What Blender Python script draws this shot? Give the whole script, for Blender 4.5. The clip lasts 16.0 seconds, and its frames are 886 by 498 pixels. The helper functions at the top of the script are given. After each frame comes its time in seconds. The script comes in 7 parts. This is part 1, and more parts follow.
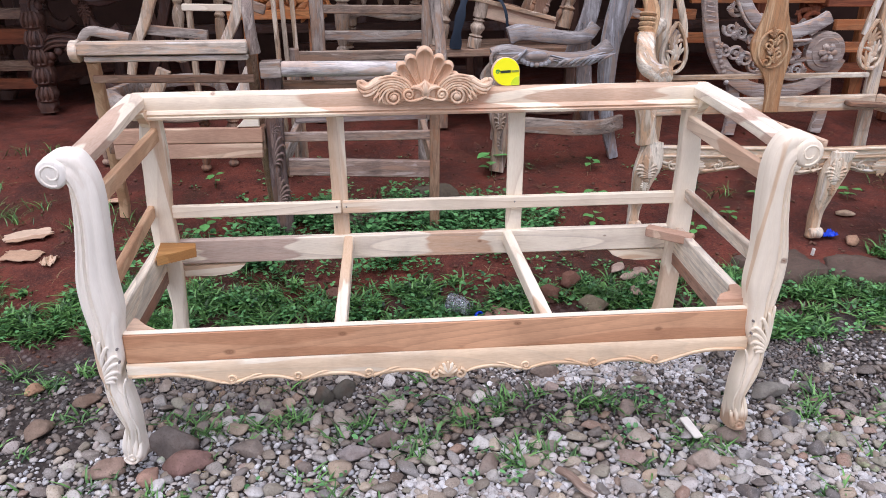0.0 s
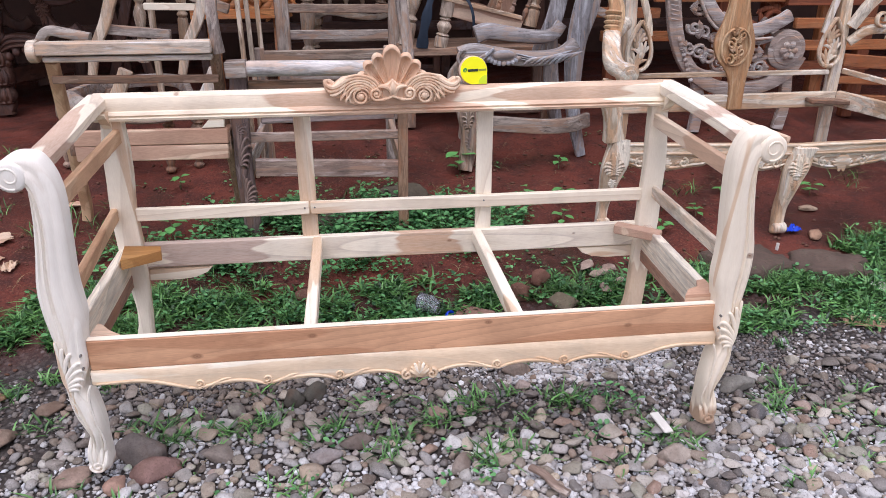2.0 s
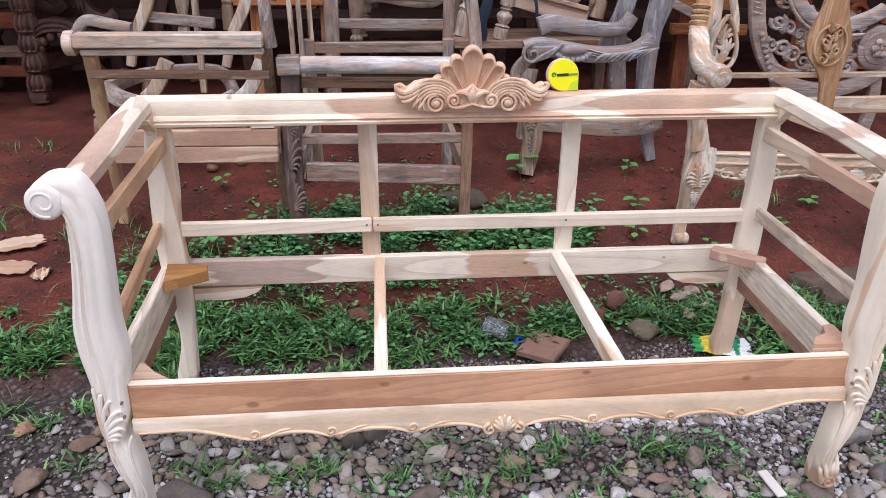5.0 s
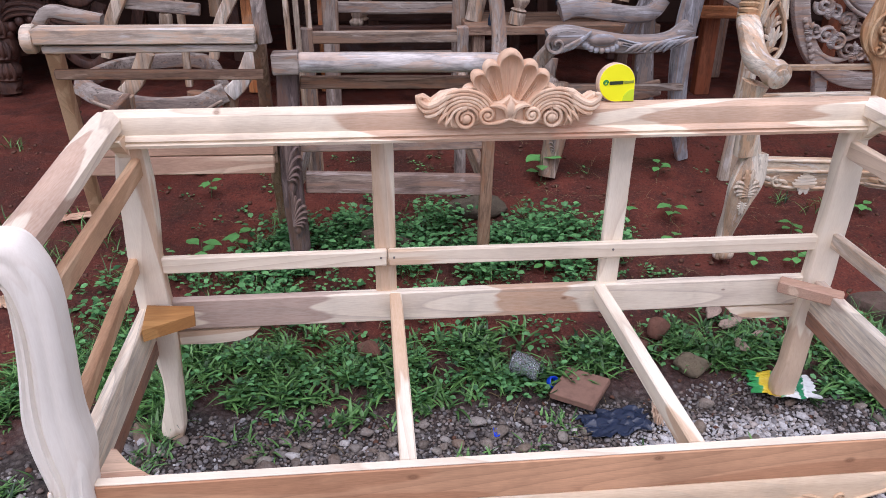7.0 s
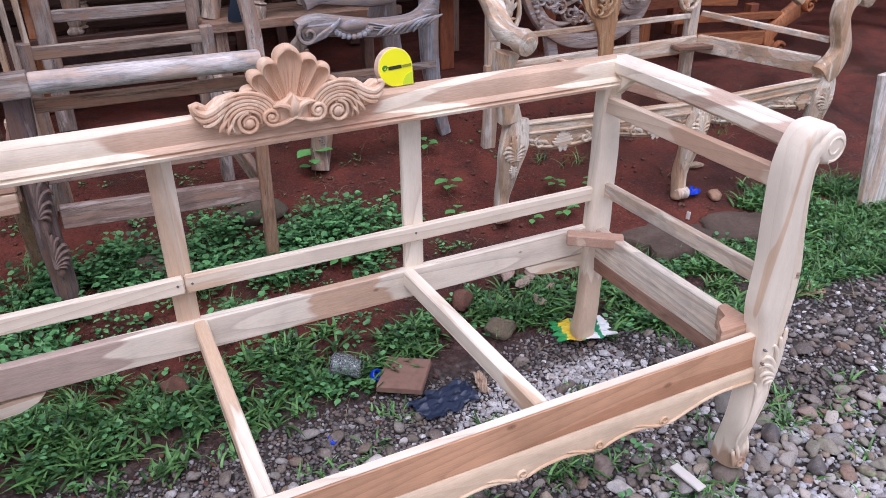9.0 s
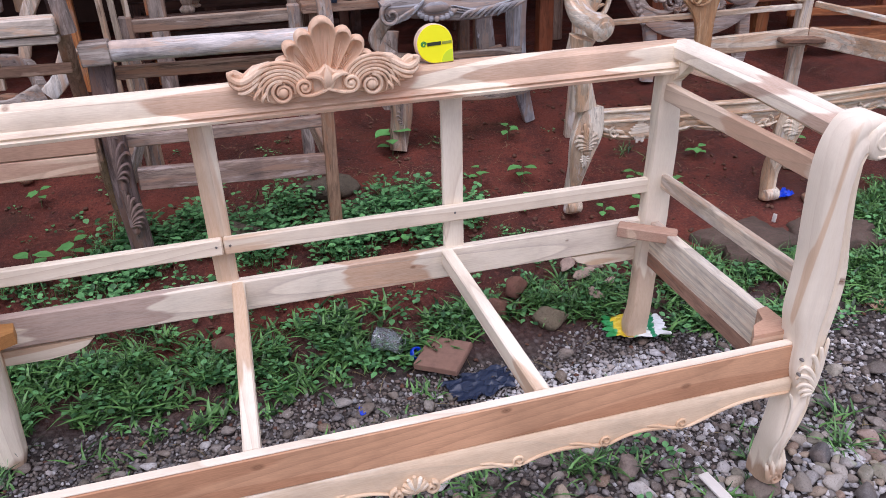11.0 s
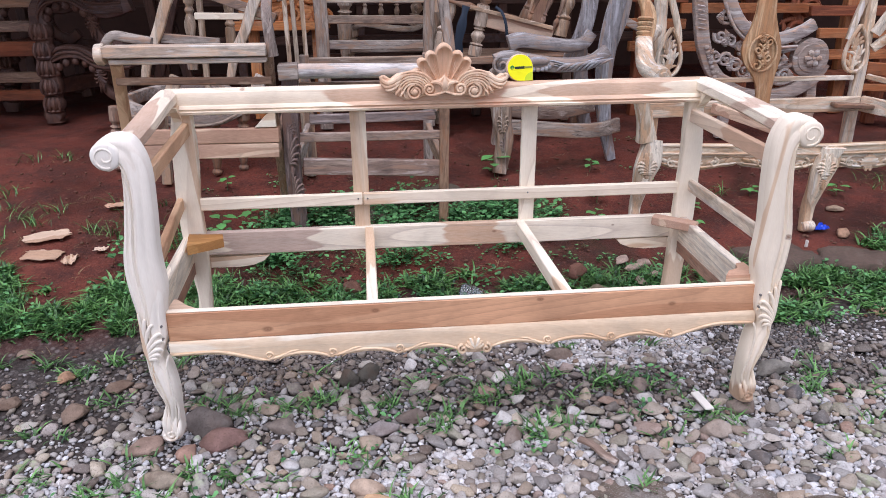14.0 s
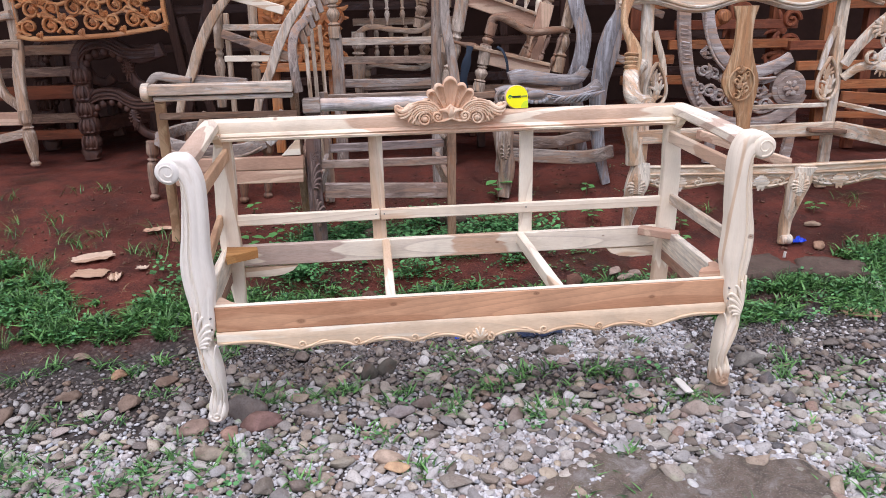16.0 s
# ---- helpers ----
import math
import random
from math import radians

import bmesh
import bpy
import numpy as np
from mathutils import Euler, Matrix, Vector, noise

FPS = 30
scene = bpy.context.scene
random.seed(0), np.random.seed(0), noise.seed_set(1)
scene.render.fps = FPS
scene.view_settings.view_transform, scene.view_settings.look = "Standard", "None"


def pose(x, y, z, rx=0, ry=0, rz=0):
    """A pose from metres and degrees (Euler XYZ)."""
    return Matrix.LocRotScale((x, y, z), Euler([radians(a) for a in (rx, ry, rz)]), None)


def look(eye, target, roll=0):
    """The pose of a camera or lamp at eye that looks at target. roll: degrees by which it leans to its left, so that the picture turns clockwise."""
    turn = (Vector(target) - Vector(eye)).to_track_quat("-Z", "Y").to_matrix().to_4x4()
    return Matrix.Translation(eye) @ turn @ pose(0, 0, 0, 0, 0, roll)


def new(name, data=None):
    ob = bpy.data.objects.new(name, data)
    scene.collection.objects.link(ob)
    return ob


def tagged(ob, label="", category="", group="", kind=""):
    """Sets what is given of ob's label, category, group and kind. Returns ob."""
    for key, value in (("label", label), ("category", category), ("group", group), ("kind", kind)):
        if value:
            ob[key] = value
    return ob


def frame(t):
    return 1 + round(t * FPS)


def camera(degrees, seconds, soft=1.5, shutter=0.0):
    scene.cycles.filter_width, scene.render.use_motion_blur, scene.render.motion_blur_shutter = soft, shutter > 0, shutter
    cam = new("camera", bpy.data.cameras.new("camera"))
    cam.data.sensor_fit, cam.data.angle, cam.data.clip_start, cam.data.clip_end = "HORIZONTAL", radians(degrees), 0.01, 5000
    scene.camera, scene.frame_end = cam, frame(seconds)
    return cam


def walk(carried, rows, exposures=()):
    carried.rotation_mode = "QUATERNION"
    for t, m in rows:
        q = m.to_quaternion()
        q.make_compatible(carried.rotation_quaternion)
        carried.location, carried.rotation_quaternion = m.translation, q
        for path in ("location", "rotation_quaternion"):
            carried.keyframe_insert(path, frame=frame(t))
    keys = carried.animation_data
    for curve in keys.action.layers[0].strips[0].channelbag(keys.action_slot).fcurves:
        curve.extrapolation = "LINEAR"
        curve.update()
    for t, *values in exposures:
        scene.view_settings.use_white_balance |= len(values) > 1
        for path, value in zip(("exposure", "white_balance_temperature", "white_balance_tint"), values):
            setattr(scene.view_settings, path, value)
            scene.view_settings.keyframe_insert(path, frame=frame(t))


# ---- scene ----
EXPOSURE = 0.47
cam = camera(60.1, 16.0, 0.25)
PATH = [
    (0, (-0.168, -1.891, 1.508), (-0.017, -0.06, 0.717), -0.2),
    (0.5, (-0.178, -1.869, 1.505), (-0.024, -0.043, 0.703), -0.1),
    (1, (-0.184, -1.866, 1.504), (-0.027, -0.038, 0.707), -0.3),
    (1.5, (-0.18, -1.874, 1.502), (0.015, -0.049, 0.707), -0.1),
    (2, (-0.168, -1.882, 1.504), (0.062, -0.06, 0.712), 0.0),
    (2.5, (-0.162, -1.886, 1.505), (0.057, -0.054, 0.732), -0.4),
    (3, (-0.155, -1.878, 1.498), (0.039, -0.049, 0.713), -0.5),
    (3.5, (-0.16, -1.833, 1.499), (0.023, -0.014, 0.69), -0.3),
    (4, (-0.189, -1.726, 1.503), (-0.012, 0.09, 0.686), 0.3),
    (4.5, (-0.247, -1.606, 1.512), (-0.061, 0.211, 0.699), -0.1),
    (5, (-0.298, -1.545, 1.507), (-0.132, 0.266, 0.675), 0.5),
    (5.2, (-0.297, -1.527, 1.506), (-0.158, 0.286, 0.673), 0.4),
    (7.3, (-0.395, -1.085, 1.512), (-0.183, 0.679, 0.593), 0.7),
    (7.5, (-0.428, -1.061, 1.509), (-0.113, 0.679, 0.573), -0.1),
    (8, (-0.461, -1.037, 1.509), (0.116, 0.638, 0.582), -0.9),
    (8.5, (-0.457, -1.035, 1.506), (0.295, 0.571, 0.581), -0.8),
    (8.7, (-0.457, -1.039, 1.507), (0.311, 0.56, 0.583), -0.9),
    (10.8, (-0.263, -1.121, 1.47), (0.318, 0.561, 0.558), -2.1),
    (11, (-0.234, -1.139, 1.466), (0.232, 0.567, 0.533), -1.7),
    (11.5, (-0.214, -1.204, 1.432), (0.172, 0.544, 0.54), -1.0),
    (12, (-0.299, -1.38, 1.425), (0.014, 0.407, 0.582), -1.1),
    (12.5, (-0.368, -1.581, 1.436), (-0.125, 0.219, 0.6), -0.1),
    (13, (-0.357, -1.712, 1.444), (-0.11, 0.119, 0.677), 0.0),
    (13.5, (-0.333, -1.882, 1.448), (-0.098, -0.04, 0.707), 0.0),
    (14, (-0.312, -2.038, 1.446), (-0.114, -0.191, 0.706), -0.3),
    (14.5, (-0.318, -2.112, 1.451), (-0.137, -0.265, 0.704), -0.3),
    (15, (-0.337, -2.232, 1.454), (-0.144, -0.387, 0.707), -0.7),
    (15.5, (-0.351, -2.363, 1.462), (-0.153, -0.499, 0.763), 0.0),
    (16, (-0.351, -2.418, 1.456), (-0.172, -0.532, 0.814), -1.3),
]
walk(cam, [(t, look(eye, target, roll)) for t, eye, target, roll in PATH], [(0, EXPOSURE, 5950, 20), (4.5, EXPOSURE - .04, 5950, 20), (7.5, EXPOSURE - .15, 5830, 24), (8.5, EXPOSURE - .15, 5720, 24), (11, EXPOSURE - .17, 5850, 25), (13.5, EXPOSURE - .03, 5850, 21), (16, EXPOSURE, 5950, 20)])

# overcast daylight: a bright hazy sky and a very soft sun
world = bpy.data.worlds.new("overcast_sky")
scene.world = world
world.use_nodes = True
sky = world.node_tree.nodes.new("ShaderNodeTexSky")
sky.sky_type, sky.sun_disc = "NISHITA", False
sky.sun_elevation, sky.sun_rotation = radians(67), radians(199)
sky.air_density, sky.dust_density, sky.ozone_density = 1.0, 4.0, 1.0
pale = world.node_tree.nodes.new("ShaderNodeMixRGB")
pale.inputs[0].default_value = 0.75
pale.inputs[2].default_value = (9.0, 9.2, 9.6, 1)
world.node_tree.links.new(sky.outputs[0], pale.inputs[1])
world.node_tree.links.new(pale.outputs[0], world.node_tree.nodes["Background"].inputs[0])
world.node_tree.nodes["Background"].inputs[1].default_value = 0.092
sun = new("sun", bpy.data.lights.new("sun", "SUN"))
sun.data.energy, sun.data.angle, sun.data.color = 1.5, radians(48), (1.0, 0.975, 0.94)
sun.matrix_world = look((-0.9, -2.6, 6.5), (0, 0, 0))


# ---- materials ----
class Nodes:
    """A small wrapper round one material's node tree."""

    def __init__(self, name):
        self.mat = bpy.data.materials.new(name)
        self.mat.use_nodes = True
        self.tree = self.mat.node_tree
        self.bsdf = self.tree.nodes["Principled BSDF"]

    def add(self, kind, operation="", blend_type=""):
        n = self.tree.nodes.new("ShaderNode" + kind)
        if operation:
            n.operation = operation
        if blend_type:
            n.blend_type = blend_type
        return n

    def link(self, a, b):
        self.tree.links.new(a, b)

    def coords(self, scale=(1, 1, 1), shift=True, space="Object"):
        co, mp = self.add("TexCoord"), self.add("Mapping")
        mp.inputs["Scale"].default_value = scale
        self.link(co.outputs[space], mp.inputs["Vector"])
        if shift:
            info, mul = self.add("ObjectInfo"), self.add("VectorMath", operation="SCALE")
            mul.inputs[0].default_value = (13.0, 7.0, 5.0)
            self.link(info.outputs["Random"], mul.inputs["Scale"])
            self.link(mul.outputs[0], mp.inputs["Location"])
        return mp.outputs[0]

    def noise(self, vec, scale=1.0, detail=5.0, rough=0.55, distort=0.0):
        n = self.add("TexNoise")
        n.inputs["Scale"].default_value, n.inputs["Detail"].default_value = scale, detail
        n.inputs["Roughness"].default_value, n.inputs["Distortion"].default_value = rough, distort
        self.link(vec, n.inputs["Vector"])
        return n.outputs["Fac"]

    def ramp(self, fac, *stops):
        r = self.add("ValToRGB")
        while len(r.color_ramp.elements) < len(stops):
            r.color_ramp.elements.new(0.5)
        for e, (at, colour) in zip(r.color_ramp.elements, stops):
            e.position = at
            e.color = (*colour, 1) if isinstance(colour, tuple) else (colour, colour, colour, 1)
        self.link(fac, r.inputs[0])
        return r.outputs[0]

    def mix(self, fac, a, b, blend="MIX"):
        m = self.add("MixRGB", blend_type=blend)
        for sock, value in zip(m.inputs, (fac, a, b)):
            if isinstance(value, bpy.types.NodeSocket):
                self.link(value, sock)
            elif isinstance(value, tuple):
                sock.default_value = (*value, 1)
            else:
                sock.default_value = value
        return m.outputs[0]

    def bump(self, height, strength, distance=0.01):
        b = self.add("Bump")
        b.inputs["Strength"].default_value, b.inputs["Distance"].default_value = strength, distance
        self.link(height, b.inputs["Height"])
        self.link(b.outputs[0], self.bsdf.inputs["Normal"])

    def done(self, colour, rough=0.6, spec=0.4):
        if isinstance(colour, tuple):
            self.bsdf.inputs["Base Color"].default_value = (*colour, 1)
        else:
            self.link(colour, self.bsdf.inputs["Base Color"])
        if isinstance(rough, bpy.types.NodeSocket):
            self.link(rough, self.bsdf.inputs["Roughness"])
        else:
            self.bsdf.inputs["Roughness"].default_value = rough
        self.bsdf.inputs["Specular IOR Level"].default_value = spec
        return self.mat


def grain(axis, along, across):
    return tuple(along if a == axis else across for a in "xyz")


def wood(name, sap, heart, axis, amount=0.5, fibre=0.25, dirt=0.0, dirt_colour=(0.1, 0.09, 0.08), rough=0.62, relief=0.12, patches=(), spread=0.06, knots=(), marks=(), ring=0.34):
    """Planed or weathered timber: pale sapwood with broad heartwood streaks, fine fibres, and dirt or grey weathering."""
    n = Nodes(name)
    broad = n.noise(n.coords(grain(axis, 0.8, 9.0)), 1.0, 2.0, 0.45, 0.9)
    rings = n.noise(n.coords(grain(axis, 1.6, 30.0)), 1.0, 4.0, 0.6, 0.8)
    fine = n.noise(n.coords(grain(axis, 34.0, 420.0)), 1.0, 2.0, 0.6)
    growth, saw = n.add("Math", operation="MULTIPLY"), n.add("Math", operation="FRACT")
    n.link(n.noise(n.coords(grain(axis, 0.45, 5.5)), 1.0, 0.6, 0.35, 0.25), growth.inputs[0])
    growth.inputs[1].default_value = 19.0
    n.link(growth.outputs[0], saw.inputs[0])
    year = saw.outputs[0]
    spots = n.noise(n.coords((7, 7, 7)), 1.0, 5.0, 0.65, 0.6)
    edge = 0.72 - 0.42 * amount
    mask = n.ramp(broad, (edge - 0.012, 0.0), (edge + 0.006, 0.8), (min(edge + 0.2, 1), 1.0))
    if patches:
        sep = n.add("SeparateXYZ")
        n.link(n.coords(shift=False), sep.inputs[0])
        wob = n.add("Math", operation="MULTIPLY_ADD")
        n.link(n.noise(n.coords(grain(axis, 0.9, 15.0)), 1.0, 1.4, 0.4, 0.3), wob.inputs[0])
        wob.inputs[1].default_value = spread * 10
        n.link(sep.outputs["xyz".index(axis)], wob.inputs[2])
        total = None
        for a, b in patches:
            off, size = n.add("Math", operation="SUBTRACT"), n.add("Math", operation="ABSOLUTE")
            n.link(wob.outputs[0], off.inputs[0])
            off.inputs[1].default_value = (a + b) / 2 + spread * 5
            n.link(off.outputs[0], size.inputs[0])
            box = n.add("MapRange")
            box.interpolation_type = "SMOOTHSTEP"
            n.link(size.outputs[0], box.inputs["Value"])
            box.inputs["From Min"].default_value, box.inputs["From Max"].default_value = (b - a) / 2 + .012, (b - a) / 2 - .012
            if total:
                add = n.add("Math", operation="MAXIMUM")
                n.link(total, add.inputs[0])
                n.link(box.outputs[0], add.inputs[1])
                total = add.outputs[0]
            else:
                total = box.outputs[0]
        mask = n.mix(0.88, n.mix(0.25, (0.0, 0.0, 0.0), mask), total)
    col = n.mix(mask, sap, heart)
    for a, b, tint in marks:
        sep, wob, size, box = n.add("SeparateXYZ"), n.add("Math", operation="MULTIPLY_ADD"), n.add("Math", operation="ABSOLUTE"), n.add("MapRange")
        n.link(n.coords(shift=False), sep.inputs[0])
        n.link(n.noise(n.coords(grain(axis, 2.0, 13.0)), 1.0, 2.0, 0.5, 0.5), wob.inputs[0])
        wob.inputs[1].default_value = (b - a) * 1.6
        off = n.add("Math", operation="SUBTRACT")
        n.link(sep.outputs["xyz".index(axis)], off.inputs[0])
        off.inputs[1].default_value = (a + b) / 2 + (b - a) * 0.8
        n.link(off.outputs[0], wob.inputs[2])
        n.link(wob.outputs[0], size.inputs[0])
        n.link(size.outputs[0], box.inputs["Value"])
        box.inputs["From Min"].default_value, box.inputs["From Max"].default_value = (b - a) / 2 + 0.006, (b - a) / 2 - 0.012
        col = n.mix(n.ramp(box.outputs[0], (0.0, 0.0), (1.0, 0.85)), col, tint)
    mid = tuple(0.55 * a + 0.45 * b for a, b in zip(sap, heart))
    if dirt:
        col = n.mix(n.ramp(year, (0.0, 0.0), (0.5, 0.05), (0.88, 0.4), (0.96, 0.6), (1.0, 0.0)), col, tuple(0.5 * c for c in mid))
        col = n.mix(n.ramp(rings, (0.42, 0.0), (0.49, 0.5), (0.52, 0.12), (0.57, 0.15), (0.62, 0.6), (0.65, 0.2)), col, tuple(0.62 * c for c in mid))
    else:
        lines = n.ramp(year, (0.0, 0.0), (0.45, 0.1 * ring), (0.86, 0.9 * ring), (0.95, 1.5 * ring), (1.0, 0.0))
        col = n.mix(lines, col, tuple(0.62 * a + 0.12 * b for a, b in zip(heart, sap)))
    col = n.mix(0.7 * fibre, col, n.ramp(fine, (0.3, tuple(0.55 * c for c in mid)), (0.65, tuple(min(1.25 * c, 0.9) for c in sap))))
    crack = n.noise(n.coords(grain(axis, 2.6, 85.0)), 1.0, 2.0, 0.5, 0.2)
    col = n.mix(n.ramp(crack, (0.635, 0.0), (0.66, min(1.0, 2.4 * dirt)), (0.675, min(1.0, 2.4 * dirt)), (0.70, 0.0)), col, tuple(0.3 * c for c in mid))
    mottle = n.noise(n.coords(grain(axis, 9.0, 48.0) if dirt else (5.0, 5.0, 5.0)), 1.0, 5.0, 0.6, 0.4)
    low = 1.0 - (1.2 if dirt else 0.7) * fibre
    col = n.mix(1.0, col, n.ramp(mottle, (0.3, low), (0.5, 1.0), (0.72, min(1.0 + 0.5 * fibre, 1.2))), "MULTIPLY")
    info = n.add("ObjectInfo")
    warm = 0.5 * fibre + 0.35 * dirt
    col = n.mix(1.0, col, n.ramp(info.outputs["Random"], (0.0, (1 - 0.5 * warm, 1 - 0.8 * warm, 1 - 1.0 * warm)), (0.25, (1 + 0.35 * warm, 1 - 0.05 * warm, 1 - 0.5 * warm)), (0.6, (1.02, 1.0, 0.98)), (1.0, (1 + 0.4 * warm, 1 + 0.43 * warm, 1 + 0.46 * warm))), "MULTIPLY")
    if dirt:
        stain = n.noise(n.coords(grain(axis, 3.4, 26.0)), 1.0, 5.0, 0.62, 0.7)
        col = n.mix(n.ramp(stain, (0.53, 0.0), (0.57, 0.75 * min(1.0, 2.4 * dirt))), col, tuple(min(1.0, a * b) for a, b in zip(mid, (1.18, 0.86, 0.62))))
        col = n.mix(n.ramp(stain, (0.36, 0.8 * min(1.0, 2.4 * dirt)), (0.42, 0.0)), col, tuple(min(0.8, 1.4 * c) for c in sap))
        col = n.mix(n.ramp(spots, (0.62 - 0.3 * dirt, 0.0), (0.8, min(1.0, 0.5 + dirt * 0.5))), col, dirt_colour)
    for kx, kz, size in knots:
        place_ = n.add("VectorMath", operation="MULTIPLY_ADD")
        n.link(n.coords(shift=False), place_.inputs[0])
        place_.inputs[1].default_value = (0.55 / size, 0, 1 / size)
        place_.inputs[2].default_value = (-kx * 0.55 / size, 0, -kz / size)
        far = n.add("VectorMath", operation="LENGTH")
        n.link(place_.outputs[0], far.inputs[0])
        near = n.add("Math", operation="MULTIPLY_ADD")
        n.link(broad, near.inputs[0])
        near.inputs[1].default_value = 0.9
        n.link(far.outputs["Value"], near.inputs[2])
        col = n.mix(n.ramp(near.outputs[0], (0.42, 0.9), (0.56, 0.55), (0.68, 0.7), (0.85, 0.3), (1.3, 0.0)), col, (0.20, 0.09, 0.045))
    height = n.mix(0.5, rings, fine)
    n.bump(height, relief, 0.006)
    return n.done(col, n.ramp(spots, (0.2, rough - 0.1), (0.8, rough + 0.14)), 0.35)


CREAM = (0.90, 0.80, 0.645)
raw = {a: wood("raw_pale_wood_" + a, CREAM, (0.64, 0.42, 0.25), a, 0.36, 0.17, ring=0.3) for a in "xyz"}
carved = wood("raw_carved_wood", (0.82, 0.61, 0.44), (0.68, 0.43, 0.28), "z", 0.5, 0.16)
heart = {a: wood("raw_heartwood_" + a, (0.66, 0.44, 0.27), (0.48, 0.27, 0.15), a, 0.5) for a in "xyz"}
pinkish = {a: wood("raw_pink_wood_" + a, (0.74, 0.55, 0.40), (0.46, 0.26, 0.18), a, 0.6) for a in "xyz"}
block_wood = wood("orange_block_wood", (0.52, 0.27, 0.09), (0.38, 0.17, 0.05), "x", 0.5)
aged = {a: wood("aged_grey_wood_" + a, (0.40, 0.345, 0.30), (0.21, 0.145, 0.12), a, 0.5, 0.4, 0.35, (0.11, 0.09, 0.085), 0.75, 0.3) for a in "xyz"}
aged_pale = {a: wood("aged_pale_wood_" + a, (0.58, 0.49, 0.40), (0.34, 0.235, 0.16), a, 0.5, 0.35, 0.3, (0.22, 0.17, 0.14), 0.72, 0.25) for a in "xyz"}
aged_brown = {a: wood("aged_brown_wood_" + a, (0.36, 0.25, 0.18), (0.20, 0.12, 0.09), a, 0.5, 0.35, 0.3, (0.09, 0.06, 0.05), 0.72, 0.3) for a in "xyz"}
blue_grey = {a: wood("blue_grey_wood_" + a, (0.45, 0.455, 0.485), (0.24, 0.22, 0.225), a, 0.5, 0.3, 0.35, (0.08, 0.07, 0.07), 0.6, 0.25) for a in "xyz"}
lilac_grey = wood("silvered_carved_wood", (0.61, 0.55, 0.52), (0.40, 0.33, 0.30), "x", 0.45, 0.25, 0.35, (0.13, 0.1, 0.1), 0.7, 0.25)
dark_teak = {a: wood("dark_brown_wood_" + a, (0.12, 0.062, 0.045), (0.06, 0.03, 0.024), a, 0.5, 0.25, 0.25, (0.16, 0.14, 0.15), 0.5, 0.2) for a in "xyz"}
orange = {a: wood("orange_brown_wood_" + a, (0.58, 0.25, 0.09), (0.34, 0.12, 0.045), a, 0.5, 0.25, 0.28, (0.4, 0.32, 0.25), 0.6, 0.2) for a in "xyz"}
screen_wood = wood("orange_carved_panel_wood", (0.66, 0.33, 0.14), (0.42, 0.17, 0.065), "x", 0.5, 0.25, 0.24, (0.55, 0.42, 0.30), 0.6, 0.2)
# the orange wood again, with the shade at the back put into its colour
orange_in_shade = {a: wood("shaded_orange_wood_" + a, (0.46, 0.19, 0.075), (0.26, 0.09, 0.036), a, 0.5, 0.25, 0.28, (0.2, 0.13, 0.09), 0.6, 0.2) for a in "xyz"}
redwood = {a: wood("red_brown_wood_" + a, (0.30, 0.10, 0.045), (0.17, 0.05, 0.025), a, 0.5, 0.25, 0.2, (0.12, 0.06, 0.04), 0.6, 0.2) for a in "xyz"}
gold = {a: wood("cream_and_gold_wood_" + a, (0.80, 0.72, 0.60), (0.42, 0.24, 0.12), a, 0.48, 0.22, 0.22, (0.22, 0.12, 0.065), 0.55, 0.2) for a in "xyz"}
honey = wood("honey_brown_wood", (0.64, 0.45, 0.27), (0.36, 0.18, 0.08), "z", 0.5, 0.22, 0.16, (0.74, 0.64, 0.50), 0.5, 0.2)
mauve = {a: wood("mauve_grey_wood_" + a, (0.44, 0.365, 0.335), (0.26, 0.185, 0.165), a, 0.5, 0.35, 0.3, (0.13, 0.10, 0.095), 0.72, 0.3) for a in "xyz"}
dusk = wood("dark_mauve_wood", (0.25, 0.19, 0.175), (0.13, 0.085, 0.08), "z", 0.5, 0.35, 0.3, (0.08, 0.06, 0.055), 0.72, 0.3)
bleached = {a: wood("bleached_wood_" + a, (0.74, 0.69, 0.62), (0.46, 0.33, 0.24), a, 0.4, 0.3, 0.25, (0.22, 0.17, 0.14), 0.72, 0.3) for a in "xyz"}


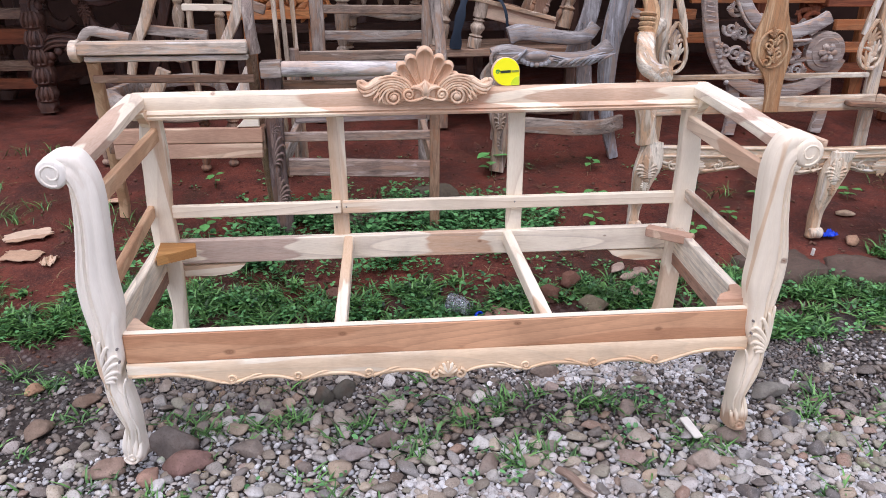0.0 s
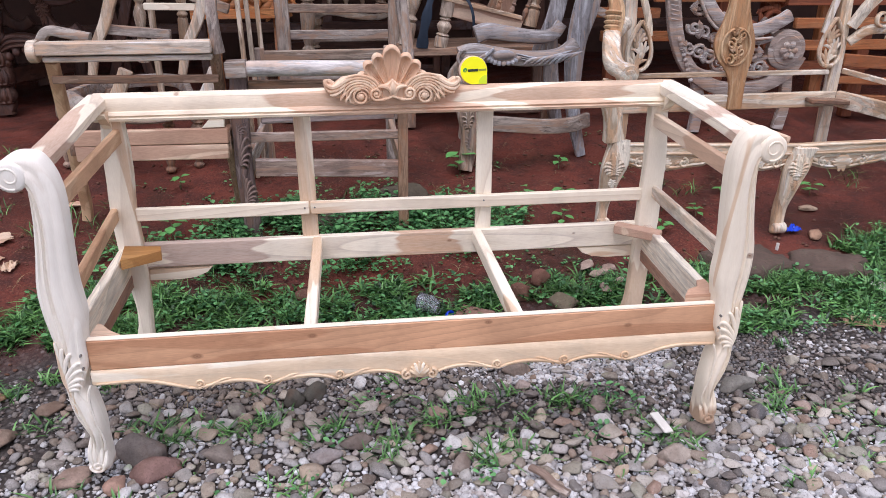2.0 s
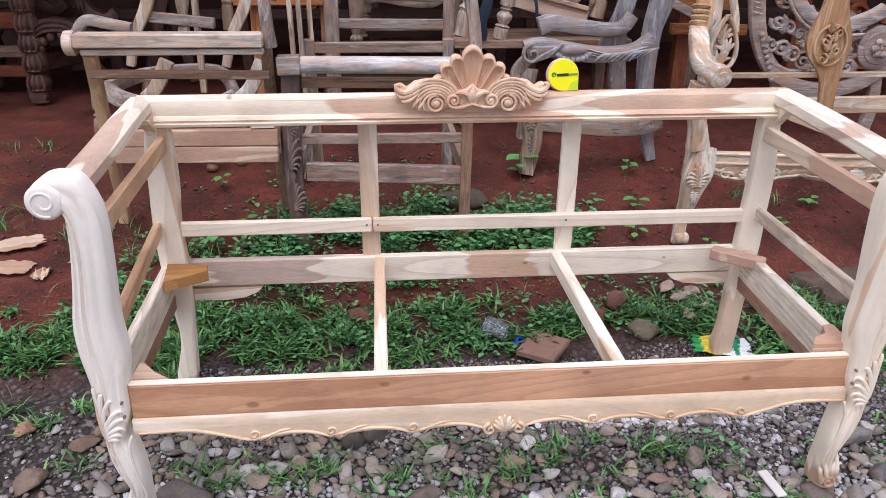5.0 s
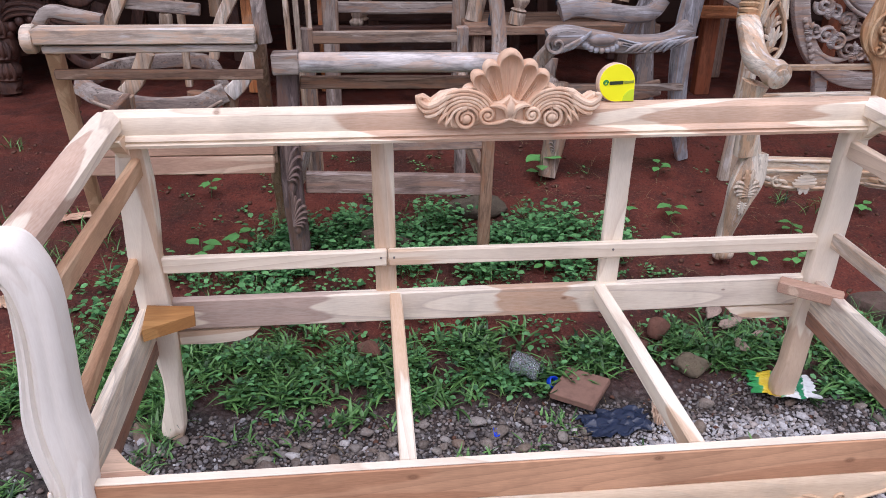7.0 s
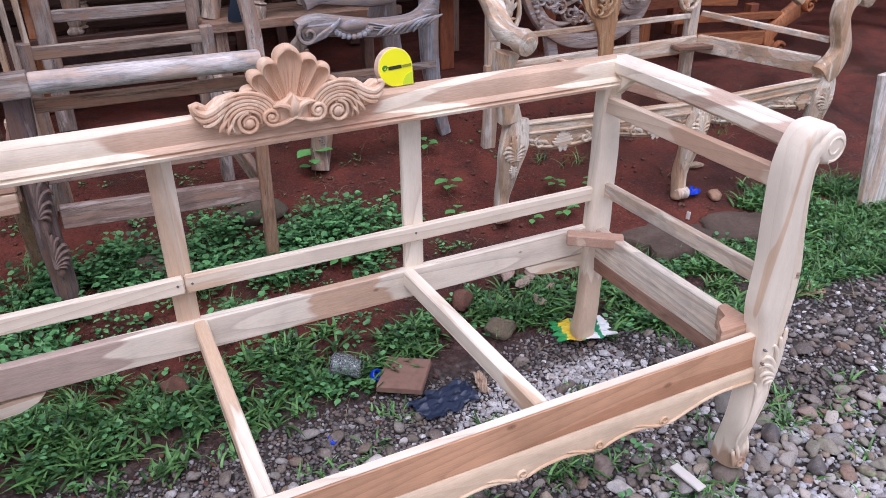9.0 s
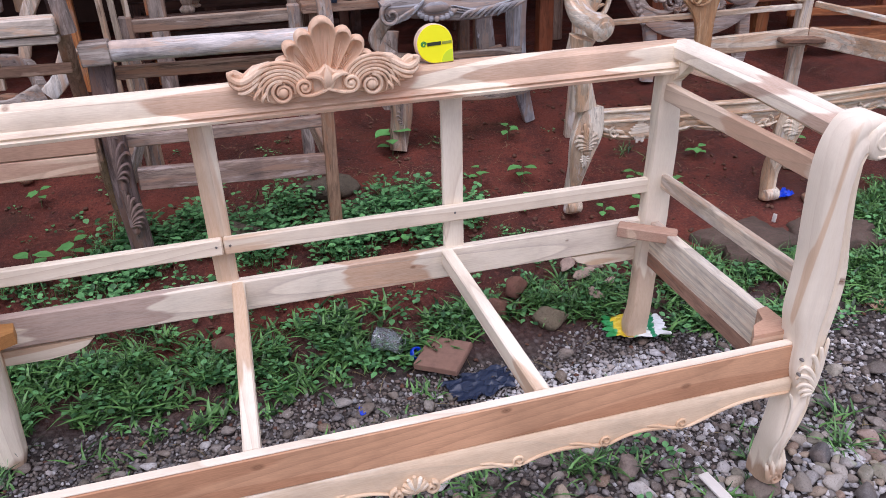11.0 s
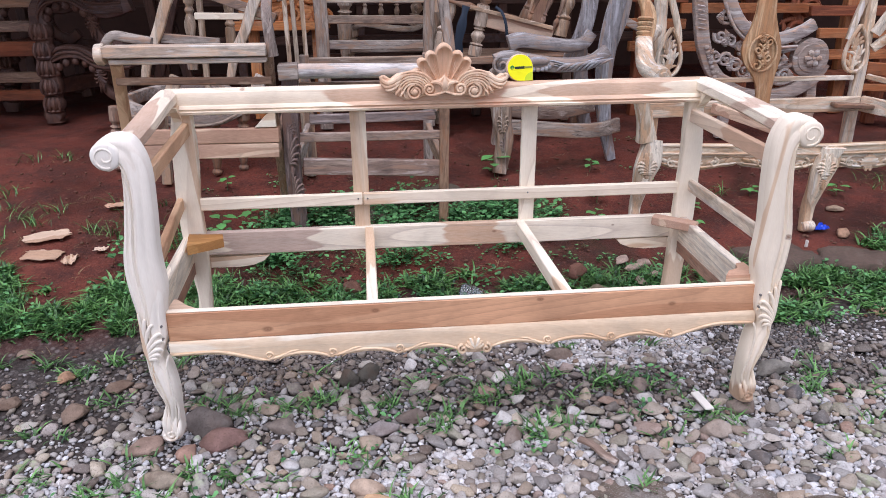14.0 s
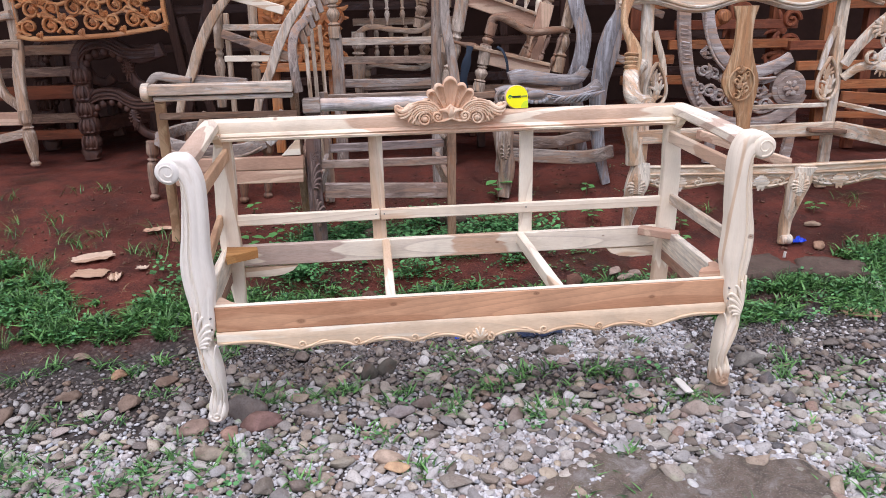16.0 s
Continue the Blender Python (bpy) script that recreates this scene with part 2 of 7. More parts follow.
def clay():
    """Red-brown trodden earth, grey and gritty under the stones, with damp patches."""
    n = Nodes("red_clay_and_grit")
    co = n.coords(shift=False)
    big, mid_, fine = n.noise(co, 1.3, 5, 0.6, 0.5), n.noise(co, 7, 6, 0.65), n.noise(co, 90, 4, 0.7)
    soil = n.ramp(big, (0.32, (0.040, 0.010, 0.006)), (0.52, (0.138, 0.029, 0.016)), (0.75, (0.215, 0.056, 0.034)))
    soil = n.mix(n.ramp(mid_, (0.42, 0.0), (0.64, 0.7)), soil, (0.034, 0.011, 0.008))
    soil = n.mix(n.ramp(n.noise(co, 2.3, 4, 0.6, 0.8), (0.58, 0.0), (0.70, 0.3)), soil, (0.055, 0.045, 0.018))
    soil = n.mix(n.ramp(fine, (0.54, 0.0), (0.68, 0.75)), soil, (0.22, 0.08, 0.052))
    soil = n.mix(n.ramp(fine, (0.30, 0.85), (0.45, 0.0)), soil, (0.018, 0.007, 0.005))
    grit = n.ramp(fine, (0.3, (0.016, 0.012, 0.011)), (0.55, (0.045, 0.034, 0.029)), (0.75, (0.11, 0.095, 0.086)))
    cells = n.add("TexVoronoi")
    cells.inputs["Scale"].default_value = 46
    n.link(co, cells.inputs["Vector"])
    tone = n.add("SeparateXYZ")
    n.link(cells.outputs["Color"], tone.inputs[0])
    bed = n.ramp(tone.outputs[0], (0.0, (0.03, 0.027, 0.026)), (0.3, (0.10, 0.08, 0.066)), (0.6, (0.14, 0.12, 0.11)), (0.8, (0.06, 0.05, 0.045)), (1.0, (0.24, 0.22, 0.21)))
    grit = n.mix(n.ramp(cells.outputs["Distance"], (0.25, 0.75), (0.55, 0.0)), grit, bed)
    sep = n.add("SeparateXYZ")
    n.link(co, sep.inputs[0])
    wave = n.add("MapRange")
    wave.inputs["From Min"].default_value, wave.inputs["From Max"].default_value = 1.0, 0.62
    shift = n.add("Math", operation="MULTIPLY_ADD")
    n.link(big, shift.inputs[0])
    shift.inputs[1].default_value = -0.7
    add = n.add("Math", operation="ADD")
    n.link(sep.outputs[1], shift.inputs[2])
    n.link(shift.outputs[0], add.inputs[0])
    add.inputs[1].default_value = 0.24
    mud, both = n.add("MapRange"), n.add("Math", operation="ADD")
    n.link(sep.outputs[0], mud.inputs["Value"])
    mud.inputs["From Min"].default_value, mud.inputs["From Max"].default_value, mud.inputs["To Max"].default_value = -1.0, -1.45, 0.12
    n.link(add.outputs[0], both.inputs[0])
    n.link(mud.outputs[0], both.inputs[1])
    n.link(both.outputs[0], wave.inputs["Value"])
    col = n.mix(wave.outputs[0], soil, grit)
    n.bump(n.mix(0.45, mid_, fine), 0.85, 0.02)
    return n.done(col, n.ramp(big, (0.34, 0.36), (0.56, 0.85)), 0.4)


RIVER = ((0.0, (0.070, 0.069, 0.076)), (0.09, (0.32, 0.262, 0.20)), (0.18, (0.50, 0.475, 0.44)), (0.27, (0.17, 0.16, 0.155)), (0.36, (0.38, 0.29, 0.205)), (0.44, (0.215, 0.18, 0.14)),
         (0.52, (0.58, 0.57, 0.56)), (0.60, (0.29, 0.18, 0.13)), (0.68, (0.30, 0.285, 0.22)), (0.76, (0.13, 0.095, 0.075)), (0.84, (0.36, 0.35, 0.34)), (0.92, (0.46, 0.375, 0.27)), (1.0, (0.64, 0.63, 0.62)))
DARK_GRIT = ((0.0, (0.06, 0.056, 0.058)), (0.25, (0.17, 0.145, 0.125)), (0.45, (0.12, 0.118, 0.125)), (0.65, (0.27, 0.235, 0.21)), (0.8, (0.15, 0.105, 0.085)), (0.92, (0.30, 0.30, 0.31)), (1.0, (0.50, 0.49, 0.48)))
DULL_BROWN = ((0.0, (0.05, 0.045, 0.043)), (0.12, (0.20, 0.155, 0.115)), (0.25, (0.12, 0.105, 0.095)), (0.38, (0.25, 0.165, 0.11)), (0.5, (0.15, 0.15, 0.155)), (0.62, (0.30, 0.255, 0.21)), (0.74, (0.10, 0.075, 0.06)), (0.86, (0.22, 0.19, 0.15)), (0.95, (0.36, 0.34, 0.32)), (1.0, (0.55, 0.54, 0.53)))
FINE = ((0.0, (0.20, 0.20, 0.21)), (0.16, (0.56, 0.55, 0.55)), (0.32, (0.36, 0.30, 0.25)), (0.48, (0.72, 0.72, 0.73)), (0.62, (0.29, 0.30, 0.33)), (0.76, (0.48, 0.43, 0.38)), (0.88, (0.40, 0.42, 0.46)), (1.0, (0.82, 0.82, 0.84)))
CRUSHED = ((0.0, (0.40, 0.39, 0.39)), (0.25, (0.74, 0.73, 0.73)), (0.5, (0.30, 0.28, 0.28)), (0.7, (0.80, 0.79, 0.79)), (0.85, (0.46, 0.40, 0.36)), (1.0, (0.62, 0.61, 0.62)))


def stone(name, joined, colours=RIVER, lichen=True):
    """River pebbles of many colours; each stone takes its own, some with pale green lichen."""
    n = Nodes(name)
    pick = n.add("NewGeometry").outputs["Random Per Island"] if joined else n.add("ObjectInfo").outputs["Random"]
    col = n.ramp(pick, *colours)
    co = n.add("NewGeometry").outputs["Position"]
    a, b, c = n.noise(co, 42, 6, 0.7), n.noise(co, 210, 4, 0.65), n.noise(co, 16, 4, 0.6)
    col = n.mix(n.ramp(a, (0.42, 0.0), (0.66, 0.7)), col, n.mix(0.22, col, (0.58, 0.53, 0.48)))
    col = n.mix(n.ramp(c, (0.5, 0.0), (0.68, 0.38)), col, (0.22, 0.155, 0.115))
    col = n.mix(n.ramp(b, (0.55, 0.0), (0.66, 0.5)), col, (0.07, 0.055, 0.048))
    col = n.mix(n.ramp(b, (0.30, 0.3), (0.42, 0.0)), col, (0.66, 0.62, 0.58))
    damp = n.noise(co, 3.4, 4, 0.6, 0.5)
    col = n.mix(n.ramp(damp, (0.52, 0.0), (0.64, 0.28)), col, (0.115, 0.09, 0.075))
    if lichen:
        sep, far = n.add("SeparateXYZ"), n.add("Math", operation="ABSOLUTE")
        n.link(co, sep.inputs[0])
        n.link(sep.outputs[0], far.inputs[0])
        spot = n.noise(co, 7, 3, 0.5)
        spread = n.mix(1.0, n.ramp(far.outputs[0], (0.45, 0.0), (0.75, 1.0)), n.ramp(spot, (0.60, 0.0), (0.68, 0.6)), "MULTIPLY")
        col = n.mix(n.mix(1.0, spread, n.ramp(a, (0.42, 0.0), (0.52, 1.0)), "MULTIPLY"), col, (0.40, 0.50, 0.26))
    n.bump(n.mix(0.4, a, b), 0.75, 0.008)
    return n.done(col, n.ramp(a, (0.3, 0.5), (0.7, 0.78)), 0.4)


def rock(name, tone):
    """A larger rough stone with pits, paler scuffs and trodden earth."""
    n = Nodes(name)
    co = n.add("NewGeometry").outputs["Position"]
    a, b, c = n.noise(co, 28, 6, 0.7), n.noise(co, 170, 5, 0.7), n.noise(co, 9, 4, 0.6)
    col = n.mix(n.ramp(a, (0.4, 0.0), (0.68, 0.8)), tone, tuple(min(1.6 * v, 0.8) for v in tone))
    col = n.mix(n.ramp(c, (0.5, 0.0), (0.7, 0.6)), col, (0.13, 0.075, 0.05))
    col = n.mix(n.ramp(b, (0.53, 0.0), (0.68, 0.5)), col, tuple(0.4 * v for v in tone))
    n.bump(n.mix(0.4, a, b), 0.8, 0.012)
    return n.done(col, 0.8, 0.35)


def leaf(name, dark, light, rough=0.5):
    n = Nodes(name)
    pick = n.add("NewGeometry").outputs["Random Per Island"]
    a = n.noise(n.coords(shift=False), 60, 3, 0.6)
    col = n.mix(n.ramp(pick, (0.0, 0.0), (1.0, 1.0)), dark, light)
    col = n.mix(n.ramp(a, (0.45, 0.0), (0.8, 0.4)), col, tuple(0.5 * c for c in dark))
    n.bsdf.inputs["Transmission Weight"].default_value = 0.0
    return n.done(col, rough, 0.4)


def plain(name, colour, rough=0.5, scale=60.0, wear=0.25, metal=0.0):
    n = Nodes(name)
    a = n.noise(n.coords(), scale, 5, 0.6)
    n.bsdf.inputs["Metallic"].default_value = metal
    n.bump(a, 0.12, 0.004)
    return n.done(n.mix(n.ramp(a, (0.45, 0.0), (0.8, wear)), colour, tuple(0.55 * c for c in colour)), rough, 0.4)


earth = clay()
pebble_mat, gravel_mat = stone("river_pebble", False), stone("river_gravel", True)
grit_mat = stone("dark_grit", True, DARK_GRIT, False)
fine_mat = stone("fine_gravel", True, FINE, False)
dull_mat = stone("dull_brown_pebble", True, DULL_BROWN, False)
crushed_mat = stone("pale_crushed_stone", True, CRUSHED, False)
grass_mat = leaf("grass_blade", (0.009, 0.038, 0.010), (0.175, 0.385, 0.105), 0.38)
dry_mat = leaf("dry_grass", (0.20, 0.15, 0.07), (0.34, 0.27, 0.14), 0.7)
weed_mat = leaf("weed_leaf", (0.026, 0.095, 0.032), (0.18, 0.45, 0.16), 0.36)
plant_mat = leaf("bright_plant_leaf", (0.05, 0.19, 0.05), (0.13, 0.36, 0.10), 0.4)
stem_mat = plain("plant_stem", (0.10, 0.13, 0.05), 0.6)
yellow = plain("yellow_print", (0.95, 0.92, 0.0), 0.85, 20, 0.02)
lime = plain("lime_print", (0.62, 0.78, 0.02), 0.45, 20, 0.02)
green_print, black_print = plain("green_print", (0.05, 0.28, 0.05), 0.45), plain("dark_print", (0.03, 0.04, 0.02), 0.45)
brick_mat = plain("fired_clay", (0.27, 0.155, 0.112), 0.85, 40, 0.6)
rubble_mat = rock("brown_rubble", (0.17, 0.08, 0.055))


def concrete():
    """Old damp concrete with earth and moss trodden in."""
    n = Nodes("damp_earthy_concrete")
    co = n.add("NewGeometry").outputs["Position"]
    a, b, c = n.noise(co, 9, 6, 0.65, 0.6), n.noise(co, 60, 5, 0.7), n.noise(co, 260, 3, 0.65)
    col = n.ramp(a, (0.34, (0.07, 0.055, 0.042)), (0.48, (0.165, 0.12, 0.092)), (0.56, (0.20, 0.165, 0.14)), (0.66, (0.31, 0.285, 0.265)))
    col = n.mix(n.ramp(b, (0.45, 0.0), (0.7, 0.7)), col, (0.10, 0.085, 0.05))
    col = n.mix(n.ramp(c, (0.55, 0.0), (0.68, 0.7)), col, (0.42, 0.39, 0.36))
    col = n.mix(n.ramp(c, (0.3, 0.7), (0.44, 0.0)), col, (0.05, 0.04, 0.035))
    n.bump(n.mix(0.5, b, c), 0.8, 0.012)
    return n.done(col, 0.75, 0.4)


def red_slab():
    n = Nodes("earth_stained_slab")
    co = n.add("NewGeometry").outputs["Position"]
    a, b = n.noise(co, 6, 6, 0.65, 0.6), n.noise(co, 70, 5, 0.7)
    col = n.ramp(a, (0.3, (0.06, 0.042, 0.032)), (0.55, (0.125, 0.082, 0.062)), (0.75, (0.16, 0.13, 0.10)))
    col = n.mix(n.ramp(b, (0.5, 0.0), (0.7, 0.7)), col, (0.05, 0.05, 0.028))
    n.bump(b, 0.7, 0.012)
    return n.done(col, 0.8, 0.4)


concrete_mat, red_slab_mat = concrete(), red_slab()
blue_plastic = plain("blue_plastic", (0.01, 0.06, 0.62), 0.35, 30, 0.1)
film_mat = plain("black_blue_film", (0.022, 0.034, 0.07), 0.3, 50, 0.4)
white_mat = plain("white_scrap", (0.72, 0.68, 0.62), 0.6, 50, 0.2)


def packet_print():
    """A printed foil: green with a yellow burst, white towards one end with a green band."""
    n = Nodes("printed_foil")
    sep, wob = n.add("SeparateXYZ"), n.add("Math", operation="MULTIPLY_ADD")
    co = n.coords(shift=False)
    n.link(co, sep.inputs[0])
    n.link(n.noise(co, 45, 2, 0.5), wob.inputs[0])
    wob.inputs[1].default_value = 0.05
    n.link(sep.outputs[0], wob.inputs[2])
    place_ = n.add("MapRange")
    n.link(wob.outputs[0], place_.inputs["Value"])
    place_.inputs["From Min"].default_value, place_.inputs["From Max"].default_value = -0.06, 0.13
    col = n.ramp(place_.outputs[0], (0.0, (0.03, 0.30, 0.08)), (0.06, (0.04, 0.36, 0.10)), (0.09, (0.80, 0.62, 0.04)), (0.34, (0.74, 0.50, 0.04)), (0.37, (0.04, 0.36, 0.10)), (0.50, (0.75, 0.78, 0.74)), (0.66, (0.78, 0.80, 0.77)), (0.68, (0.02, 0.28, 0.12)), (0.78, (0.02, 0.28, 0.12)), (0.80, (0.80, 0.82, 0.80)))
    return n.done(col, 0.3, 0.5)


chip_mat = wood("torn_wood_chip", (0.66, 0.50, 0.37), (0.44, 0.27, 0.17), "x", 0.5)
screw_mat = plain("steel_screw", (0.25, 0.24, 0.23), 0.4, 60, 0.3, 0.9)
shed_mat = plain("added_dark_boards", (0.085, 0.042, 0.03), 0.9, 8, 0.6)
cloth_mat = plain("blue_tarpaulin_strip", (0.022, 0.034, 0.055), 0.7, 30, 0.4)
clear = Nodes("clear_plastic")
clear.bsdf.inputs["Transmission Weight"].default_value = 0.9
clear.bsdf.inputs["IOR"].default_value = 1.32
clear = clear.done((0.88, 0.91, 0.96), 0.08, 0.6)


# ---- shapes ----
def smooth(points, n=8):
    """A Catmull-Rom curve through the points, n steps a span."""
    pts = [Vector(p) for p in points]
    if len(pts) == 2:
        return [pts[0].lerp(pts[1], i / n) for i in range(n + 1)]
    pts = [2 * pts[0] - pts[1]] + pts + [2 * pts[-1] - pts[-2]]
    out = []
    for a, b, c, d in zip(pts, pts[1:], pts[2:], pts[3:]):
        for i in range(n):
            t = i / n
            out.append(0.5 * (2 * b + (c - a) * t + (2 * a - 5 * b + 4 * c - d) * t * t + (3 * b - a - 3 * c + d) * t**3))
    return out + [pts[-2]]


def resample(path, n):
    """n + 1 points at even steps along a path."""
    run = [0.0]
    for a, b in zip(path, path[1:]):
        run.append(run[-1] + (b - a).length)
    out, k = [], 0
    for i in range(n + 1):
        s = run[-1] * i / n
        while k < len(run) - 2 and run[k + 1] < s:
            k += 1
        out.append(path[k].lerp(path[k + 1], (s - run[k]) / max(run[k + 1] - run[k], 1e-9)))
    return out


def spiral(cx, cz, r0, r1, a0, turns, y=0.0, n=22):
    """A spiral in the xz plane, from radius r0 at angle a0 (degrees) winding in to r1."""
    return [Vector((cx + (r0 + (r1 - r0) * i / n) * math.cos(radians(a0) + turns * math.tau * i / n), y,
                    cz + (r0 + (r1 - r0) * i / n) * math.sin(radians(a0) + turns * math.tau * i / n))) for i in range(n + 1)]


class Geo:
    """Gathers the faces of one part; each method adds one solid."""

    def __init__(self, m=None):
        self.v, self.f, self.m = [], [], m or Matrix()

    def loft(self, rings, caps=True, close=True):
        n, base = len(rings[0]), len(self.v)
        for ring in rings:
            self.v += [tuple(self.m @ Vector(p)) for p in ring]
        for i in range(len(rings) - 1):
            a, b = base + i * n, base + (i + 1) * n
            for j in range(n if close else n - 1):
                k = (j + 1) % n
                self.f.append((a + j, a + k, b + k, b + j))
        if caps:
            self.f.append(tuple(base + j for j in reversed(range(n))))
            self.f.append(tuple(base + (len(rings) - 1) * n + j for j in range(n)))
        return self

    def beam(self, p0, p1, w, h, up=(0, 0, 1), bev=0.004, w1=None, h1=None):
        """A squared timber from p0 to p1, w wide across and h high along up, with eased edges."""
        p0, p1 = Vector(p0), Vector(p1)
        d = (p1 - p0).normalized()
        side = d.cross(Vector(up)).normalized()
        top = side.cross(d)
        rings = []
        for p, inset, ww, hh in ((p0, bev, w, h), (p0 + d * bev, 0, w, h), (p1 - d * bev, 0, w1 or w, h1 or h), (p1, bev, w1 or w, h1 or h)):
            a, b, c = ww / 2 - inset, hh / 2 - inset, bev * 0.9
            rings.append([p + side * x + top * y for x, y in ((-a + c, -b), (a - c, -b), (a, -b + c), (a, b - c), (a - c, b), (-a + c, b), (-a, b - c), (-a, -b + c))])
        return self.loft(rings)

    def sweep(self, path, w, h, up=(0, 0, 1), n=12, power=2.0, tips=False):
        """A rounded bar along a path; w and h are numbers or functions of 0..1. power 2 is an ellipse, more is squarer."""
        path = [Vector(p) for p in path]
        rings, last = [], len(path) - 1
        for i, p in enumerate(path):
            d = (path[min(i + 1, last)] - path[max(i - 1, 0)]).normalized()
            side = d.cross(Vector(up))
            side = side.normalized() if side.length > 1e-6 else d.orthogonal().normalized()
            top = side.cross(d)
            s = i / last
            ww, hh = (w(s) if callable(w) else w), (h(s) if callable(h) else h)
            if tips and i in (0, last):
                ww, hh = ww * 0.3, hh * 0.3
            ring = []
            for k in range(n):
                c, sn = math.cos(math.tau * (k + 0.5) / n), math.sin(math.tau * (k + 0.5) / n)
                ring.append(p + side * (ww / 2 * math.copysign(abs(c) ** (2 / power), c)) + top * (hh / 2 * math.copysign(abs(sn) ** (2 / power), sn)))
            rings.append(ring)
        return self.loft(rings)

    def lathe(self, p0, p1, profile, n=16):
        """A turned piece: the profile is rows of (share of the length, radius)."""
        p0, p1 = Vector(p0), Vector(p1)
        d = p1 - p0
        a = d.orthogonal().normalized()
        b = d.normalized().cross(a)
        return self.loft([[p0 + d * s + (a * math.cos(math.tau * k / n) + b * math.sin(math.tau * k / n)) * r for k in range(n)] for s, r in profile])

    def strip(self, left, right, y0, y1, n=40, across=10, relief=None, bulge=0.0):
        """A plank sawn to two curves in the xz plane, from y0 (its face) back to y1; relief(u, s) cuts into the face."""
        left, right = resample([Vector(p) for p in left], n), resample([Vector(p) for p in right], n)
        rings = []
        for i in range(n + 1):
            s, ring = i / n, []
            for j in range(across + 1):
                u = j / across
                p = left[i].lerp(right[i], u)
                edge = min(u, 1 - u) * across
                y = y0 + (0.005 if edge < 0.5 else 0.0) + (relief(u, s) if relief else 0.0) - bulge * math.sin(math.pi * u)
                ring.append(Vector((p.x, y + p.y, p.z)))
            ring.append(Vector((right[i].x, y1 + right[i].y, right[i].z)))
            ring.append(Vector((left[i].x, y1 + left[i].y, left[i].z)))
            rings.append(ring)
        return self.loft(rings)

    def prism(self, outline, y0, y1, bev=0.003):
        """An outline in the xz plane, given anticlockwise as seen from -y, sawn from y0 back to y1."""
        pts = [Vector((x, 0, z)) for x, z in outline]
        mid = sum(pts, Vector()) / len(pts)
        inner = [p + (mid - p).normalized() * bev for p in pts]
        return self.loft([[p + Vector((0, y, 0)) for p in ring] for ring, y in ((inner, y0), (pts, y0 + bev), (pts, y1 - bev), (inner, y1))])

    def ridge(self, path, width, depth, tip=0.25, n=8):
        """A carved rib lying on a face that looks to -y, swelling in the middle and thin at its ends."""
        w = lambda s: width * (tip + (1 - tip) * math.sin(math.pi * min(1, 0.12 + s * 0.88)) ** 0.7)
        d = lambda s: depth * (0.5 + 0.5 * math.sin(math.pi * s))
        return self.sweep(path, w, lambda s: 2 * d(s), up=(0, -1, 0), n=n)

    def ball(self, c, rx, ry, rz, n=10):
        rings = []
        for i in range(1, n):
            a = math.pi * i / n
            rings.append([(c[0] + rx * math.sin(a) * math.cos(math.tau * k / (2 * n)), c[1] + ry * math.sin(a) * math.sin(math.tau * k / (2 * n)), c[2] - rz * math.cos(a)) for k in range(2 * n)])
        return self.loft(rings)


def part(name, geo, material, parent=None, label="", sharp=38):
    """Links one mesh object, under a thing or a part."""
    me = bpy.data.meshes.new(name)
    me.from_pydata(geo.v, [], geo.f)
    me.materials.append(material)
    me.shade_smooth()
    me.set_sharp_from_angle(angle=radians(sharp))
    ob = new(name, me)
    if parent:
        ob.parent = parent
    if label:
        ob["label"] = label
    return ob


def thing(name, label, category, m=None, group=""):
    """An empty at a thing's base, which its parts hang under."""
    ob = tagged(new(name), label, category, group)
    ob.empty_display_size = 0.05
    ob.matrix_world = m or Matrix()
    return ob


def leaf_fan(g, x, y, z, size, count, a0, a1, turn=1, m=0.5):
    """A carved acanthus leaf: overlapping ribs that spread from one root, the middle ones longest."""
    count = max(count, 5)
    for i in range(count):
        f = i / (count - 1)
        a = radians(a0 + (a1 - a0) * f)
        r = size * (1.0 - 0.5 * abs(f - m) ** 1.3)
        bend = turn * 0.18 + (f - 0.5) * 0.5
        pts = [(x, y, z)]
        for k in (0.4, 0.75, 1.0):
            b = a + bend * k * k
            pts.append((x + r * k * math.cos(b), y - 0.05 * size * math.sin(math.pi * k) * .6, z + r * k * math.sin(b)))
        g.ridge(smooth(pts, 4), size * 0.21, size * 0.055, 0.3, 8)


FINGERS = ((.25, 1.0), (-.06, .87), (-.45, .75), (-.85, .6), (-1.0, .46), (-.85, .31), (-.65, .2), (-.46, .12))


def acanthus(g, x, y, z, w, h, side, relief=.006, fat=.36):
    """Half an acanthus leaf in low relief: hooked fingers that leave one stem and curl over, on a face towards -y."""
    for k, (u, v) in enumerate(FINGERS):
        low = .03 * k
        tall = v - low
        hook = 0.0 if k < 2 else .05
        line = [(0, low), (.2, low + .42 * tall), (.12 + .38 * u, low + .8 * tall + hook), (.04 + .8 * u, v + hook), (u, v - .3 * hook)]
        g.ridge(smooth([(x + side * w * a, y - relief * .5 * (0 < q < 4), z + h * b) for q, (a, b) in enumerate(line)], 4), abs(w) * fat, relief, .3, 6)


# ---- the raw wooden sofa frame ----
sofa = thing("sofa_frame", "raw unpainted carved teak sofa frame standing on pebbles, without cushions", "sofa")

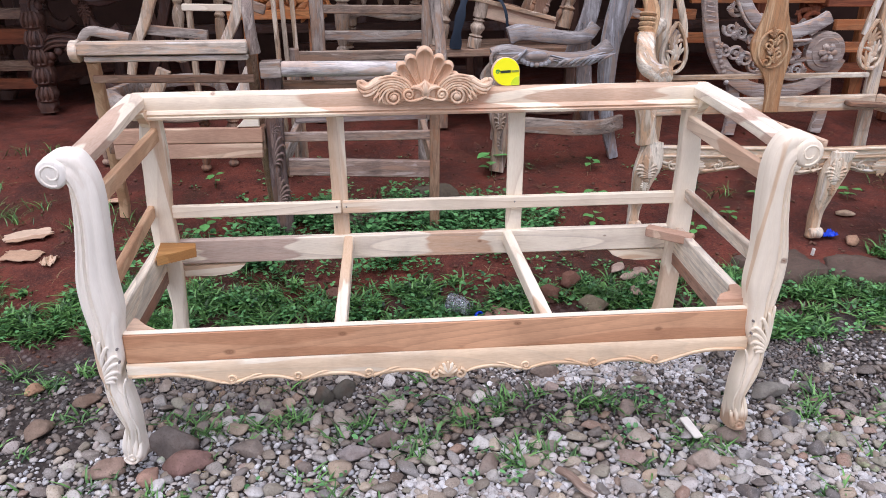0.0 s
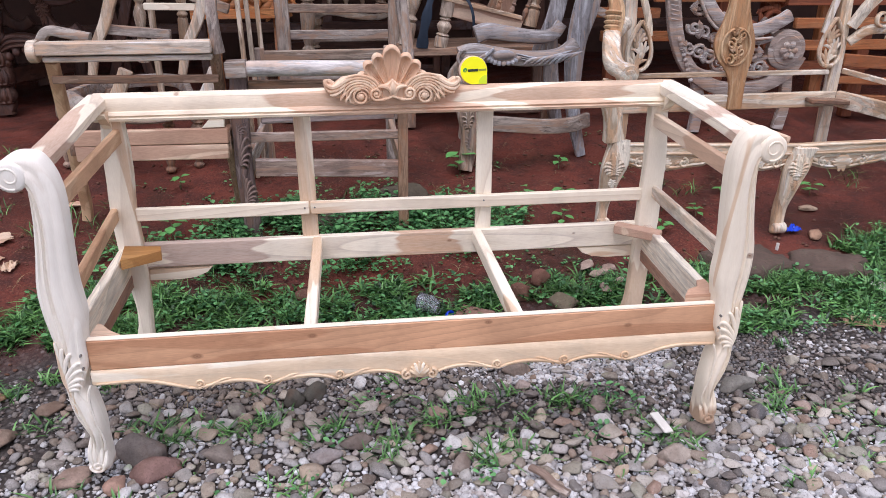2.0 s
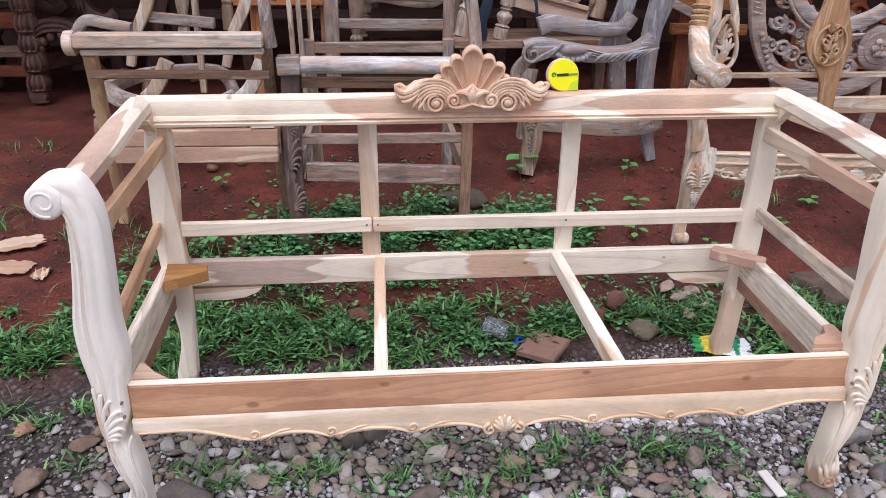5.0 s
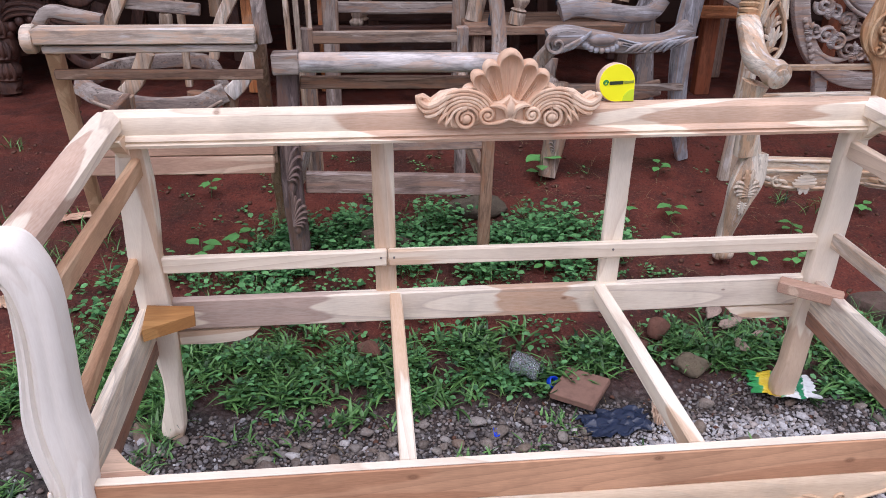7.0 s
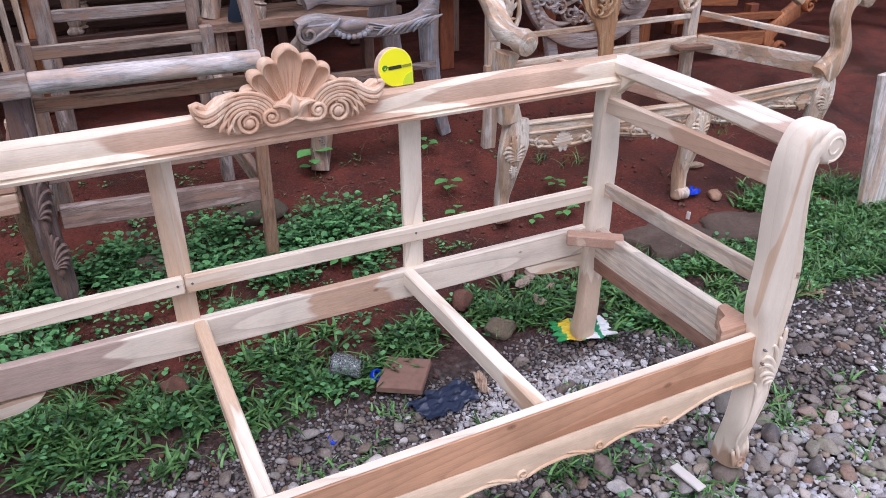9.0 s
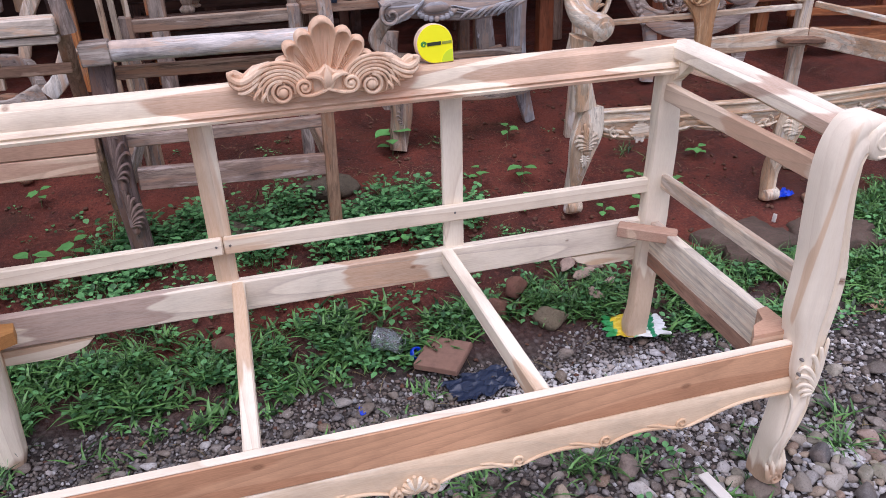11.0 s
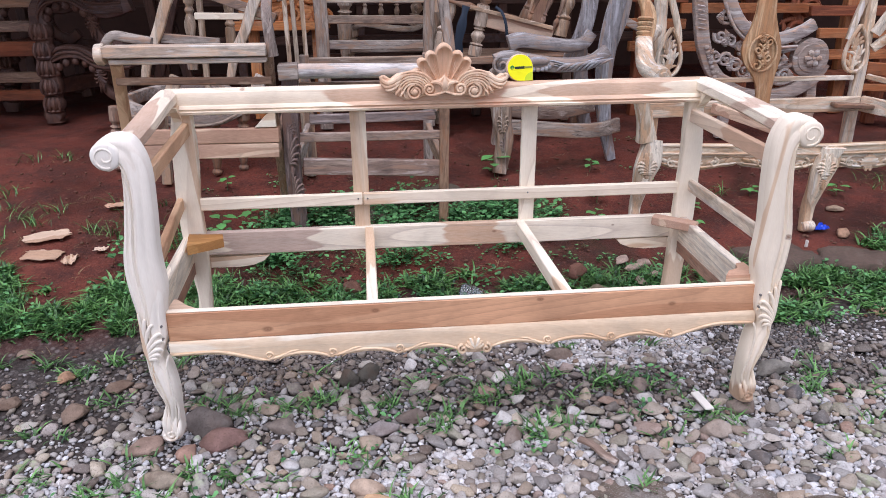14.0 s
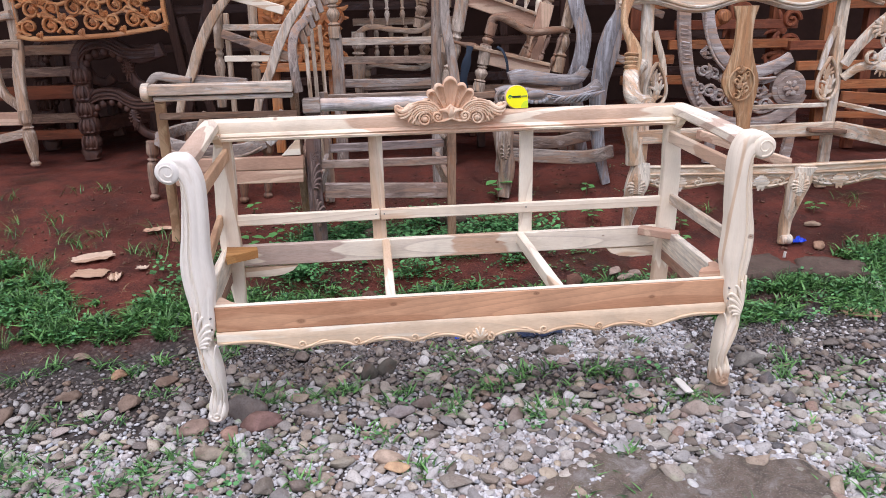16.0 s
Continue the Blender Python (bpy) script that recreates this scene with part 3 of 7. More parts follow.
# front posts: an S-shaped plank that rolls over into a scroll, with two beads and carved leaves
INNER = [(.868, .0, .0), (.866, .0, .06), (.864, .0, .12), (.856, .0, .21), (.866, .0, .29), (.882, .0, .335), (.876, .0, .40), (.872, .0, .48), (.862, .0, .55), (.867, .0, .65),
         (.861, .0, .765), (.858, .0, .865), (.864, .0, .925), (.88, .0, .972), (.91, .0, .998), (.95, .0, 1.004), (.985, .0, .992), (1.008, .0, .966), (1.012, .0, .936), (.998, .0, .909), (.972, .0, .896),
         (.948, .0, .906), (.938, .0, .93), (.946, .0, .953), (.966, .0, .961), (.98, .0, .95)]
OUTER = [(.958, .0, .0), (.956, .0, .05), (.936, .0, .10), (.924, .0, .16), (.945, .0, .245), (.953, .0, .33), (.951, .0, .40), (.958, .0, .475), (.969, .0, .56), (.97, .0, .635),
         (.955, .0, .725), (.943, .0, .81), (.938, .0, .85), (.933, .0, .88), (.924, .0, .91), (.922, .0, .94), (.932, .0, .965), (.952, .0, .978), (.972, .0, .975), (.986, .0, .962), (.992, .0, .943),
         (.984, .0, .925), (.968, .0, .918), (.958, .0, .93), (.962, .0, .942), (.97, .0, .944)]


def tuck(x, z):
    """Draws the scroll in to its true size, and lifts the foot on to the stones."""
    if z > .88:
        return (x if x < .95 else .95 + (x - .95) * .86), .88 + (z - .88) * .88
    return x, max(z, .036)


INNER, OUTER = ([(tuck(x, z)[0], y, tuck(x, z)[1]) for x, y, z in rows] for rows in (INNER, OUTER))


def bead(u, s):
    """The run of a rounded bead and two quirks down the face of a post; the edges fall away."""
    cut = 0.0
    for at, w, d in ((0.22, 0.045, 0.011), (0.38, 0.035, 0.008), (0.72, 0.05, 0.006)):
        cut += d * math.exp(-(((u - at) / w) ** 2))
    low = max(0.0, 1 - s * 4.0)
    return cut * min(1, s * 8) - 0.005 * math.sin(math.pi * u) + (0.008 + 0.016 * low) * abs(2 * u - 1) ** 3


for side in (-1, 1):
    inner = [(side * (x + (.010 if z > .35 and x < .9 else (.024 if z <= .35 else 0))) - .009, 0, z) for x, _, z in INNER]
    outer = [(side * x - .009, 0, z) for x, _, z in OUTER]
    depth = lambda z: -0.022 if z > 0.2 else -0.022 + 0.03 * math.sin(min(1, (0.2 - z) / 0.14) * 1.4)
    inner, outer = [[(x, depth(z), z) for x, _, z in row] for row in (inner, outer)]
    post_wood = wood("raw_post_wood_" + ("a" if side < 0 else "b"), (.86, .81, .725) if side < 0 else (.88, .78, .63), (.70, .48, .30), "z", .08 if side < 0 else .13, .11, marks=((-.03, .035, (.30, .17, .10)),) if side < 0 else ((-.03, .095, (.40, .23, .13)),), ring=.12, knots=() if side < 0 else ((.945, .625, .016),))
    g = Geo()
    a, b = (smooth(outer, 6), smooth(inner, 6))
    if side > 0:
        g.strip(b, a, 0, 0.064, 150, 16, lambda u, s: bead(1 - u, s))
    else:
        g.strip(a, b, 0, 0.064, 150, 16, bead)
    post = part("front_post", g, post_wood, sofa, "pale S-shaped front post with a rolled scroll top", 50)
    shift = Matrix.Translation((-.009, 0, 0))
    g = Geo(shift)
    g.lathe((side * .966, -.03, .938), (side * .966, .045, .938), [(0, .031), (.03, .035), (.1, .039), (.94, .039), (1, .035)], 28)
    eye = part("scroll_eye", g, post_wood, post)
    g = Geo(shift)
    g.sweep(spiral(side * .966, .938, .031, .010, 250 if side > 0 else 290, side * 1.25, -.030, 34), .006, .005, (0, -1, 0), 8)
    part("scroll_line", g, post_wood, post)
    g = Geo(shift)
    for k, (tx, tz, stem) in enumerate(((.950, .482, .947), (.934, .462, .946), (.912, .440, .945), (.892, .412, .942), (.889, .390, .941), (.897, .364, .940), (.906, .346, .938), (.915, .331, .936))):
        low = .312 + .004 * k
        tall = tz - low
        crook = 0.0 if k < 2 else .007
        path = [(side * .938, -.021, low), (side * (stem + .002), -.024, low + tall * .42), (side * (.62 * stem + .38 * tx), -.027, low + tall * .80 + crook), (side * (.2 * stem + .8 * tx), -.027, tz + crook), (side * tx, -.023, tz - .3 * crook)]
        g.ridge(smooth(path, 5), .0125 if k else .009, .0055, .3)
    part("acanthus_carving", g, post_wood, post, "acanthus leaf carved in low relief")
    g = Geo(shift)
    g.sweep(smooth([(side * .934, -.020, .314), (side * .934, -.019, .268), (side * .921, -.016, .22), (side * .907, -.008, .175), (side * .904, .0, .15)], 6), .006, .008, (0, -1, 0), 6, tips=True)
    part("leg_bead", g, post_wood, post)
    g = Geo(shift)
    g.sweep(smooth([(side * .885, -.021, .345), (side * .893, -.022, .322), (side * .897, -.022, .29), (side * .892, -.02, .225), (side * .884, -.008, .16), (side * .89, .0, .11)], 6), .007, .009, (0, -1, 0), 6, tips=True)
    part("leg_bead", g, post_wood, post)
    g = Geo(shift)
    for dx, hgt in ((-.022, .08), (-.010, .10), (.004, .125), (.016, .13)):
        g.ridge(smooth([(side * (.920 + dx * .5), .006, .05), (side * (.918 + dx), .0, .03 + hgt * .5), (side * (.908 + dx * .9), .004, .03 + hgt)], 5), .016, .007, .35)
    g.sweep(spiral(side * .918, .06, .022, .004, 180, -side * 1.4, .0), .009, .012, (0, -1, 0), 8)
    part("foot_carving", g, post_wood, post, "small carved leaf and scroll on the foot")
    for z in (.44, .40):
        part("screw", Geo(shift).lathe((side * .893, -.03, z), (side * .893, -.02, z), [(0, .002), (.3, .0035), (1, .0035)], 10), screw_mat, post)

# front rail and its scalloped apron
g = Geo()
g.beam((-.893, .011, .4225), (.887, .011, .4205), .022, .089, bev=.003)
front_rail = part("front_rail", g, wood("raw_front_rail_wood", (.62, .365, .22), (.46, .235, .13), "x", .5, knots=((-.295, .444, .017), (-.61, .402, .019), (.614, .414, .016), (.2, .453, .012))), sofa, "brown heartwood front rail")
g = Geo()
g.beam((-.892, .0115, .4693), (.886, .0115, .4673), .02, .005, bev=.002)
part("rail_edge", g, raw["x"], front_rail, "pale sapwood top edge")
bead_wood = wood("burnished_bead_wood", (.76, .58, .40), (.62, .42, .26), "x", .4, .12)
KNOTS = (.05, .235, .435, .62, .885)


def apron_bottom(x):
    x = abs(x)
    if x < KNOTS[0]:
        return .292 - .006 * math.cos(x / KNOTS[0] * math.pi / 2)
    for a, b in zip(KNOTS, KNOTS[1:]):
        if x <= b:
            u = (x - a) / (b - a)
            if b == KNOTS[-1]:
                return .296 + .034 * math.sin(math.pi / 2 * min(1, u * 1.5)) ** 1.3
            return .296 + .015 * math.sin(math.pi * u ** 0.75)
    return .33


g = Geo()
xs = [-.894 + 1.782 * i / 176 for i in range(177)]
g.strip([Vector((x, 0, apron_bottom(x))) for x in xs], [Vector((x, 0, .377)) for x in xs], -.006, .028, 176, 6)
apron = part("apron", g, wood("raw_apron_wood", (.86, .77, .63), (.74, .54, .35), "x", .5), sofa, "pale apron with a scalloped lower edge")
for side in (-1, 1):
    for a, b in zip(KNOTS, KNOTS[1:]):
        g = Geo()
        line = [Vector((side * (a + (b - a) * k / 24), -.007, apron_bottom(a + (b - a) * k / 24) + .008 + .004 * math.sin(math.pi * k / 24))) for k in range(25)]
        g.sweep(line, lambda s: .0065 + .002 * math.sin(math.pi * s), .008, (0, -1, 0), 8, tips=True)
        if b < .8:
            for j in range(3):
                x0 = b - .012 - .016 * j
                g.ridge(smooth([(side * (x0 - .05), -.006, apron_bottom(x0 - .05) + .011 + .005 * j), (side * (x0 - .02), -.008, apron_bottom(x0 - .02) + .01 + .004 * j), (side * (x0 + .008), -.006, apron_bottom(b) + .004)], 5), .006, .0035)
            g.sweep(spiral(side * (b - .008), apron_bottom(b) + .023, .014, .004, 270, -side * 1.25, -.007), .0055, .008, (0, -1, 0), 8)
        part("scroll_bead", g, bead_wood, apron)
g = Geo()
for i in range(7):
    a = radians(90 + (i - 3) * 21)
    r = .040 - .003 * abs(i - 3)
    part("shell_rib", Geo().ridge([Vector((0, -.01, .305)).lerp(Vector((r * math.cos(a), -.013, .305 + r * math.sin(a))), k / 6) for k in range(7)], .0145, .009, .5), apron.data.materials[0], apron)
g.ball((0, -.008, .306), .02, .006, .014, 6)
for side in (-1, 1):
    g.sweep(spiral(side * .036, .304, .016, .003, 90, -side * 1.3, -.01), .009, .014, (0, -1, 0), 8)
part("shell_carving", g, apron.data.materials[0], apron, "twin scrolls under the small carved shell")

# back posts
LEFT_LEG = ((.958, .70, .012, .062), (.950, .703, .05, .068), (.937, .706, .14, .05), (.934, .712, .21, .05), (.941, .72, .33, .074), (.948, .725, .45, .086), (.952, .725, .58, .084), (.944, .722, .70, .088), (.940, .715, .80, .088), (.930, .70, .93, .062))
RIGHT_LEG = ((.915, .715, .034, .07), (.912, .714, .07, .08), (.916, .706, .14, .07), (.925, .714, .24, .07), (.934, .72, .34, .08), (.942, .725, .45, .086), (.944, .725, .56, .082), (.946, .722, .69, .08), (.938, .715, .80, .076), (.925, .70, .93, .06))
for side in (-1, 1):
    rows = LEFT_LEG if side < 0 else RIGHT_LEG
    path = smooth([(side * x, y, z) for x, y, z, _ in rows], 6)
    heights, widths = [r[2] for r in rows], [r[3] for r in rows]
    g = Geo().sweep(path, lambda s: float(np.interp(path[round(s * (len(path) - 1))].z, heights, widths)), .054, (0, 1, 0), 14, 5 if side < 0 else 4)
    post = part("back_post", g, wood("raw_back_post_wood_" + ("a" if side < 0 else "b"), CREAM, (.64, .42, .26), "z", .34, .15, marks=((-.05, .035, (.36, .21, .12)),) if side < 0 else ((-.05, .29, (.62, .44, .29)),), ring=.2), sofa, "curved pale back post")
    g = Geo().prism([(side * .93 - .035, .9), (side * .93 + .035, .9), (side * .93 + .03, .95), (side * .93 - .03, .955)], .676, .702)
    part("post_head", g, post.data.materials[0], post)
    # small shaped bracket under the seat rail
    tip = side * .68
    g = Geo().prism(([(side * .905, .303), (side * .905, .346), (tip, .346), (side * .70, .325), (side * .74, .308), (side * .80, .30)] if side > 0 else
                     [(side * .905, .303), (side * .80, .30), (side * .74, .308), (side * .70, .325), (tip, .346), (side * .905, .346)]), .728, .75)
    part("bracket", g, raw["x"], sofa, "shaped bracket under the back rail")

# back: top rail, mid rail, seat rail, two slats
SECTION = ((.668, .90), (.657, .904), (.654, .912), (.662, .9165), (.656, .922), (.661, .93), (.668, .934), (.667, .958), (.672, .976), (.684, .986), (.705, .987), (.716, .98), (.72, .9))
g = Geo()
g.loft([[Vector((x, y, z)) for y, z in SECTION] for x in [-.978 + 1.943 * i / 24 for i in range(25)]])
top_rail = part("top_rail", g, wood("raw_top_rail_wood", CREAM, (.56, .35, .23), "x", .5, patches=((-.27, .40), (.58, .93)), spread=.11, marks=((.10, .20, (.60, .32, .20)),), knots=((-.715, .983, .013),)), sofa, "pale top rail with a brown streak and moulded edge", 30)
g = Geo().beam((-.925, .722, .560), (-.318, .722, .559), .022, .046)
part("mid_rail", g, raw["x"], sofa)
g = Geo().beam((-.316, .722, .559), (.925, .722, .558), .022, .046)
part("mid_rail", g, raw["x"], sofa)
for x in (-.335, -.30, .309):
    g = Geo().lathe((x, .709, .562), (x, .713, .562), [(0, .003), (1, .004)], 8)
    part("screw", g, screw_mat, sofa)
g = Geo().beam((-.915, .738, .4), (.915, .738, .396), .028, .092)
back_rail = part("back_rail", g, wood("raw_back_rail_wood", CREAM, (.46, .31, .25), "x", .48, patches=((-.9, -.52),), spread=.07, marks=((-.03, .22, (.58, .32, .17)),), knots=((.185, .405, .014), (.66, .41, .01))), sofa, "pale back seat rail with dark heartwood")
for x in (-.322, .313):
    g = Geo().beam((x, .748, .43), (x - .002, .735, .91), .058, .02, up=(0, 1, 0))
    part("back_slat", g, raw["z"], sofa)

# sides: arm rails, two bars, seat side rail with a lower board, corner blocks
for side in (-1, 1):
    rear = .972 if side < 0 else .95
    g = Geo().sweep(smooth([(side * .945 - .006, .04, .938), (side * (.3 * rear + .662), .25, .948), (side * (.7 * rear + .284), .5, .957), (side * rear, .688, .960)], 8), .076, .058, (0, 0, 1), 8, 2.4)
    part("arm_rail", g, wood("raw_arm_wood_" + ("a" if side < 0 else "b"), CREAM, (.52, .33, .235), "y", .5, patches=((.12, .38),) if side < 0 else ((.29, .37), (.04, .16)), spread=.05 if side > 0 else .08), sofa, "arm rail streaked pale and pink")
    g = Geo().loft([[Vector((side * .944 + dx, y, z)) for y, z in ((.61, .936), (.695, .936), (.695, .862))] for dx in (-.014, .014)])
    part("corner_brace", g, raw["z"], sofa)
    g = Geo().beam((side * .90, .05, .853), (side * .922, .70, .848), .022, .05)
    part("side_bar", g, heart["y"] if side < 0 else wood("raw_pink_bar_wood", (.76, .62, .48), (.58, .37, .25), "y", .6, .15, patches=((.05, .40),), spread=.06), sofa)
    g = Geo().beam((side * .912, .05, .598), (side * (.978 if side < 0 else .952), .705, .570), .022, .046)
    part("side_bar", g, heart["y"] if side < 0 else wood("raw_side_bar_wood", (.80, .70, .57), (.50, .38, .29), "y", .45, .25, .12, (.34, .29, .26)), sofa)
    front, back = (.950, .972) if side < 0 else (.905, .938)
    g = Geo().beam((side * front, .05, .412), (side * back, .715, .388), .03, .104)
    part("side_rail", g, wood("raw_side_rail_wood_" + ("a" if side < 0 else "b"), CREAM, (.52, .40, .32), "y", .2, .18, .08, (.40, .33, .29), ring=.2), sofa)
    g = Geo().beam((side * (front - .002), .05, .338), (side * (back - .006), .715, .318), .022, .05)
    part("lower_side_board", g, wood("rough_brown_board_wood", (.40, .24, .17), (.26, .14, .10), "y", .5, .3, .2, (.15, .09, .07)), sofa, "rough brown board under the side rail")
    if side < 0:
        block = ((-.962, .692), (-.945, .565), (-.828, .632), (-.837, .676))
        g = Geo().loft([[Vector((x, y, z)) for x, y in block] for z in (.422, .456)])
    else:
        g = Geo().beam((.952, .60, .432), (.812, .70, .436), .044, .036)
    part("corner_block", g, block_wood if side < 0 else pinkish["x"], sofa, "orange-brown corner block" if side < 0 else "pink-brown corner block", 25)
    corner = [(.90, .032), (.895, .12), (.885, .118), (.85, .075), (.80, .036)] if side < 0 else [(.90, .032), (.898, .13), (.87, .125), (.855, .085), (.82, .07), (.795, .034)]
    rows = [(side * x, y) for x, y in corner]
    if side > 0:
        rows = rows[::-1]
    g = Geo().loft([[Vector((x, y, z)) for x, y in rows] for z in (.425, .458 if side < 0 else .485)])
    part("front_gusset", g, pinkish["x"], sofa, "roughly sawn corner gusset", 25)

# two seat slats
for x, tone in ((-.302, raw), (.292, raw)):
    g = Geo().beam((x, .028, .437), (x * .985, .73, .418), .034, .05)
    part("seat_slat", g, tone["y"], sofa)

# carved shell crest on the top rail
crest_mat = carved
MID, FOOT = -.016, .955
BOUNDS = (4, 28, 46, 62, 78, 102, 118, 134, 152, 176)
REACH = (.110, .137, .149, .155, .172, .155, .149, .137, .110)


def shell_edge(i, u):
    """Outer radius of lobe i of the fan, u from 0 to 1 across it: round-headed, the middle one tallest."""
    a = .90 * min(REACH[i], REACH[max(i - 1, 0)])
    b = .90 * min(REACH[i], REACH[min(i + 1, len(REACH) - 1)])
    low = a + (b - a) * u
    return low + (REACH[i] - low) * math.sin(math.pi * u) ** .6


def shell_y(u, s):
    """Depth of the fan's face: each lobe a scoop that deepens outwards under a rolled lip."""
    ph, lip = math.sin(math.pi * u) ** .55, math.exp(-(((s - .97) / .07) ** 2))
    return .662 - .024 * s + .023 * ph * s ** .8 * (1 - .95 * lip) - .004 * lip * ph


grid = []
for i in range(len(REACH)):
    for q in range(12 + (i == len(REACH) - 1)):
        u = q / 12
        a, edge = radians(BOUNDS[i] + (BOUNDS[i + 1] - BOUNDS[i]) * u), shell_edge(i, u)
        ring = [(.012 + (edge - .012) * k / 20, shell_y(u, k / 20)) for k in range(21)] + [(edge + .003, .648), (edge + .003, .668), (edge - .004, .692), (0, .692)]
        grid.append([Vector((MID + r * math.cos(a), y, FOOT + r * math.sin(a))) for r, y in ring])
crest = part("shell_crest", Geo().loft(grid, caps=True), crest_mat, sofa, "carved fan-shaped shell crest of brown wood", 70)
for i in range(1, len(REACH) - 1):
    g = Geo()
    for u in (.3, .5, .7):
        a, top = radians(BOUNDS[i] + (BOUNDS[i + 1] - BOUNDS[i]) * u), shell_edge(i, u) * (.78 if u == .5 else .7)
        rows = [.05 + (top - .05) * q / 8 for q in range(9)]
        g.sweep([Vector((MID + r * math.cos(a), shell_y(u, r / shell_edge(i, u)) - .0008, FOOT + r * math.sin(a))) for r in rows], .0026, .004, (0, -1, 0), 6, tips=True)
    part("flute", g, crest_mat, crest)
PLATE = ((.05, .955), (.09, .942), (.125, .938), (.155, .946), (.178, .962), (.203, .970), (.224, .995), (.226, 1.015), (.208, 1.020), (.19, 1.008), (.165, 1.026), (.128, 1.032), (.09, 1.02), (.05, 1.0))
for side in (-1, 1):
    at = lambda u, z, y=.644: (MID + side * u, y, z)
    cx, cz = MID + side * .105, .966
    g = Geo().prism([(MID + side * u, z) for u, z in (PLATE if side > 0 else PLATE[::-1])], .650, .69, .006)
    part("acanthus_scroll", g, crest_mat, crest, "carved acanthus scroll beside the shell")
    g = Geo().sweep(spiral(cx, cz, .026, .012, 90, -side * 1.3, .643, 30), lambda s: .011 - .004 * s, lambda s: .02 - .006 * s, (0, -1, 0), 8)
    part("volute", g.ball((cx, .642, cz), .0125, .010, .0125, 8), crest_mat, crest)
    for k in range(6):
        end = 214 - 13 * k
        arc = []
        for q in range(15):
            phi = -12 + (end + 12) * q / 14
            r = (.029 + .0078 * k) * (1 + .34 * max(0, phi) / 200)
            arc.append(Vector(at(.105 - r * math.cos(radians(phi)), .966 + .9 * r * math.sin(radians(phi)), .645 - .003 * math.sin(math.pi * q / 14))))
        part("leaf_rib", Geo().ridge(arc, .0105, .008, .35), crest_mat, crest)
    for pts, w in ((((.105, 1.026), (.145, 1.024), (.175, 1.006), (.198, .999), (.216, 1.008), (.219, 1.019), (.209, 1.022)), .017), (((.15, 1.01), (.178, .992), (.204, .986), (.221, .998)), .013),
                   (((.155, .998), (.178, .980), (.196, .974), (.206, .976)), .012), (((.15, .985), (.165, .968), (.172, .955)), .011), (((.138, .975), (.152, .958), (.154, .947)), .010)):
        part("leaf_tip", Geo().ridge(smooth([at(u, z) for u, z in pts], 6), w, .0095, .5), crest_mat, crest)
    g = Geo()
    g.sweep(smooth([at(.0, .968, .636), at(.018, .961, .635), at(.036, .956, .635)], 4) + spiral(MID + side * .054, .976, .020, .005, 270 if side > 0 else 270, side * 1.45, .636, 26), .010, .016, (0, -1, 0), 8)
    g.ball((MID + side * .054, .635, .976), .008, .008, .008, 6)
    part("small_scroll", g, crest_mat, crest)
    part("leaf_rib", Geo().ridge(smooth([at(.006, .968, .634), at(.014, .992, .630), at(.030, 1.000, .632), at(.048, .998, .638)], 5), .014, .010, .4), crest_mat, crest)
g = Geo().prism([(MID + x, z) for x, z in ((-.075, .962), (-.05, .952), (-.025, .956), (0, .966), (.025, .956), (.05, .952), (.075, .962), (.07, .99), (.04, 1.003), (.018, 1.006), (0, 1.022), (-.018, 1.006), (-.04, 1.003), (-.07, .99))], .642, .69, .004)
g.sweep(smooth([(MID, .640, .968), (MID, .630, .985), (MID, .630, 1.003), (MID, .640, 1.02)], 5), lambda s: .026 * math.sin(math.pi * min(.97, .3 + .7 * s)), .014, (0, -1, 0), 8, tips=True)
part("palmette", g, crest_mat, crest)

# thick yellow disc sign that leans on the top rail
sign = thing("round_sign", "thick round yellow sign standing on the sofa rail", "sign", pose(.262, .69, .987, -6, 0, 4))
R = .0475
outline = [(R * math.cos(radians(a)), R + R * math.sin(radians(a))) for a in range(0, 271, 9)] + [(R, 0.0)]
part("disc", Geo().prism(outline, 0, .024, .0015), pinkish["z"], sign, "wooden disc with one square corner")
part("yellow_face", Geo().prism([(x * .965, R + (z - R) * .965) for x, z in outline], -.0015, .001, .0005), yellow, sign)
lime_leaf = [(R * .95, R * .05)] + [(R * .95 - R * .62 * math.cos(radians(a)), R * .05 + R * .62 * math.sin(radians(a))) for a in range(90, -1, -15)]
part("corner_print", Geo().prism(lime_leaf, -.0028, -.0005, .0003), lime, sign)
part("mark_ring", Geo().sweep(spiral(-.03, R * 1.02, .0072, .0022, 0, 1.6, -.002), .0032, .002, (0, -1, 0), 6), green_print, sign)
part("dark_bar", Geo().beam((-.0205, -.0022, R * 1.0), (.0155, -.0022, R * 1.02), .0015, .0085, bev=.0004), black_print, sign)
part("thin_bar", Geo().beam((.0175, -.0022, R * 1.02), (.043, -.0022, R * 1.04), .0012, .0065, bev=.0003), plain("olive_print", (.30, .33, .04), .45), sign)


# ---- the furniture stacked behind ----
def ground_z(y):
    return max(0.0, min(0.32, 0.16 * (y - 0.7)))


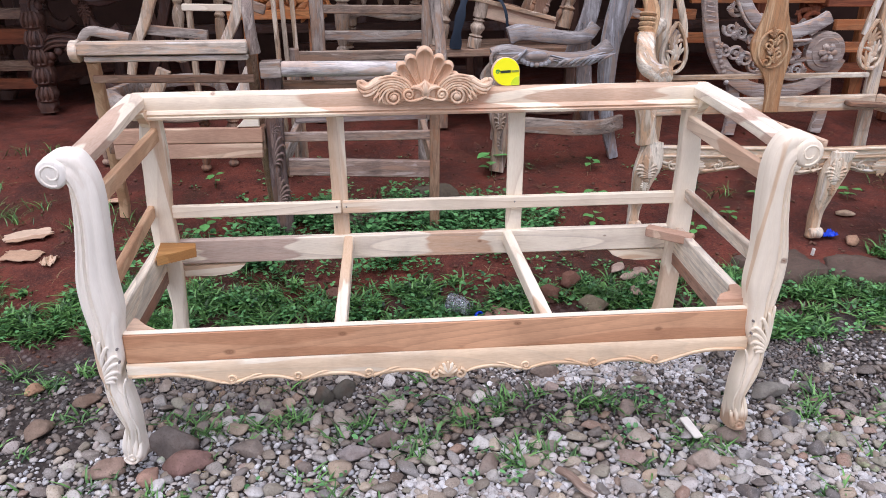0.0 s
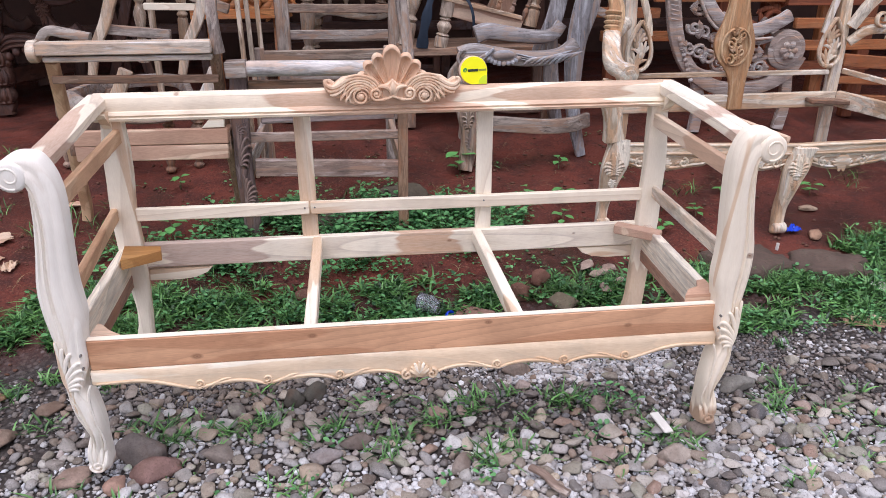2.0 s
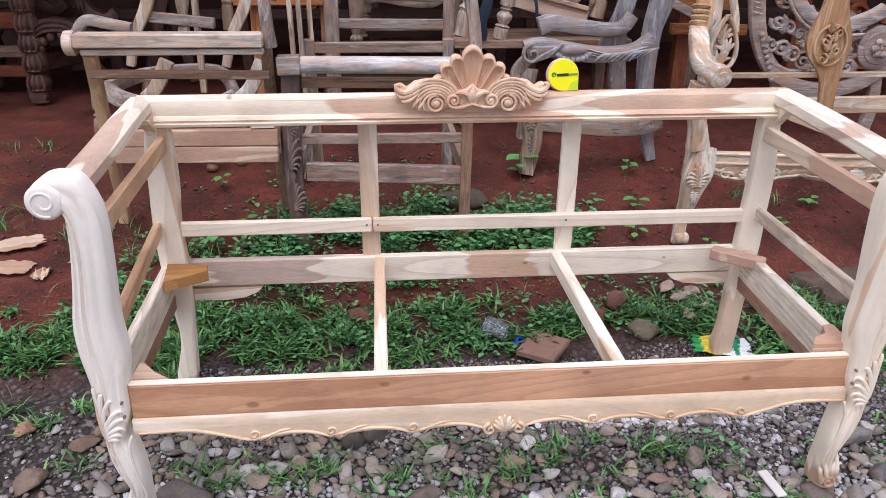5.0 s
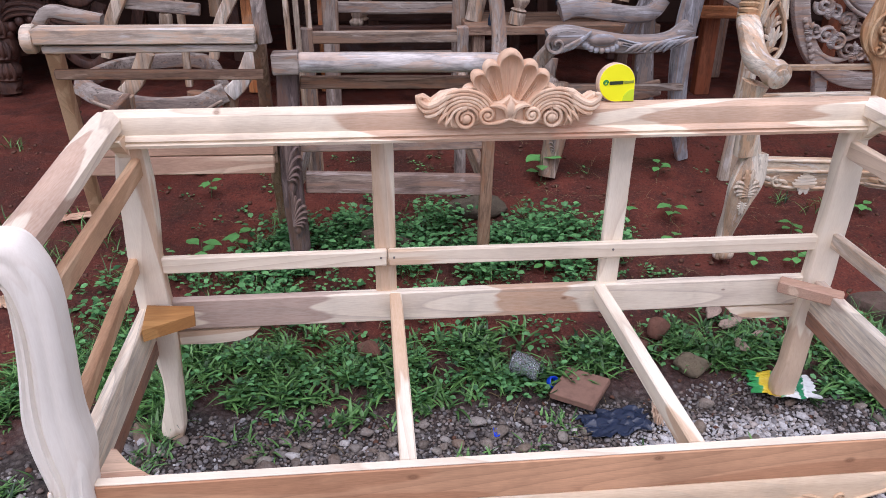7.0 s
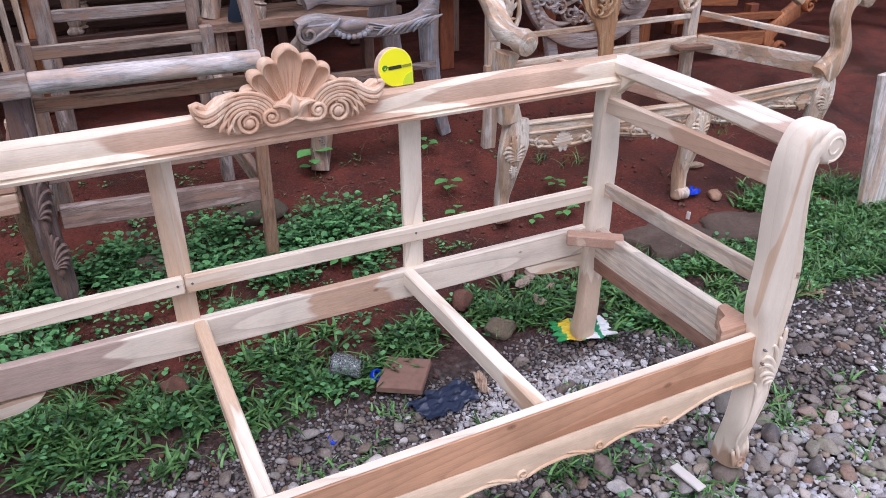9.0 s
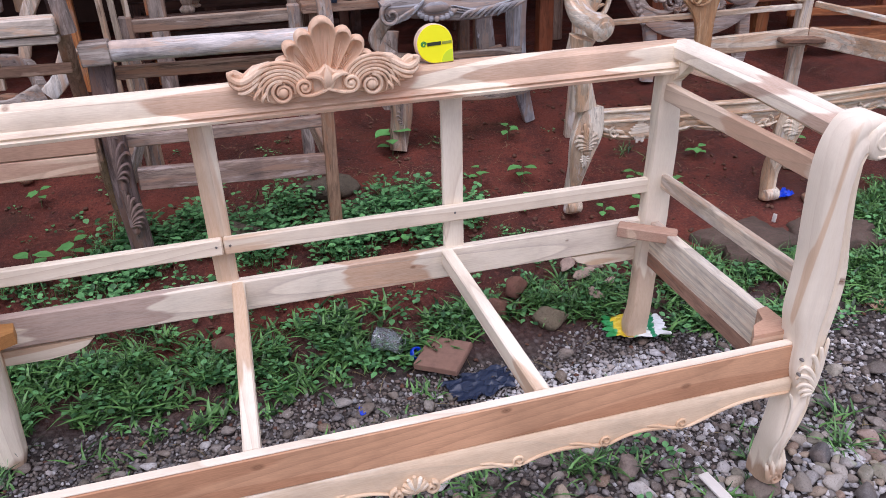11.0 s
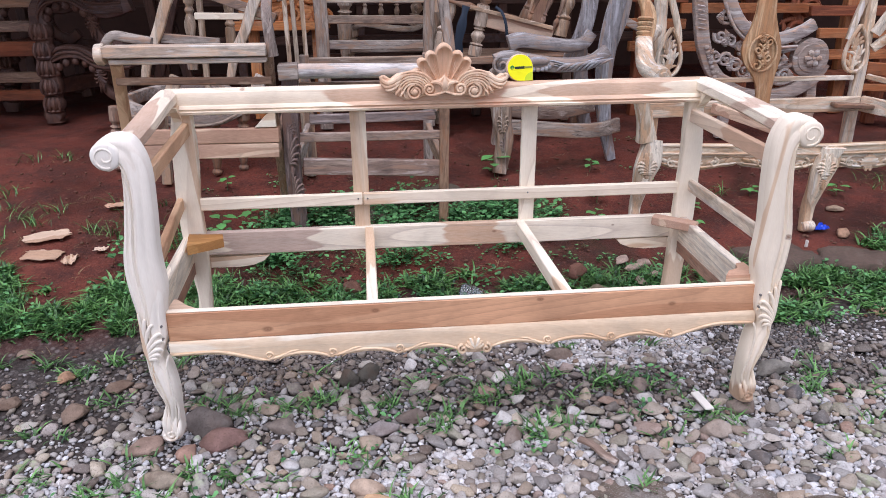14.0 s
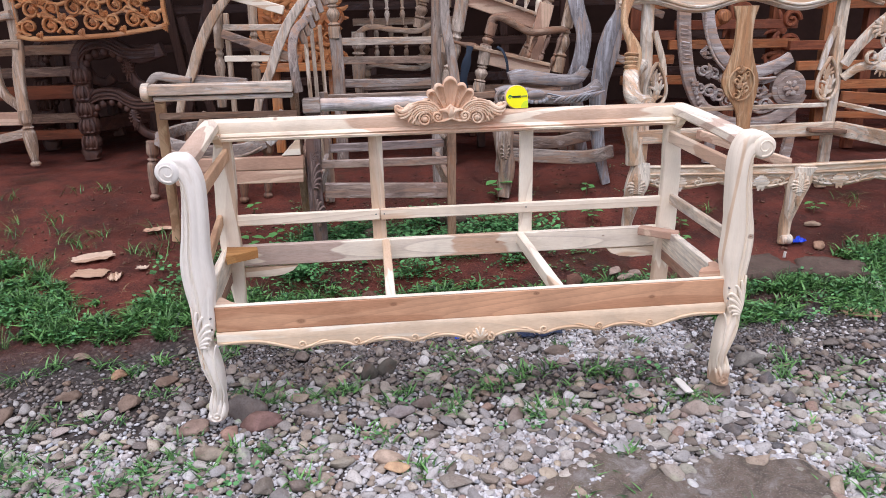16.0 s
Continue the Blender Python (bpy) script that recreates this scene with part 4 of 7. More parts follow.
class Build:
    """One thing whose members are laid out in the yard's own metres."""

    def __init__(self, name, label, category, x, y, z=None, group=""):
        z = ground_z(y) if z is None else z
        self.ob = thing(name, label, category, pose(x, y, z), group)
        self.back = Matrix.Translation((-x, -y, -z))

    def geo(self):
        return Geo(self.back)

    def beam(self, name, mat, p0, p1, w, h, up=(0, 0, 1), label="", parent=None):
        return part(name, self.geo().beam(p0, p1, w, h, up), mat, parent or self.ob, label)

    def bar(self, name, mat, pts, w, h, up=(0, -1, 0), power=5.0, n=6, label="", parent=None, tips=False):
        return part(name, self.geo().sweep(smooth(pts, n), w, h, up, 12, power, tips), mat, parent or self.ob, label)

    def turned(self, name, mat, p0, p1, r, kind="leg", parent=None, label=""):
        slim = .8 if kind == "post" else .85 if kind == "spindle" else 1
        rows = [(p.x, max(p.y, .3) * r * slim) for p in smooth([(s, q, 0) for s, q in TURNED[kind]], 4)]
        return part(name, self.geo().lathe(p0, p1, rows, 16), mat, parent or self.ob, label)

    def fan(self, name, mat, x, y, z, size, count, a0, a1, turn=1, parent=None):
        g = self.geo()
        g.ball((x, y, z), size * .22, size * .1, size * .22, 5)
        leaf_fan(g, x, y, z, size, count, a0, a1, turn)
        return part(name, g, mat, parent or self.ob)

    def leaf(self, name, mat, x, y, z, w, h, sides=(-1, 1), parent=None, relief=.008):
        g = self.geo()
        g.ball((x, y, z + .04 * h), abs(w) * .3, relief, abs(h) * .1, 5)
        for side in sides:
            acanthus(g, x, y, z, w, h, -side, relief)
        return part(name, g, mat, parent or self.ob, "leaf carved in low relief")

    def curl(self, name, mat, x, y, z, r, a0, turns, w, d, parent=None, tail=()):
        path = [Vector(p) for p in tail] + spiral(x, z, r, r * .12, a0, turns, y, 26)
        return part(name, self.geo().sweep(path, lambda s: w * (1 - .4 * s), d, (0, -1, 0), 8), mat, parent or self.ob)


TURNED = {
    "leg": ((0, .55), (.02, .75), (.05, .8), (.08, .55), (.1, .5), (.13, .62), (.3, .85), (.5, 1.0), (.62, .92), (.66, .6), (.69, .95), (.72, .6), (.76, .8), (.8, 1.0), (1, 1.0)),
    "spindle": ((0, .4), (.1, .45), (.2, .8), (.26, 1.0), (.32, .75), (.36, .5), (.4, .85), (.44, .5), (.6, .7), (.75, .95), (.84, .6), (.88, .85), (.92, .5), (1, .55)),
    "post": ((0, 1.0), (.18, 1.0), (.2, .7), (.23, 1.05), (.26, .65), (.3, .8), (.4, 1.12), (.47, .8), (.5, .62), (.53, .9), (.56, .62), (.6, .95), (.62, 1.0), (1, 1.0)),
}

silver = wood("silver_weathered_wood", (.66, .64, .64), (.42, .38, .37), "x", .4, .45, .3, (.2, .19, .2), .7, .3)

# pale weathered daybed frame, seen end on
d = Build("daybed_frame", "weathered pale wooden daybed frame with a squared arm roll", "daybed", -1.03, 1.42)
d.beam("arm_board", bleached["x"], (-1.372, 1.385, 1.033), (-.700, 1.385, 1.031), .075, .048)
d.beam("arm_board", bleached["x"], (-1.355, 1.39, .990), (-.702, 1.39, .989), .05, .022, label="thin board under the arm")
part("end_cap", d.geo().lathe((-1.408, 1.385, 1.022), (-1.370, 1.385, 1.022), [(0, .036), (.15, .044), (.85, .046), (1, .042)], 12), bleached["x"], d.ob)
d.bar("leg", heart["z"], [(-1.338, 1.42, .98), (-1.375, 1.55, .732), (-1.404, 1.66, .467), (-1.43, 1.76, .26), (-1.444, 1.785, .165)], .046, .05, (0, 1, 0), 6)
d.bar("leg", aged_brown["z"], [(-.698, 1.42, 1.02), (-.712, 1.56, .739), (-.712, 1.66, .5), (-.711, 1.74, .294), (-.711, 1.79, .165)], .042, .045, (0, 1, 0), 6)
d.beam("cross_bar", aged_brown["x"], (-1.35, 1.42, .903), (-.69, 1.42, .893), .022, .032)
d.beam("apron_board", pinkish["x"], (-1.315, 1.425, .655), (-.68, 1.425, .650), .026, .066)
d.beam("apron_board", pinkish["x"], (-1.315, 1.427, .588), (-.685, 1.427, .580), .026, .066)
part("gusset", d.geo().prism([(-.785, .688), (-.69, .688), (-.69, .785)], 1.41, 1.435), raw["x"], d.ob, "triangular corner gusset")
d.beam("long_rail", aged_brown["y"], (-1.33, 1.44, .62), (-1.36, 2.15, .60), .03, .09)
d.beam("long_rail", aged_brown["y"], (-.69, 1.44, .62), (-.70, 2.15, .60), .03, .09)
d.bar("back_post", aged["z"], [(-.675, 1.40, 1.0), (-.685, 1.40, 1.08), (-.69, 1.42, 1.20), (-.672, 1.47, 1.28), (-.62, 1.55, 1.34), (-.575, 1.62, 1.44), (-.55, 1.66, 1.55)], .044, .04, (0, 1, 0), 6)
for i in range(6):
    d.beam("notch", aged["z"], (-.655 + .022 * i, 1.49 + .022 * i, 1.285 + .035 * i), (-.635 + .022 * i, 1.50 + .022 * i, 1.22 + .035 * i), .02, .028)
d.beam("foot", aged_pale["z"], (-1.38, 2.14, .23), (-1.36, 2.14, .64), .05, .05, (0, 1, 0))
d.beam("foot", aged_pale["z"], (-.70, 2.14, .23), (-.70, 2.14, .64), .05, .05, (0, 1, 0))
d.bar("chair_tip", aged["x"], [(-1.40, 1.5, 1.04), (-1.36, 1.5, 1.085), (-1.29, 1.5, 1.075), (-1.2, 1.5, 1.055)], .04, .05, (0, -1, 0), 4)

# grey daybed frame with a round arm roll and carved front leg
d = Build("daybed_frame", "silver-grey weathered daybed frame with round arm roll and slats", "daybed", -.27, 1.5)
part("arm_roll", d.geo().lathe((-.575, 1.42, .931), (.09, 1.42, .922), [(0, .03), (.01, .033), (.99, .033), (1, .03)], 14), silver, d.ob)
d.beam("roll_block", aged["x"], (-.662, 1.42, .93), (-.574, 1.42, .932), .07, .068)
d.beam("dark_rail", aged_brown["x"], (-.58, 1.46, .855), (.08, 1.46, .846), .03, .04)
leg = d.bar("leg", dusk, [(-.618, 1.47, .90), (-.628, 1.47, .74), (-.636, 1.49, .55), (-.636, 1.50, .40), (-.630, 1.52, .26), (-.630, 1.53, .125)], .075, .06, (0, 1, 0), 5, label="dark leg carved with leaves")
for z, h in ((.46, .26), (.30, .16), (.62, .16)):
    d.leaf("leaf_carving", dusk, -.628 - .008 * (z > .4), 1.458, z, .045, h, (1,), leg, .010)
d.bar("leg", aged_brown["z"], [(.078, 1.5, .90), (.076, 1.5, .6), (.072, 1.5, .35), (.073, 1.52, .125)], .046, .04, (0, 1, 0), 6)
d.beam("slat", mauve["x"], (-.55, 1.54, .69), (.045, 1.56, .692), .02, .045)
d.beam("slat", mauve["x"], (-.60, 1.505, .615), (.075, 1.505, .610), .022, .042)
d.beam("seat_rail", mauve["x"], (-.59, 1.505, .478), (.085, 1.505, .447), .03, .078)
d.bar("brace", aged["z"], [(.06, 1.53, .72), (.02, 1.62, .76), (-.01, 1.75, .84)], .03, .03, (0, 1, 0), 6)
d.bar("tall_post", aged["z"], [(.105, 1.52, .90), (.108, 1.55, 1.0), (.085, 1.56, 1.17), (.066, 1.58, 1.30), (.06, 1.6, 1.5)], .05, .04, (0, 1, 0), 6, label="tall grey back post")
d.beam("long_rail", aged["y"], (-.62, 1.53, .48), (-.60, 2.2, .50), .03, .08)
d.beam("long_rail", aged["y"], (.075, 1.53, .45), (.06, 2.2, .48), .03, .08)
d.beam("foot", aged["z"], (-.6, 2.19, .235), (-.6, 2.19, .9), .05, .05, (0, 1, 0))
d.beam("foot", aged["z"], (.06, 2.19, .235), (.06, 2.19, .9), .05, .05, (0, 1, 0))
d.beam("far_rail", aged["x"], (-.6, 2.19, .86), (.06, 2.19, .86), .03, .05)

# grey-blue carved armchair, turned sideways
d = Build("armchair", "blue-grey weathered carved armchair frame facing sideways", "armchair", .82, 2.3)
for y, dz, x0 in ((2.15, 0.0, .0), (2.62, .045, .16)):
    arm = d.bar("arm", blue_grey["x"], [(.43 + x0, y, .842 + dz), (.50 + x0, y, .862 + dz), (.62 + x0, y, .846 + dz), (.78 + x0, y, .825 + dz), (.95 + x0 * .6, y, .836 + dz), (1.05 + x0 * .3, y, .90 + dz)], lambda s: .10 - .035 * s, .085, (0, -1, 0), 3.5, label="carved scrolling arm")
    if y < 2.3:
        d.curl("arm_scroll", blue_grey["x"], .455, y - .045, .835, .05, 90, 1.3, .02, .03, arm)
        part("oval_boss", d.geo().ball((.655, y - .042, .853), .06, .018, .026, 8), blue_grey["x"], arm)
        for k in range(9):
            a = radians(200 + 17.5 * k)
            part("scallop", d.geo().ball((.655 + .082 * math.cos(a), y - .044, .85 + .042 * math.sin(a)), .014, .012, .014, 5), blue_grey["x"], arm)
        for k in range(9):
            x = .76 + .028 * k
            part("leaf_rib", d.geo().ridge(smooth([(x, y - .044, .80 + .012 * (k > 6)), (x + .035, y - .05, .826 + .002 * k), (x + .09, y - .046, .838 + .003 * k)], 4), .018, .012, .3), blue_grey["x"], arm)
        for k in range(5):
            part("leaf_rib", d.geo().ridge(smooth([(.475 + .012 * k, y - .046, .80 + .004 * k), (.50 + .02 * k, y - .05, .83 + .01 * k), (.57 + .008 * k, y - .046, .845 + .012 * k)], 4), .014, .01, .3), blue_grey["x"], arm)
        for k in range(3):
            part("reed", d.geo().sweep(smooth([(.72, y - .045, .858 - .012 * k), (.85, y - .047, .835 - .01 * k), (1.02, y - .044, .868 - .012 * k)], 6), .009, .014, (0, -1, 0), 6, tips=True), blue_grey["x"], arm)
    rise = [(1.10, y + .1, 1.05), (1.14, y + .1, 1.2), (1.20, y + .1, 1.32), (1.215, y + .1, 1.5)] if y < 2.3 else []
    d.bar("back_post", blue_grey["z"], [(1.15, y + .1, ground_z(2.3)), (1.10, y + .1, .45), (1.075, y + .1, .65), (1.075, y + .1, .85)] + rise, lambda s: .055 + .04 * math.sin(math.pi * s), .05, (0, 1, 0), 5, label="tall curved back post")
    leg = d.bar("front_leg", aged["z"], [(.475 + x0 * .4, y + .02, .66), (.47 + x0 * .4, y + .01, .56), (.49 + x0 * .4, y, .42), (.475 + x0 * .4, y, .30), (.46 + x0 * .4, y - .02, .225)], lambda s: .125 - .05 * s, .07, (0, 1, 0), 3.5)
    d.leaf("leaf_carving", aged["z"], .472 + x0 * .4, y - .030, .44, .034, .18, (-1, 1), leg)
    d.leaf("leaf_carving", aged["z"], .482 + x0 * .4, y - .028, .33, .026, .13, (-1,), leg)
d.bar("arm_support", aged["z"], [(.475, 2.17, .64), (.40, 2.2, .72), (.46, 2.17, .82)], .06, .05, (0, 1, 0), 4)
d.bar("seat_rail", aged["x"], [(.52, 2.15, .49), (.7, 2.14, .475), (.9, 2.15, .455), (1.05, 2.17, .455), (1.17, 2.22, .468)], .082, .035, (0, -1, 0), 6, label="bowed seat rail")
d.beam("upper_rail", aged["x"], (.53, 2.18, .63), (1.08, 2.2, .618), .03, .03)
d.bar("far_seat_rail", aged["x"], [(.56, 2.62, .49), (.9, 2.63, .46), (1.15, 2.65, .50)], .082, .035, (0, -1, 0), 6)
d.beam("front_rail", aged["y"], (.50, 2.16, .5), (.55, 2.62, .5), .04, .08)
d.bar("leaning_back", blue_grey["z"], [(1.00, 2.75, .75), (1.07, 2.7, .95), (1.10, 2.7, 1.15), (1.06, 2.72, 1.3), (1.02, 2.75, 1.5)], .10, .03, (0, 1, 0), 6, label="broad curved slat")
d.bar("back_slat", blue_grey["z"], [(1.17, 2.5, .55), (1.19, 2.5, .85), (1.26, 2.5, 1.1), (1.27, 2.5, 1.5)], .05, .04, (0, 1, 0), 5)

# long carved sofa with cream and gold wood
d = Build("carved_sofa", "half-finished carved sofa frame of cream and golden wood", "sofa", 1.9, 1.75)


def rail_y(x):
    """The front line of the golden sofa, slightly turned."""
    return 1.48 - .14 * (min(x, 1.9) - 1.03) + .03 * max(0.0, x - 1.9)


for i, x in enumerate((1.055, 1.90, 2.68)):
    y = rail_y(x)
    z0 = ground_z(y)
    leg = d.bar("front_leg", gold["z"], [(x + .035, y, .52 if i == 1 else .56), (x + .022, y - .014, .47), (x - .002, y - .024, .40), (x - .016, y - .016, .31), (x - .024, y, .23), (x - .03, y - .01, z0 + .04), (x - .028, y - .02, z0)], lambda s: .05 + .07 * math.exp(-((s - .2) / .26) ** 2) + .016 * math.exp(-((s - .95) / .06) ** 2), lambda s: .085 - .03 * s, (0, 1, 0), 3.5, label="cabriole leg with carved knee")
    d.leaf("leaf_carving", gold["z"], x - .002, y - .058, .385, .052, .12, (-1, 1), leg, .009)
    d.leaf("leaf_carving", gold["z"], x - .006, y - .054, .40, .022, -.07, (-1, 1), leg, .006)
    part("toe_scroll", d.geo().lathe((x - .055, y - .03, z0 + .028), (x + .005, y - .03, z0 + .028), [(0, .02), (.15, .028), (.85, .028), (1, .02)], 12), gold["z"], leg)
part("leg_block", d.geo().prism([(1.868, .40), (1.925, .40), (1.95, .47), (1.99, .528), (1.882, .532), (1.868, .47)], rail_y(1.9) - .05, rail_y(1.9) + .04), gold["z"], d.ob, "flared leg top with a sawn end")
xs = [1.07 + i * .06 for i in range(29)]
part("front_rail", d.geo().sweep([(x, rail_y(x), .515) for x in xs], .052, .04, (0, -1, 0), 12, 6), gold["x"], d.ob, "moulded cream front rail")
for dz, w in ((.022, .013), (-.018, .012)):
    part("moulding", d.geo().sweep([(x, rail_y(x) - .022, .515 + dz) for x in xs], w, .014, (0, -1, 0), 8), gold["x"], d.ob)


def swag(x):
    """The lower edge of the golden sofa's apron between two legs."""
    u = ((x - 1.07) / .86) % 1.0
    return .475 - .055 * abs(math.sin(math.pi * 2 * u)) ** .8 - .02 * math.exp(-((u - .5) / .07) ** 2)


part("apron", d.geo().strip([Vector((x, rail_y(x), swag(x) - .012)) for x in [1.08 + .01 * i for i in range(168)]], [Vector((x, rail_y(x), max(.497, swag(x) + .03))) for x in [1.08 + .01 * i for i in range(168)]], -.012, .012, 167, 8, lambda u, s: .007 * math.exp(-((u - .3) / .08) ** 2) + .005 * math.exp(-((u - .62) / .1) ** 2), .004), gold["x"], d.ob, "carved wavy apron strip")
for k in range(4):
    x = 1.07 + .43 * (k + .5)
    d.leaf("leaf_carving", gold["x"], x, rail_y(x) - .018, .488, .05, swag(x) - .015 - .488, (-1, 1), None, .005)
    for s in (-1, 1):
        edge = [(x + s * (.03 + .016 * q), rail_y(x + s * (.03 + .016 * q)) - .014, swag(x + s * (.03 + .016 * q)) + .004) for q in range(12)]
        part("apron_band", d.geo().sweep(edge, lambda t: .014 - .006 * t, .016, (0, -1, 0), 8, tips=True), gold["x"], d.ob)
        for q in range(4):
            u = x + s * (.06 + .032 * q)
            part("leaf_rib", d.geo().ridge(smooth([(u, rail_y(u) - .014, swag(u) + .012), (u + s * .018, rail_y(u) - .018, swag(u) + .028), (u + s * .044, rail_y(u) - .014, swag(u) + .034)], 4), .016, .0045, .3), gold["x"], d.ob)
    for s in (-1, 1):
        d.curl("apron_scroll", gold["x"], x + s * .10, rail_y(x + s * .1) - .016, swag(x) + .03, .026, 90, -s * 1.3, .012, .016)
d.beam("back_rail", gold["x"], (1.25, 2.03, .585), (2.48, 2.0, .60), .032, .082)
d.beam("end_rail", gold["y"], (2.5, 2.0, .60), (2.70, 1.41, .585), .032, .085)
d.beam("upper_bar", gold["x"], (1.27, 2.03, .742), (2.42, 2.0, .745), .022, .026)
d.beam("end_bar", gold["y"], (2.5, 2.0, .75), (2.74, 1.41, .70), .022, .028)
end = d.bar("end_arm", gold["z"], [(2.675, 1.37, .545), (2.735, 1.368, .60), (2.765, 1.366, .672), (2.735, 1.366, .76), (2.718, 1.366, .82), (2.74, 1.37, .875), (2.79, 1.38, .91), (2.85, 1.40, .905)], lambda s: .135 - .045 * math.sin(math.pi * min(1, s * 1.2)) - .03 * s, .075, (0, -1, 0), 3.5, label="S-curved end arm with a knot")
part("arm_knob", d.geo().lathe((2.86, 1.33, .885), (2.86, 1.44, .885), [(0, .025), (.1, .04), (.9, .04), (1, .025)], 16), gold["y"], end)
d.beam("tie_block", aged_brown["x"], (2.30, 1.95, .605), (2.66, 1.93, .585), .07, .022)
d.beam("side_rail", gold["y"], (1.08, 1.52, .51), (1.27, 2.0, .56), .03, .07)
d.beam("side_rail", pinkish["y"], (1.90, 1.42, .53), (1.62, 1.99, .60), .025, .055, label="brace laid from leg to back rail")
# left arm: support, knob and back post
d.bar("arm_support", gold["z"], [(1.055, 1.47, .56), (1.035, 1.46, .66), (1.01, 1.46, .76), (1.025, 1.45, .83)], lambda s: .10 - .03 * math.sin(math.pi * s), .075, (0, 1, 0), 3.0, label="curved arm support")
d.bar("arm", gold["y"], [(1.06, 1.38, .88), (1.03, 1.48, .905), (1.06, 1.62, .97), (1.13, 1.8, 1.0), (1.24, 1.98, 1.02)], .085, .07, (0, 0, 1), 3.0, label="arm with a rolled knob")
part("arm_knob", d.geo().lathe((1.062, 1.345, .872), (1.05, 1.42, .885), [(0, .015), (.05, .028), (.1, .03), (.15, .046), (.6, .05), (1, .042)], 16), gold["y"], d.ob)
for x, side in ((1.30, 1), (2.48, -1)):
    post = d.bar("back_post", gold["z"], [(x - .01 * side, 2.06, ground_z(2.06)), (x, 2.05, .5), (x - .005, 2.04, .9), (x - .01, 2.05, 1.2), (x - .01 * side, 2.06, 1.5)], .068, .045, (0, 1, 0), 6)
    ox, oz = x + .045 * side * (1 if side > 0 else 1.6), .88
    part("oval_frame", d.geo().sweep([(ox + .082 * math.sin(math.tau * k / 28) * math.sin(math.pi * k / 28) ** .9, 2.0, oz + .02 + .125 * math.cos(math.tau * k / 28)) for k in range(29)], .022, .03, (0, -1, 0), 8), gold["z"], post)
    for k in range(3):
        d.fan("leaf_carving", gold["z"], ox + .012 * (k % 2 * 2 - 1), 2.0, oz - .085 + .055 * k, .085, 5, 55, 125, k % 2 * 2 - 1, post)
    d.bar("post_sweep", gold["z"], [(ox + side * .05, 2.01, .95), (ox + side * .03, 2.01, 1.05), (ox - side * .02, 2.02, 1.2)], .035, .03, (0, -1, 0), 4, parent=post)
d.bar("front_upright", honey, [(1.10, 1.72, .98), (1.12, 1.76, 1.12), (1.07, 1.8, 1.25), (1.10, 1.85, 1.38), (1.16, 1.9, 1.5)], lambda s: .055 + .02 * math.sin(9 * s), .05, (0, 1, 0), 3.5, label="golden turned upright")
for k in range(5):
    part("ring", d.geo().lathe((1.098, 1.74, 1.0 + .022 * k), (1.1, 1.745, 1.018 + .022 * k), [(0, .034), (.5, .042), (1, .034)], 12), honey, d.ob)
# middle splat with its pierced medallion
splat_l = [(1.865, 0, .56), (1.86, 0, .68), (1.83, 0, .76), (1.765, 0, .84), (1.745, 0, .92), (1.78, 0, 1.02), (1.80, 0, 1.12), (1.80, 0, 1.25), (1.775, 0, 1.33)]
splat_r = [(1.945, 0, .56), (1.945, 0, .68), (1.95, 0, .76), (1.965, 0, .84), (1.965, 0, .92), (1.93, 0, 1.02), (1.905, 0, 1.12), (1.905, 0, 1.25), (1.925, 0, 1.33)]
splat = part("splat", d.geo().strip(smooth(splat_l, 5), smooth(splat_r, 5), 1.98, 2.005, 50, 8, lambda u, s: .012 * math.exp(-((u - .5) / .3) ** 2 - ((s - .45) / .09) ** 2)), honey, d.ob, "vase-shaped splat with a carved medallion")
part("medallion_rim", d.geo().sweep([(1.857 + .078 * math.cos(math.tau * k / 30), 1.977, .89 + .095 * math.sin(math.tau * k / 30)) for k in range(31)], .012, .018, (0, -1, 0), 8), honey, splat)
for k in range(4):
    d.curl("medallion_scroll", honey, 1.857 + .028 * (k % 2 * 2 - 1), 1.974, .825 + .042 * k, .028, 90, (k % 2 * 2 - 1) * 1.3, .014, .022, splat)
    d.leaf("leaf_carving", honey, 1.857 - .012 * (k % 2 * 2 - 1), 1.974, .82 + .042 * k, .022, .05, (-1, 1), splat, .008)
xs = [1.1 + 1.6 * i / 48 for i in range(49)]
crest_low = lambda x: 1.325 + .03 * math.cos((x - 1.88) * math.tau / .62)
part("crest_rail", d.geo().strip([Vector((x, 2.03, crest_low(x))) for x in xs], [Vector((x, 2.03, crest_low(x) + .13)) for x in xs], -.02, .03, 48, 8, lambda u, s: -.01 * math.exp(-((u - .12) / .07) ** 2)), gold["x"], d.ob, "wavy carved crest rail")
part("crest_moulding", d.geo().sweep([(x, 2.005, crest_low(x) + .035) for x in xs], .02, .024, (0, -1, 0), 8), gold["x"], d.ob)
for x in (1.3, 1.88, 2.45):
    d.fan("crest_carving", gold["x"], x, 2.0, crest_low(x) + .04, .10, 7, 0, 180, 0)
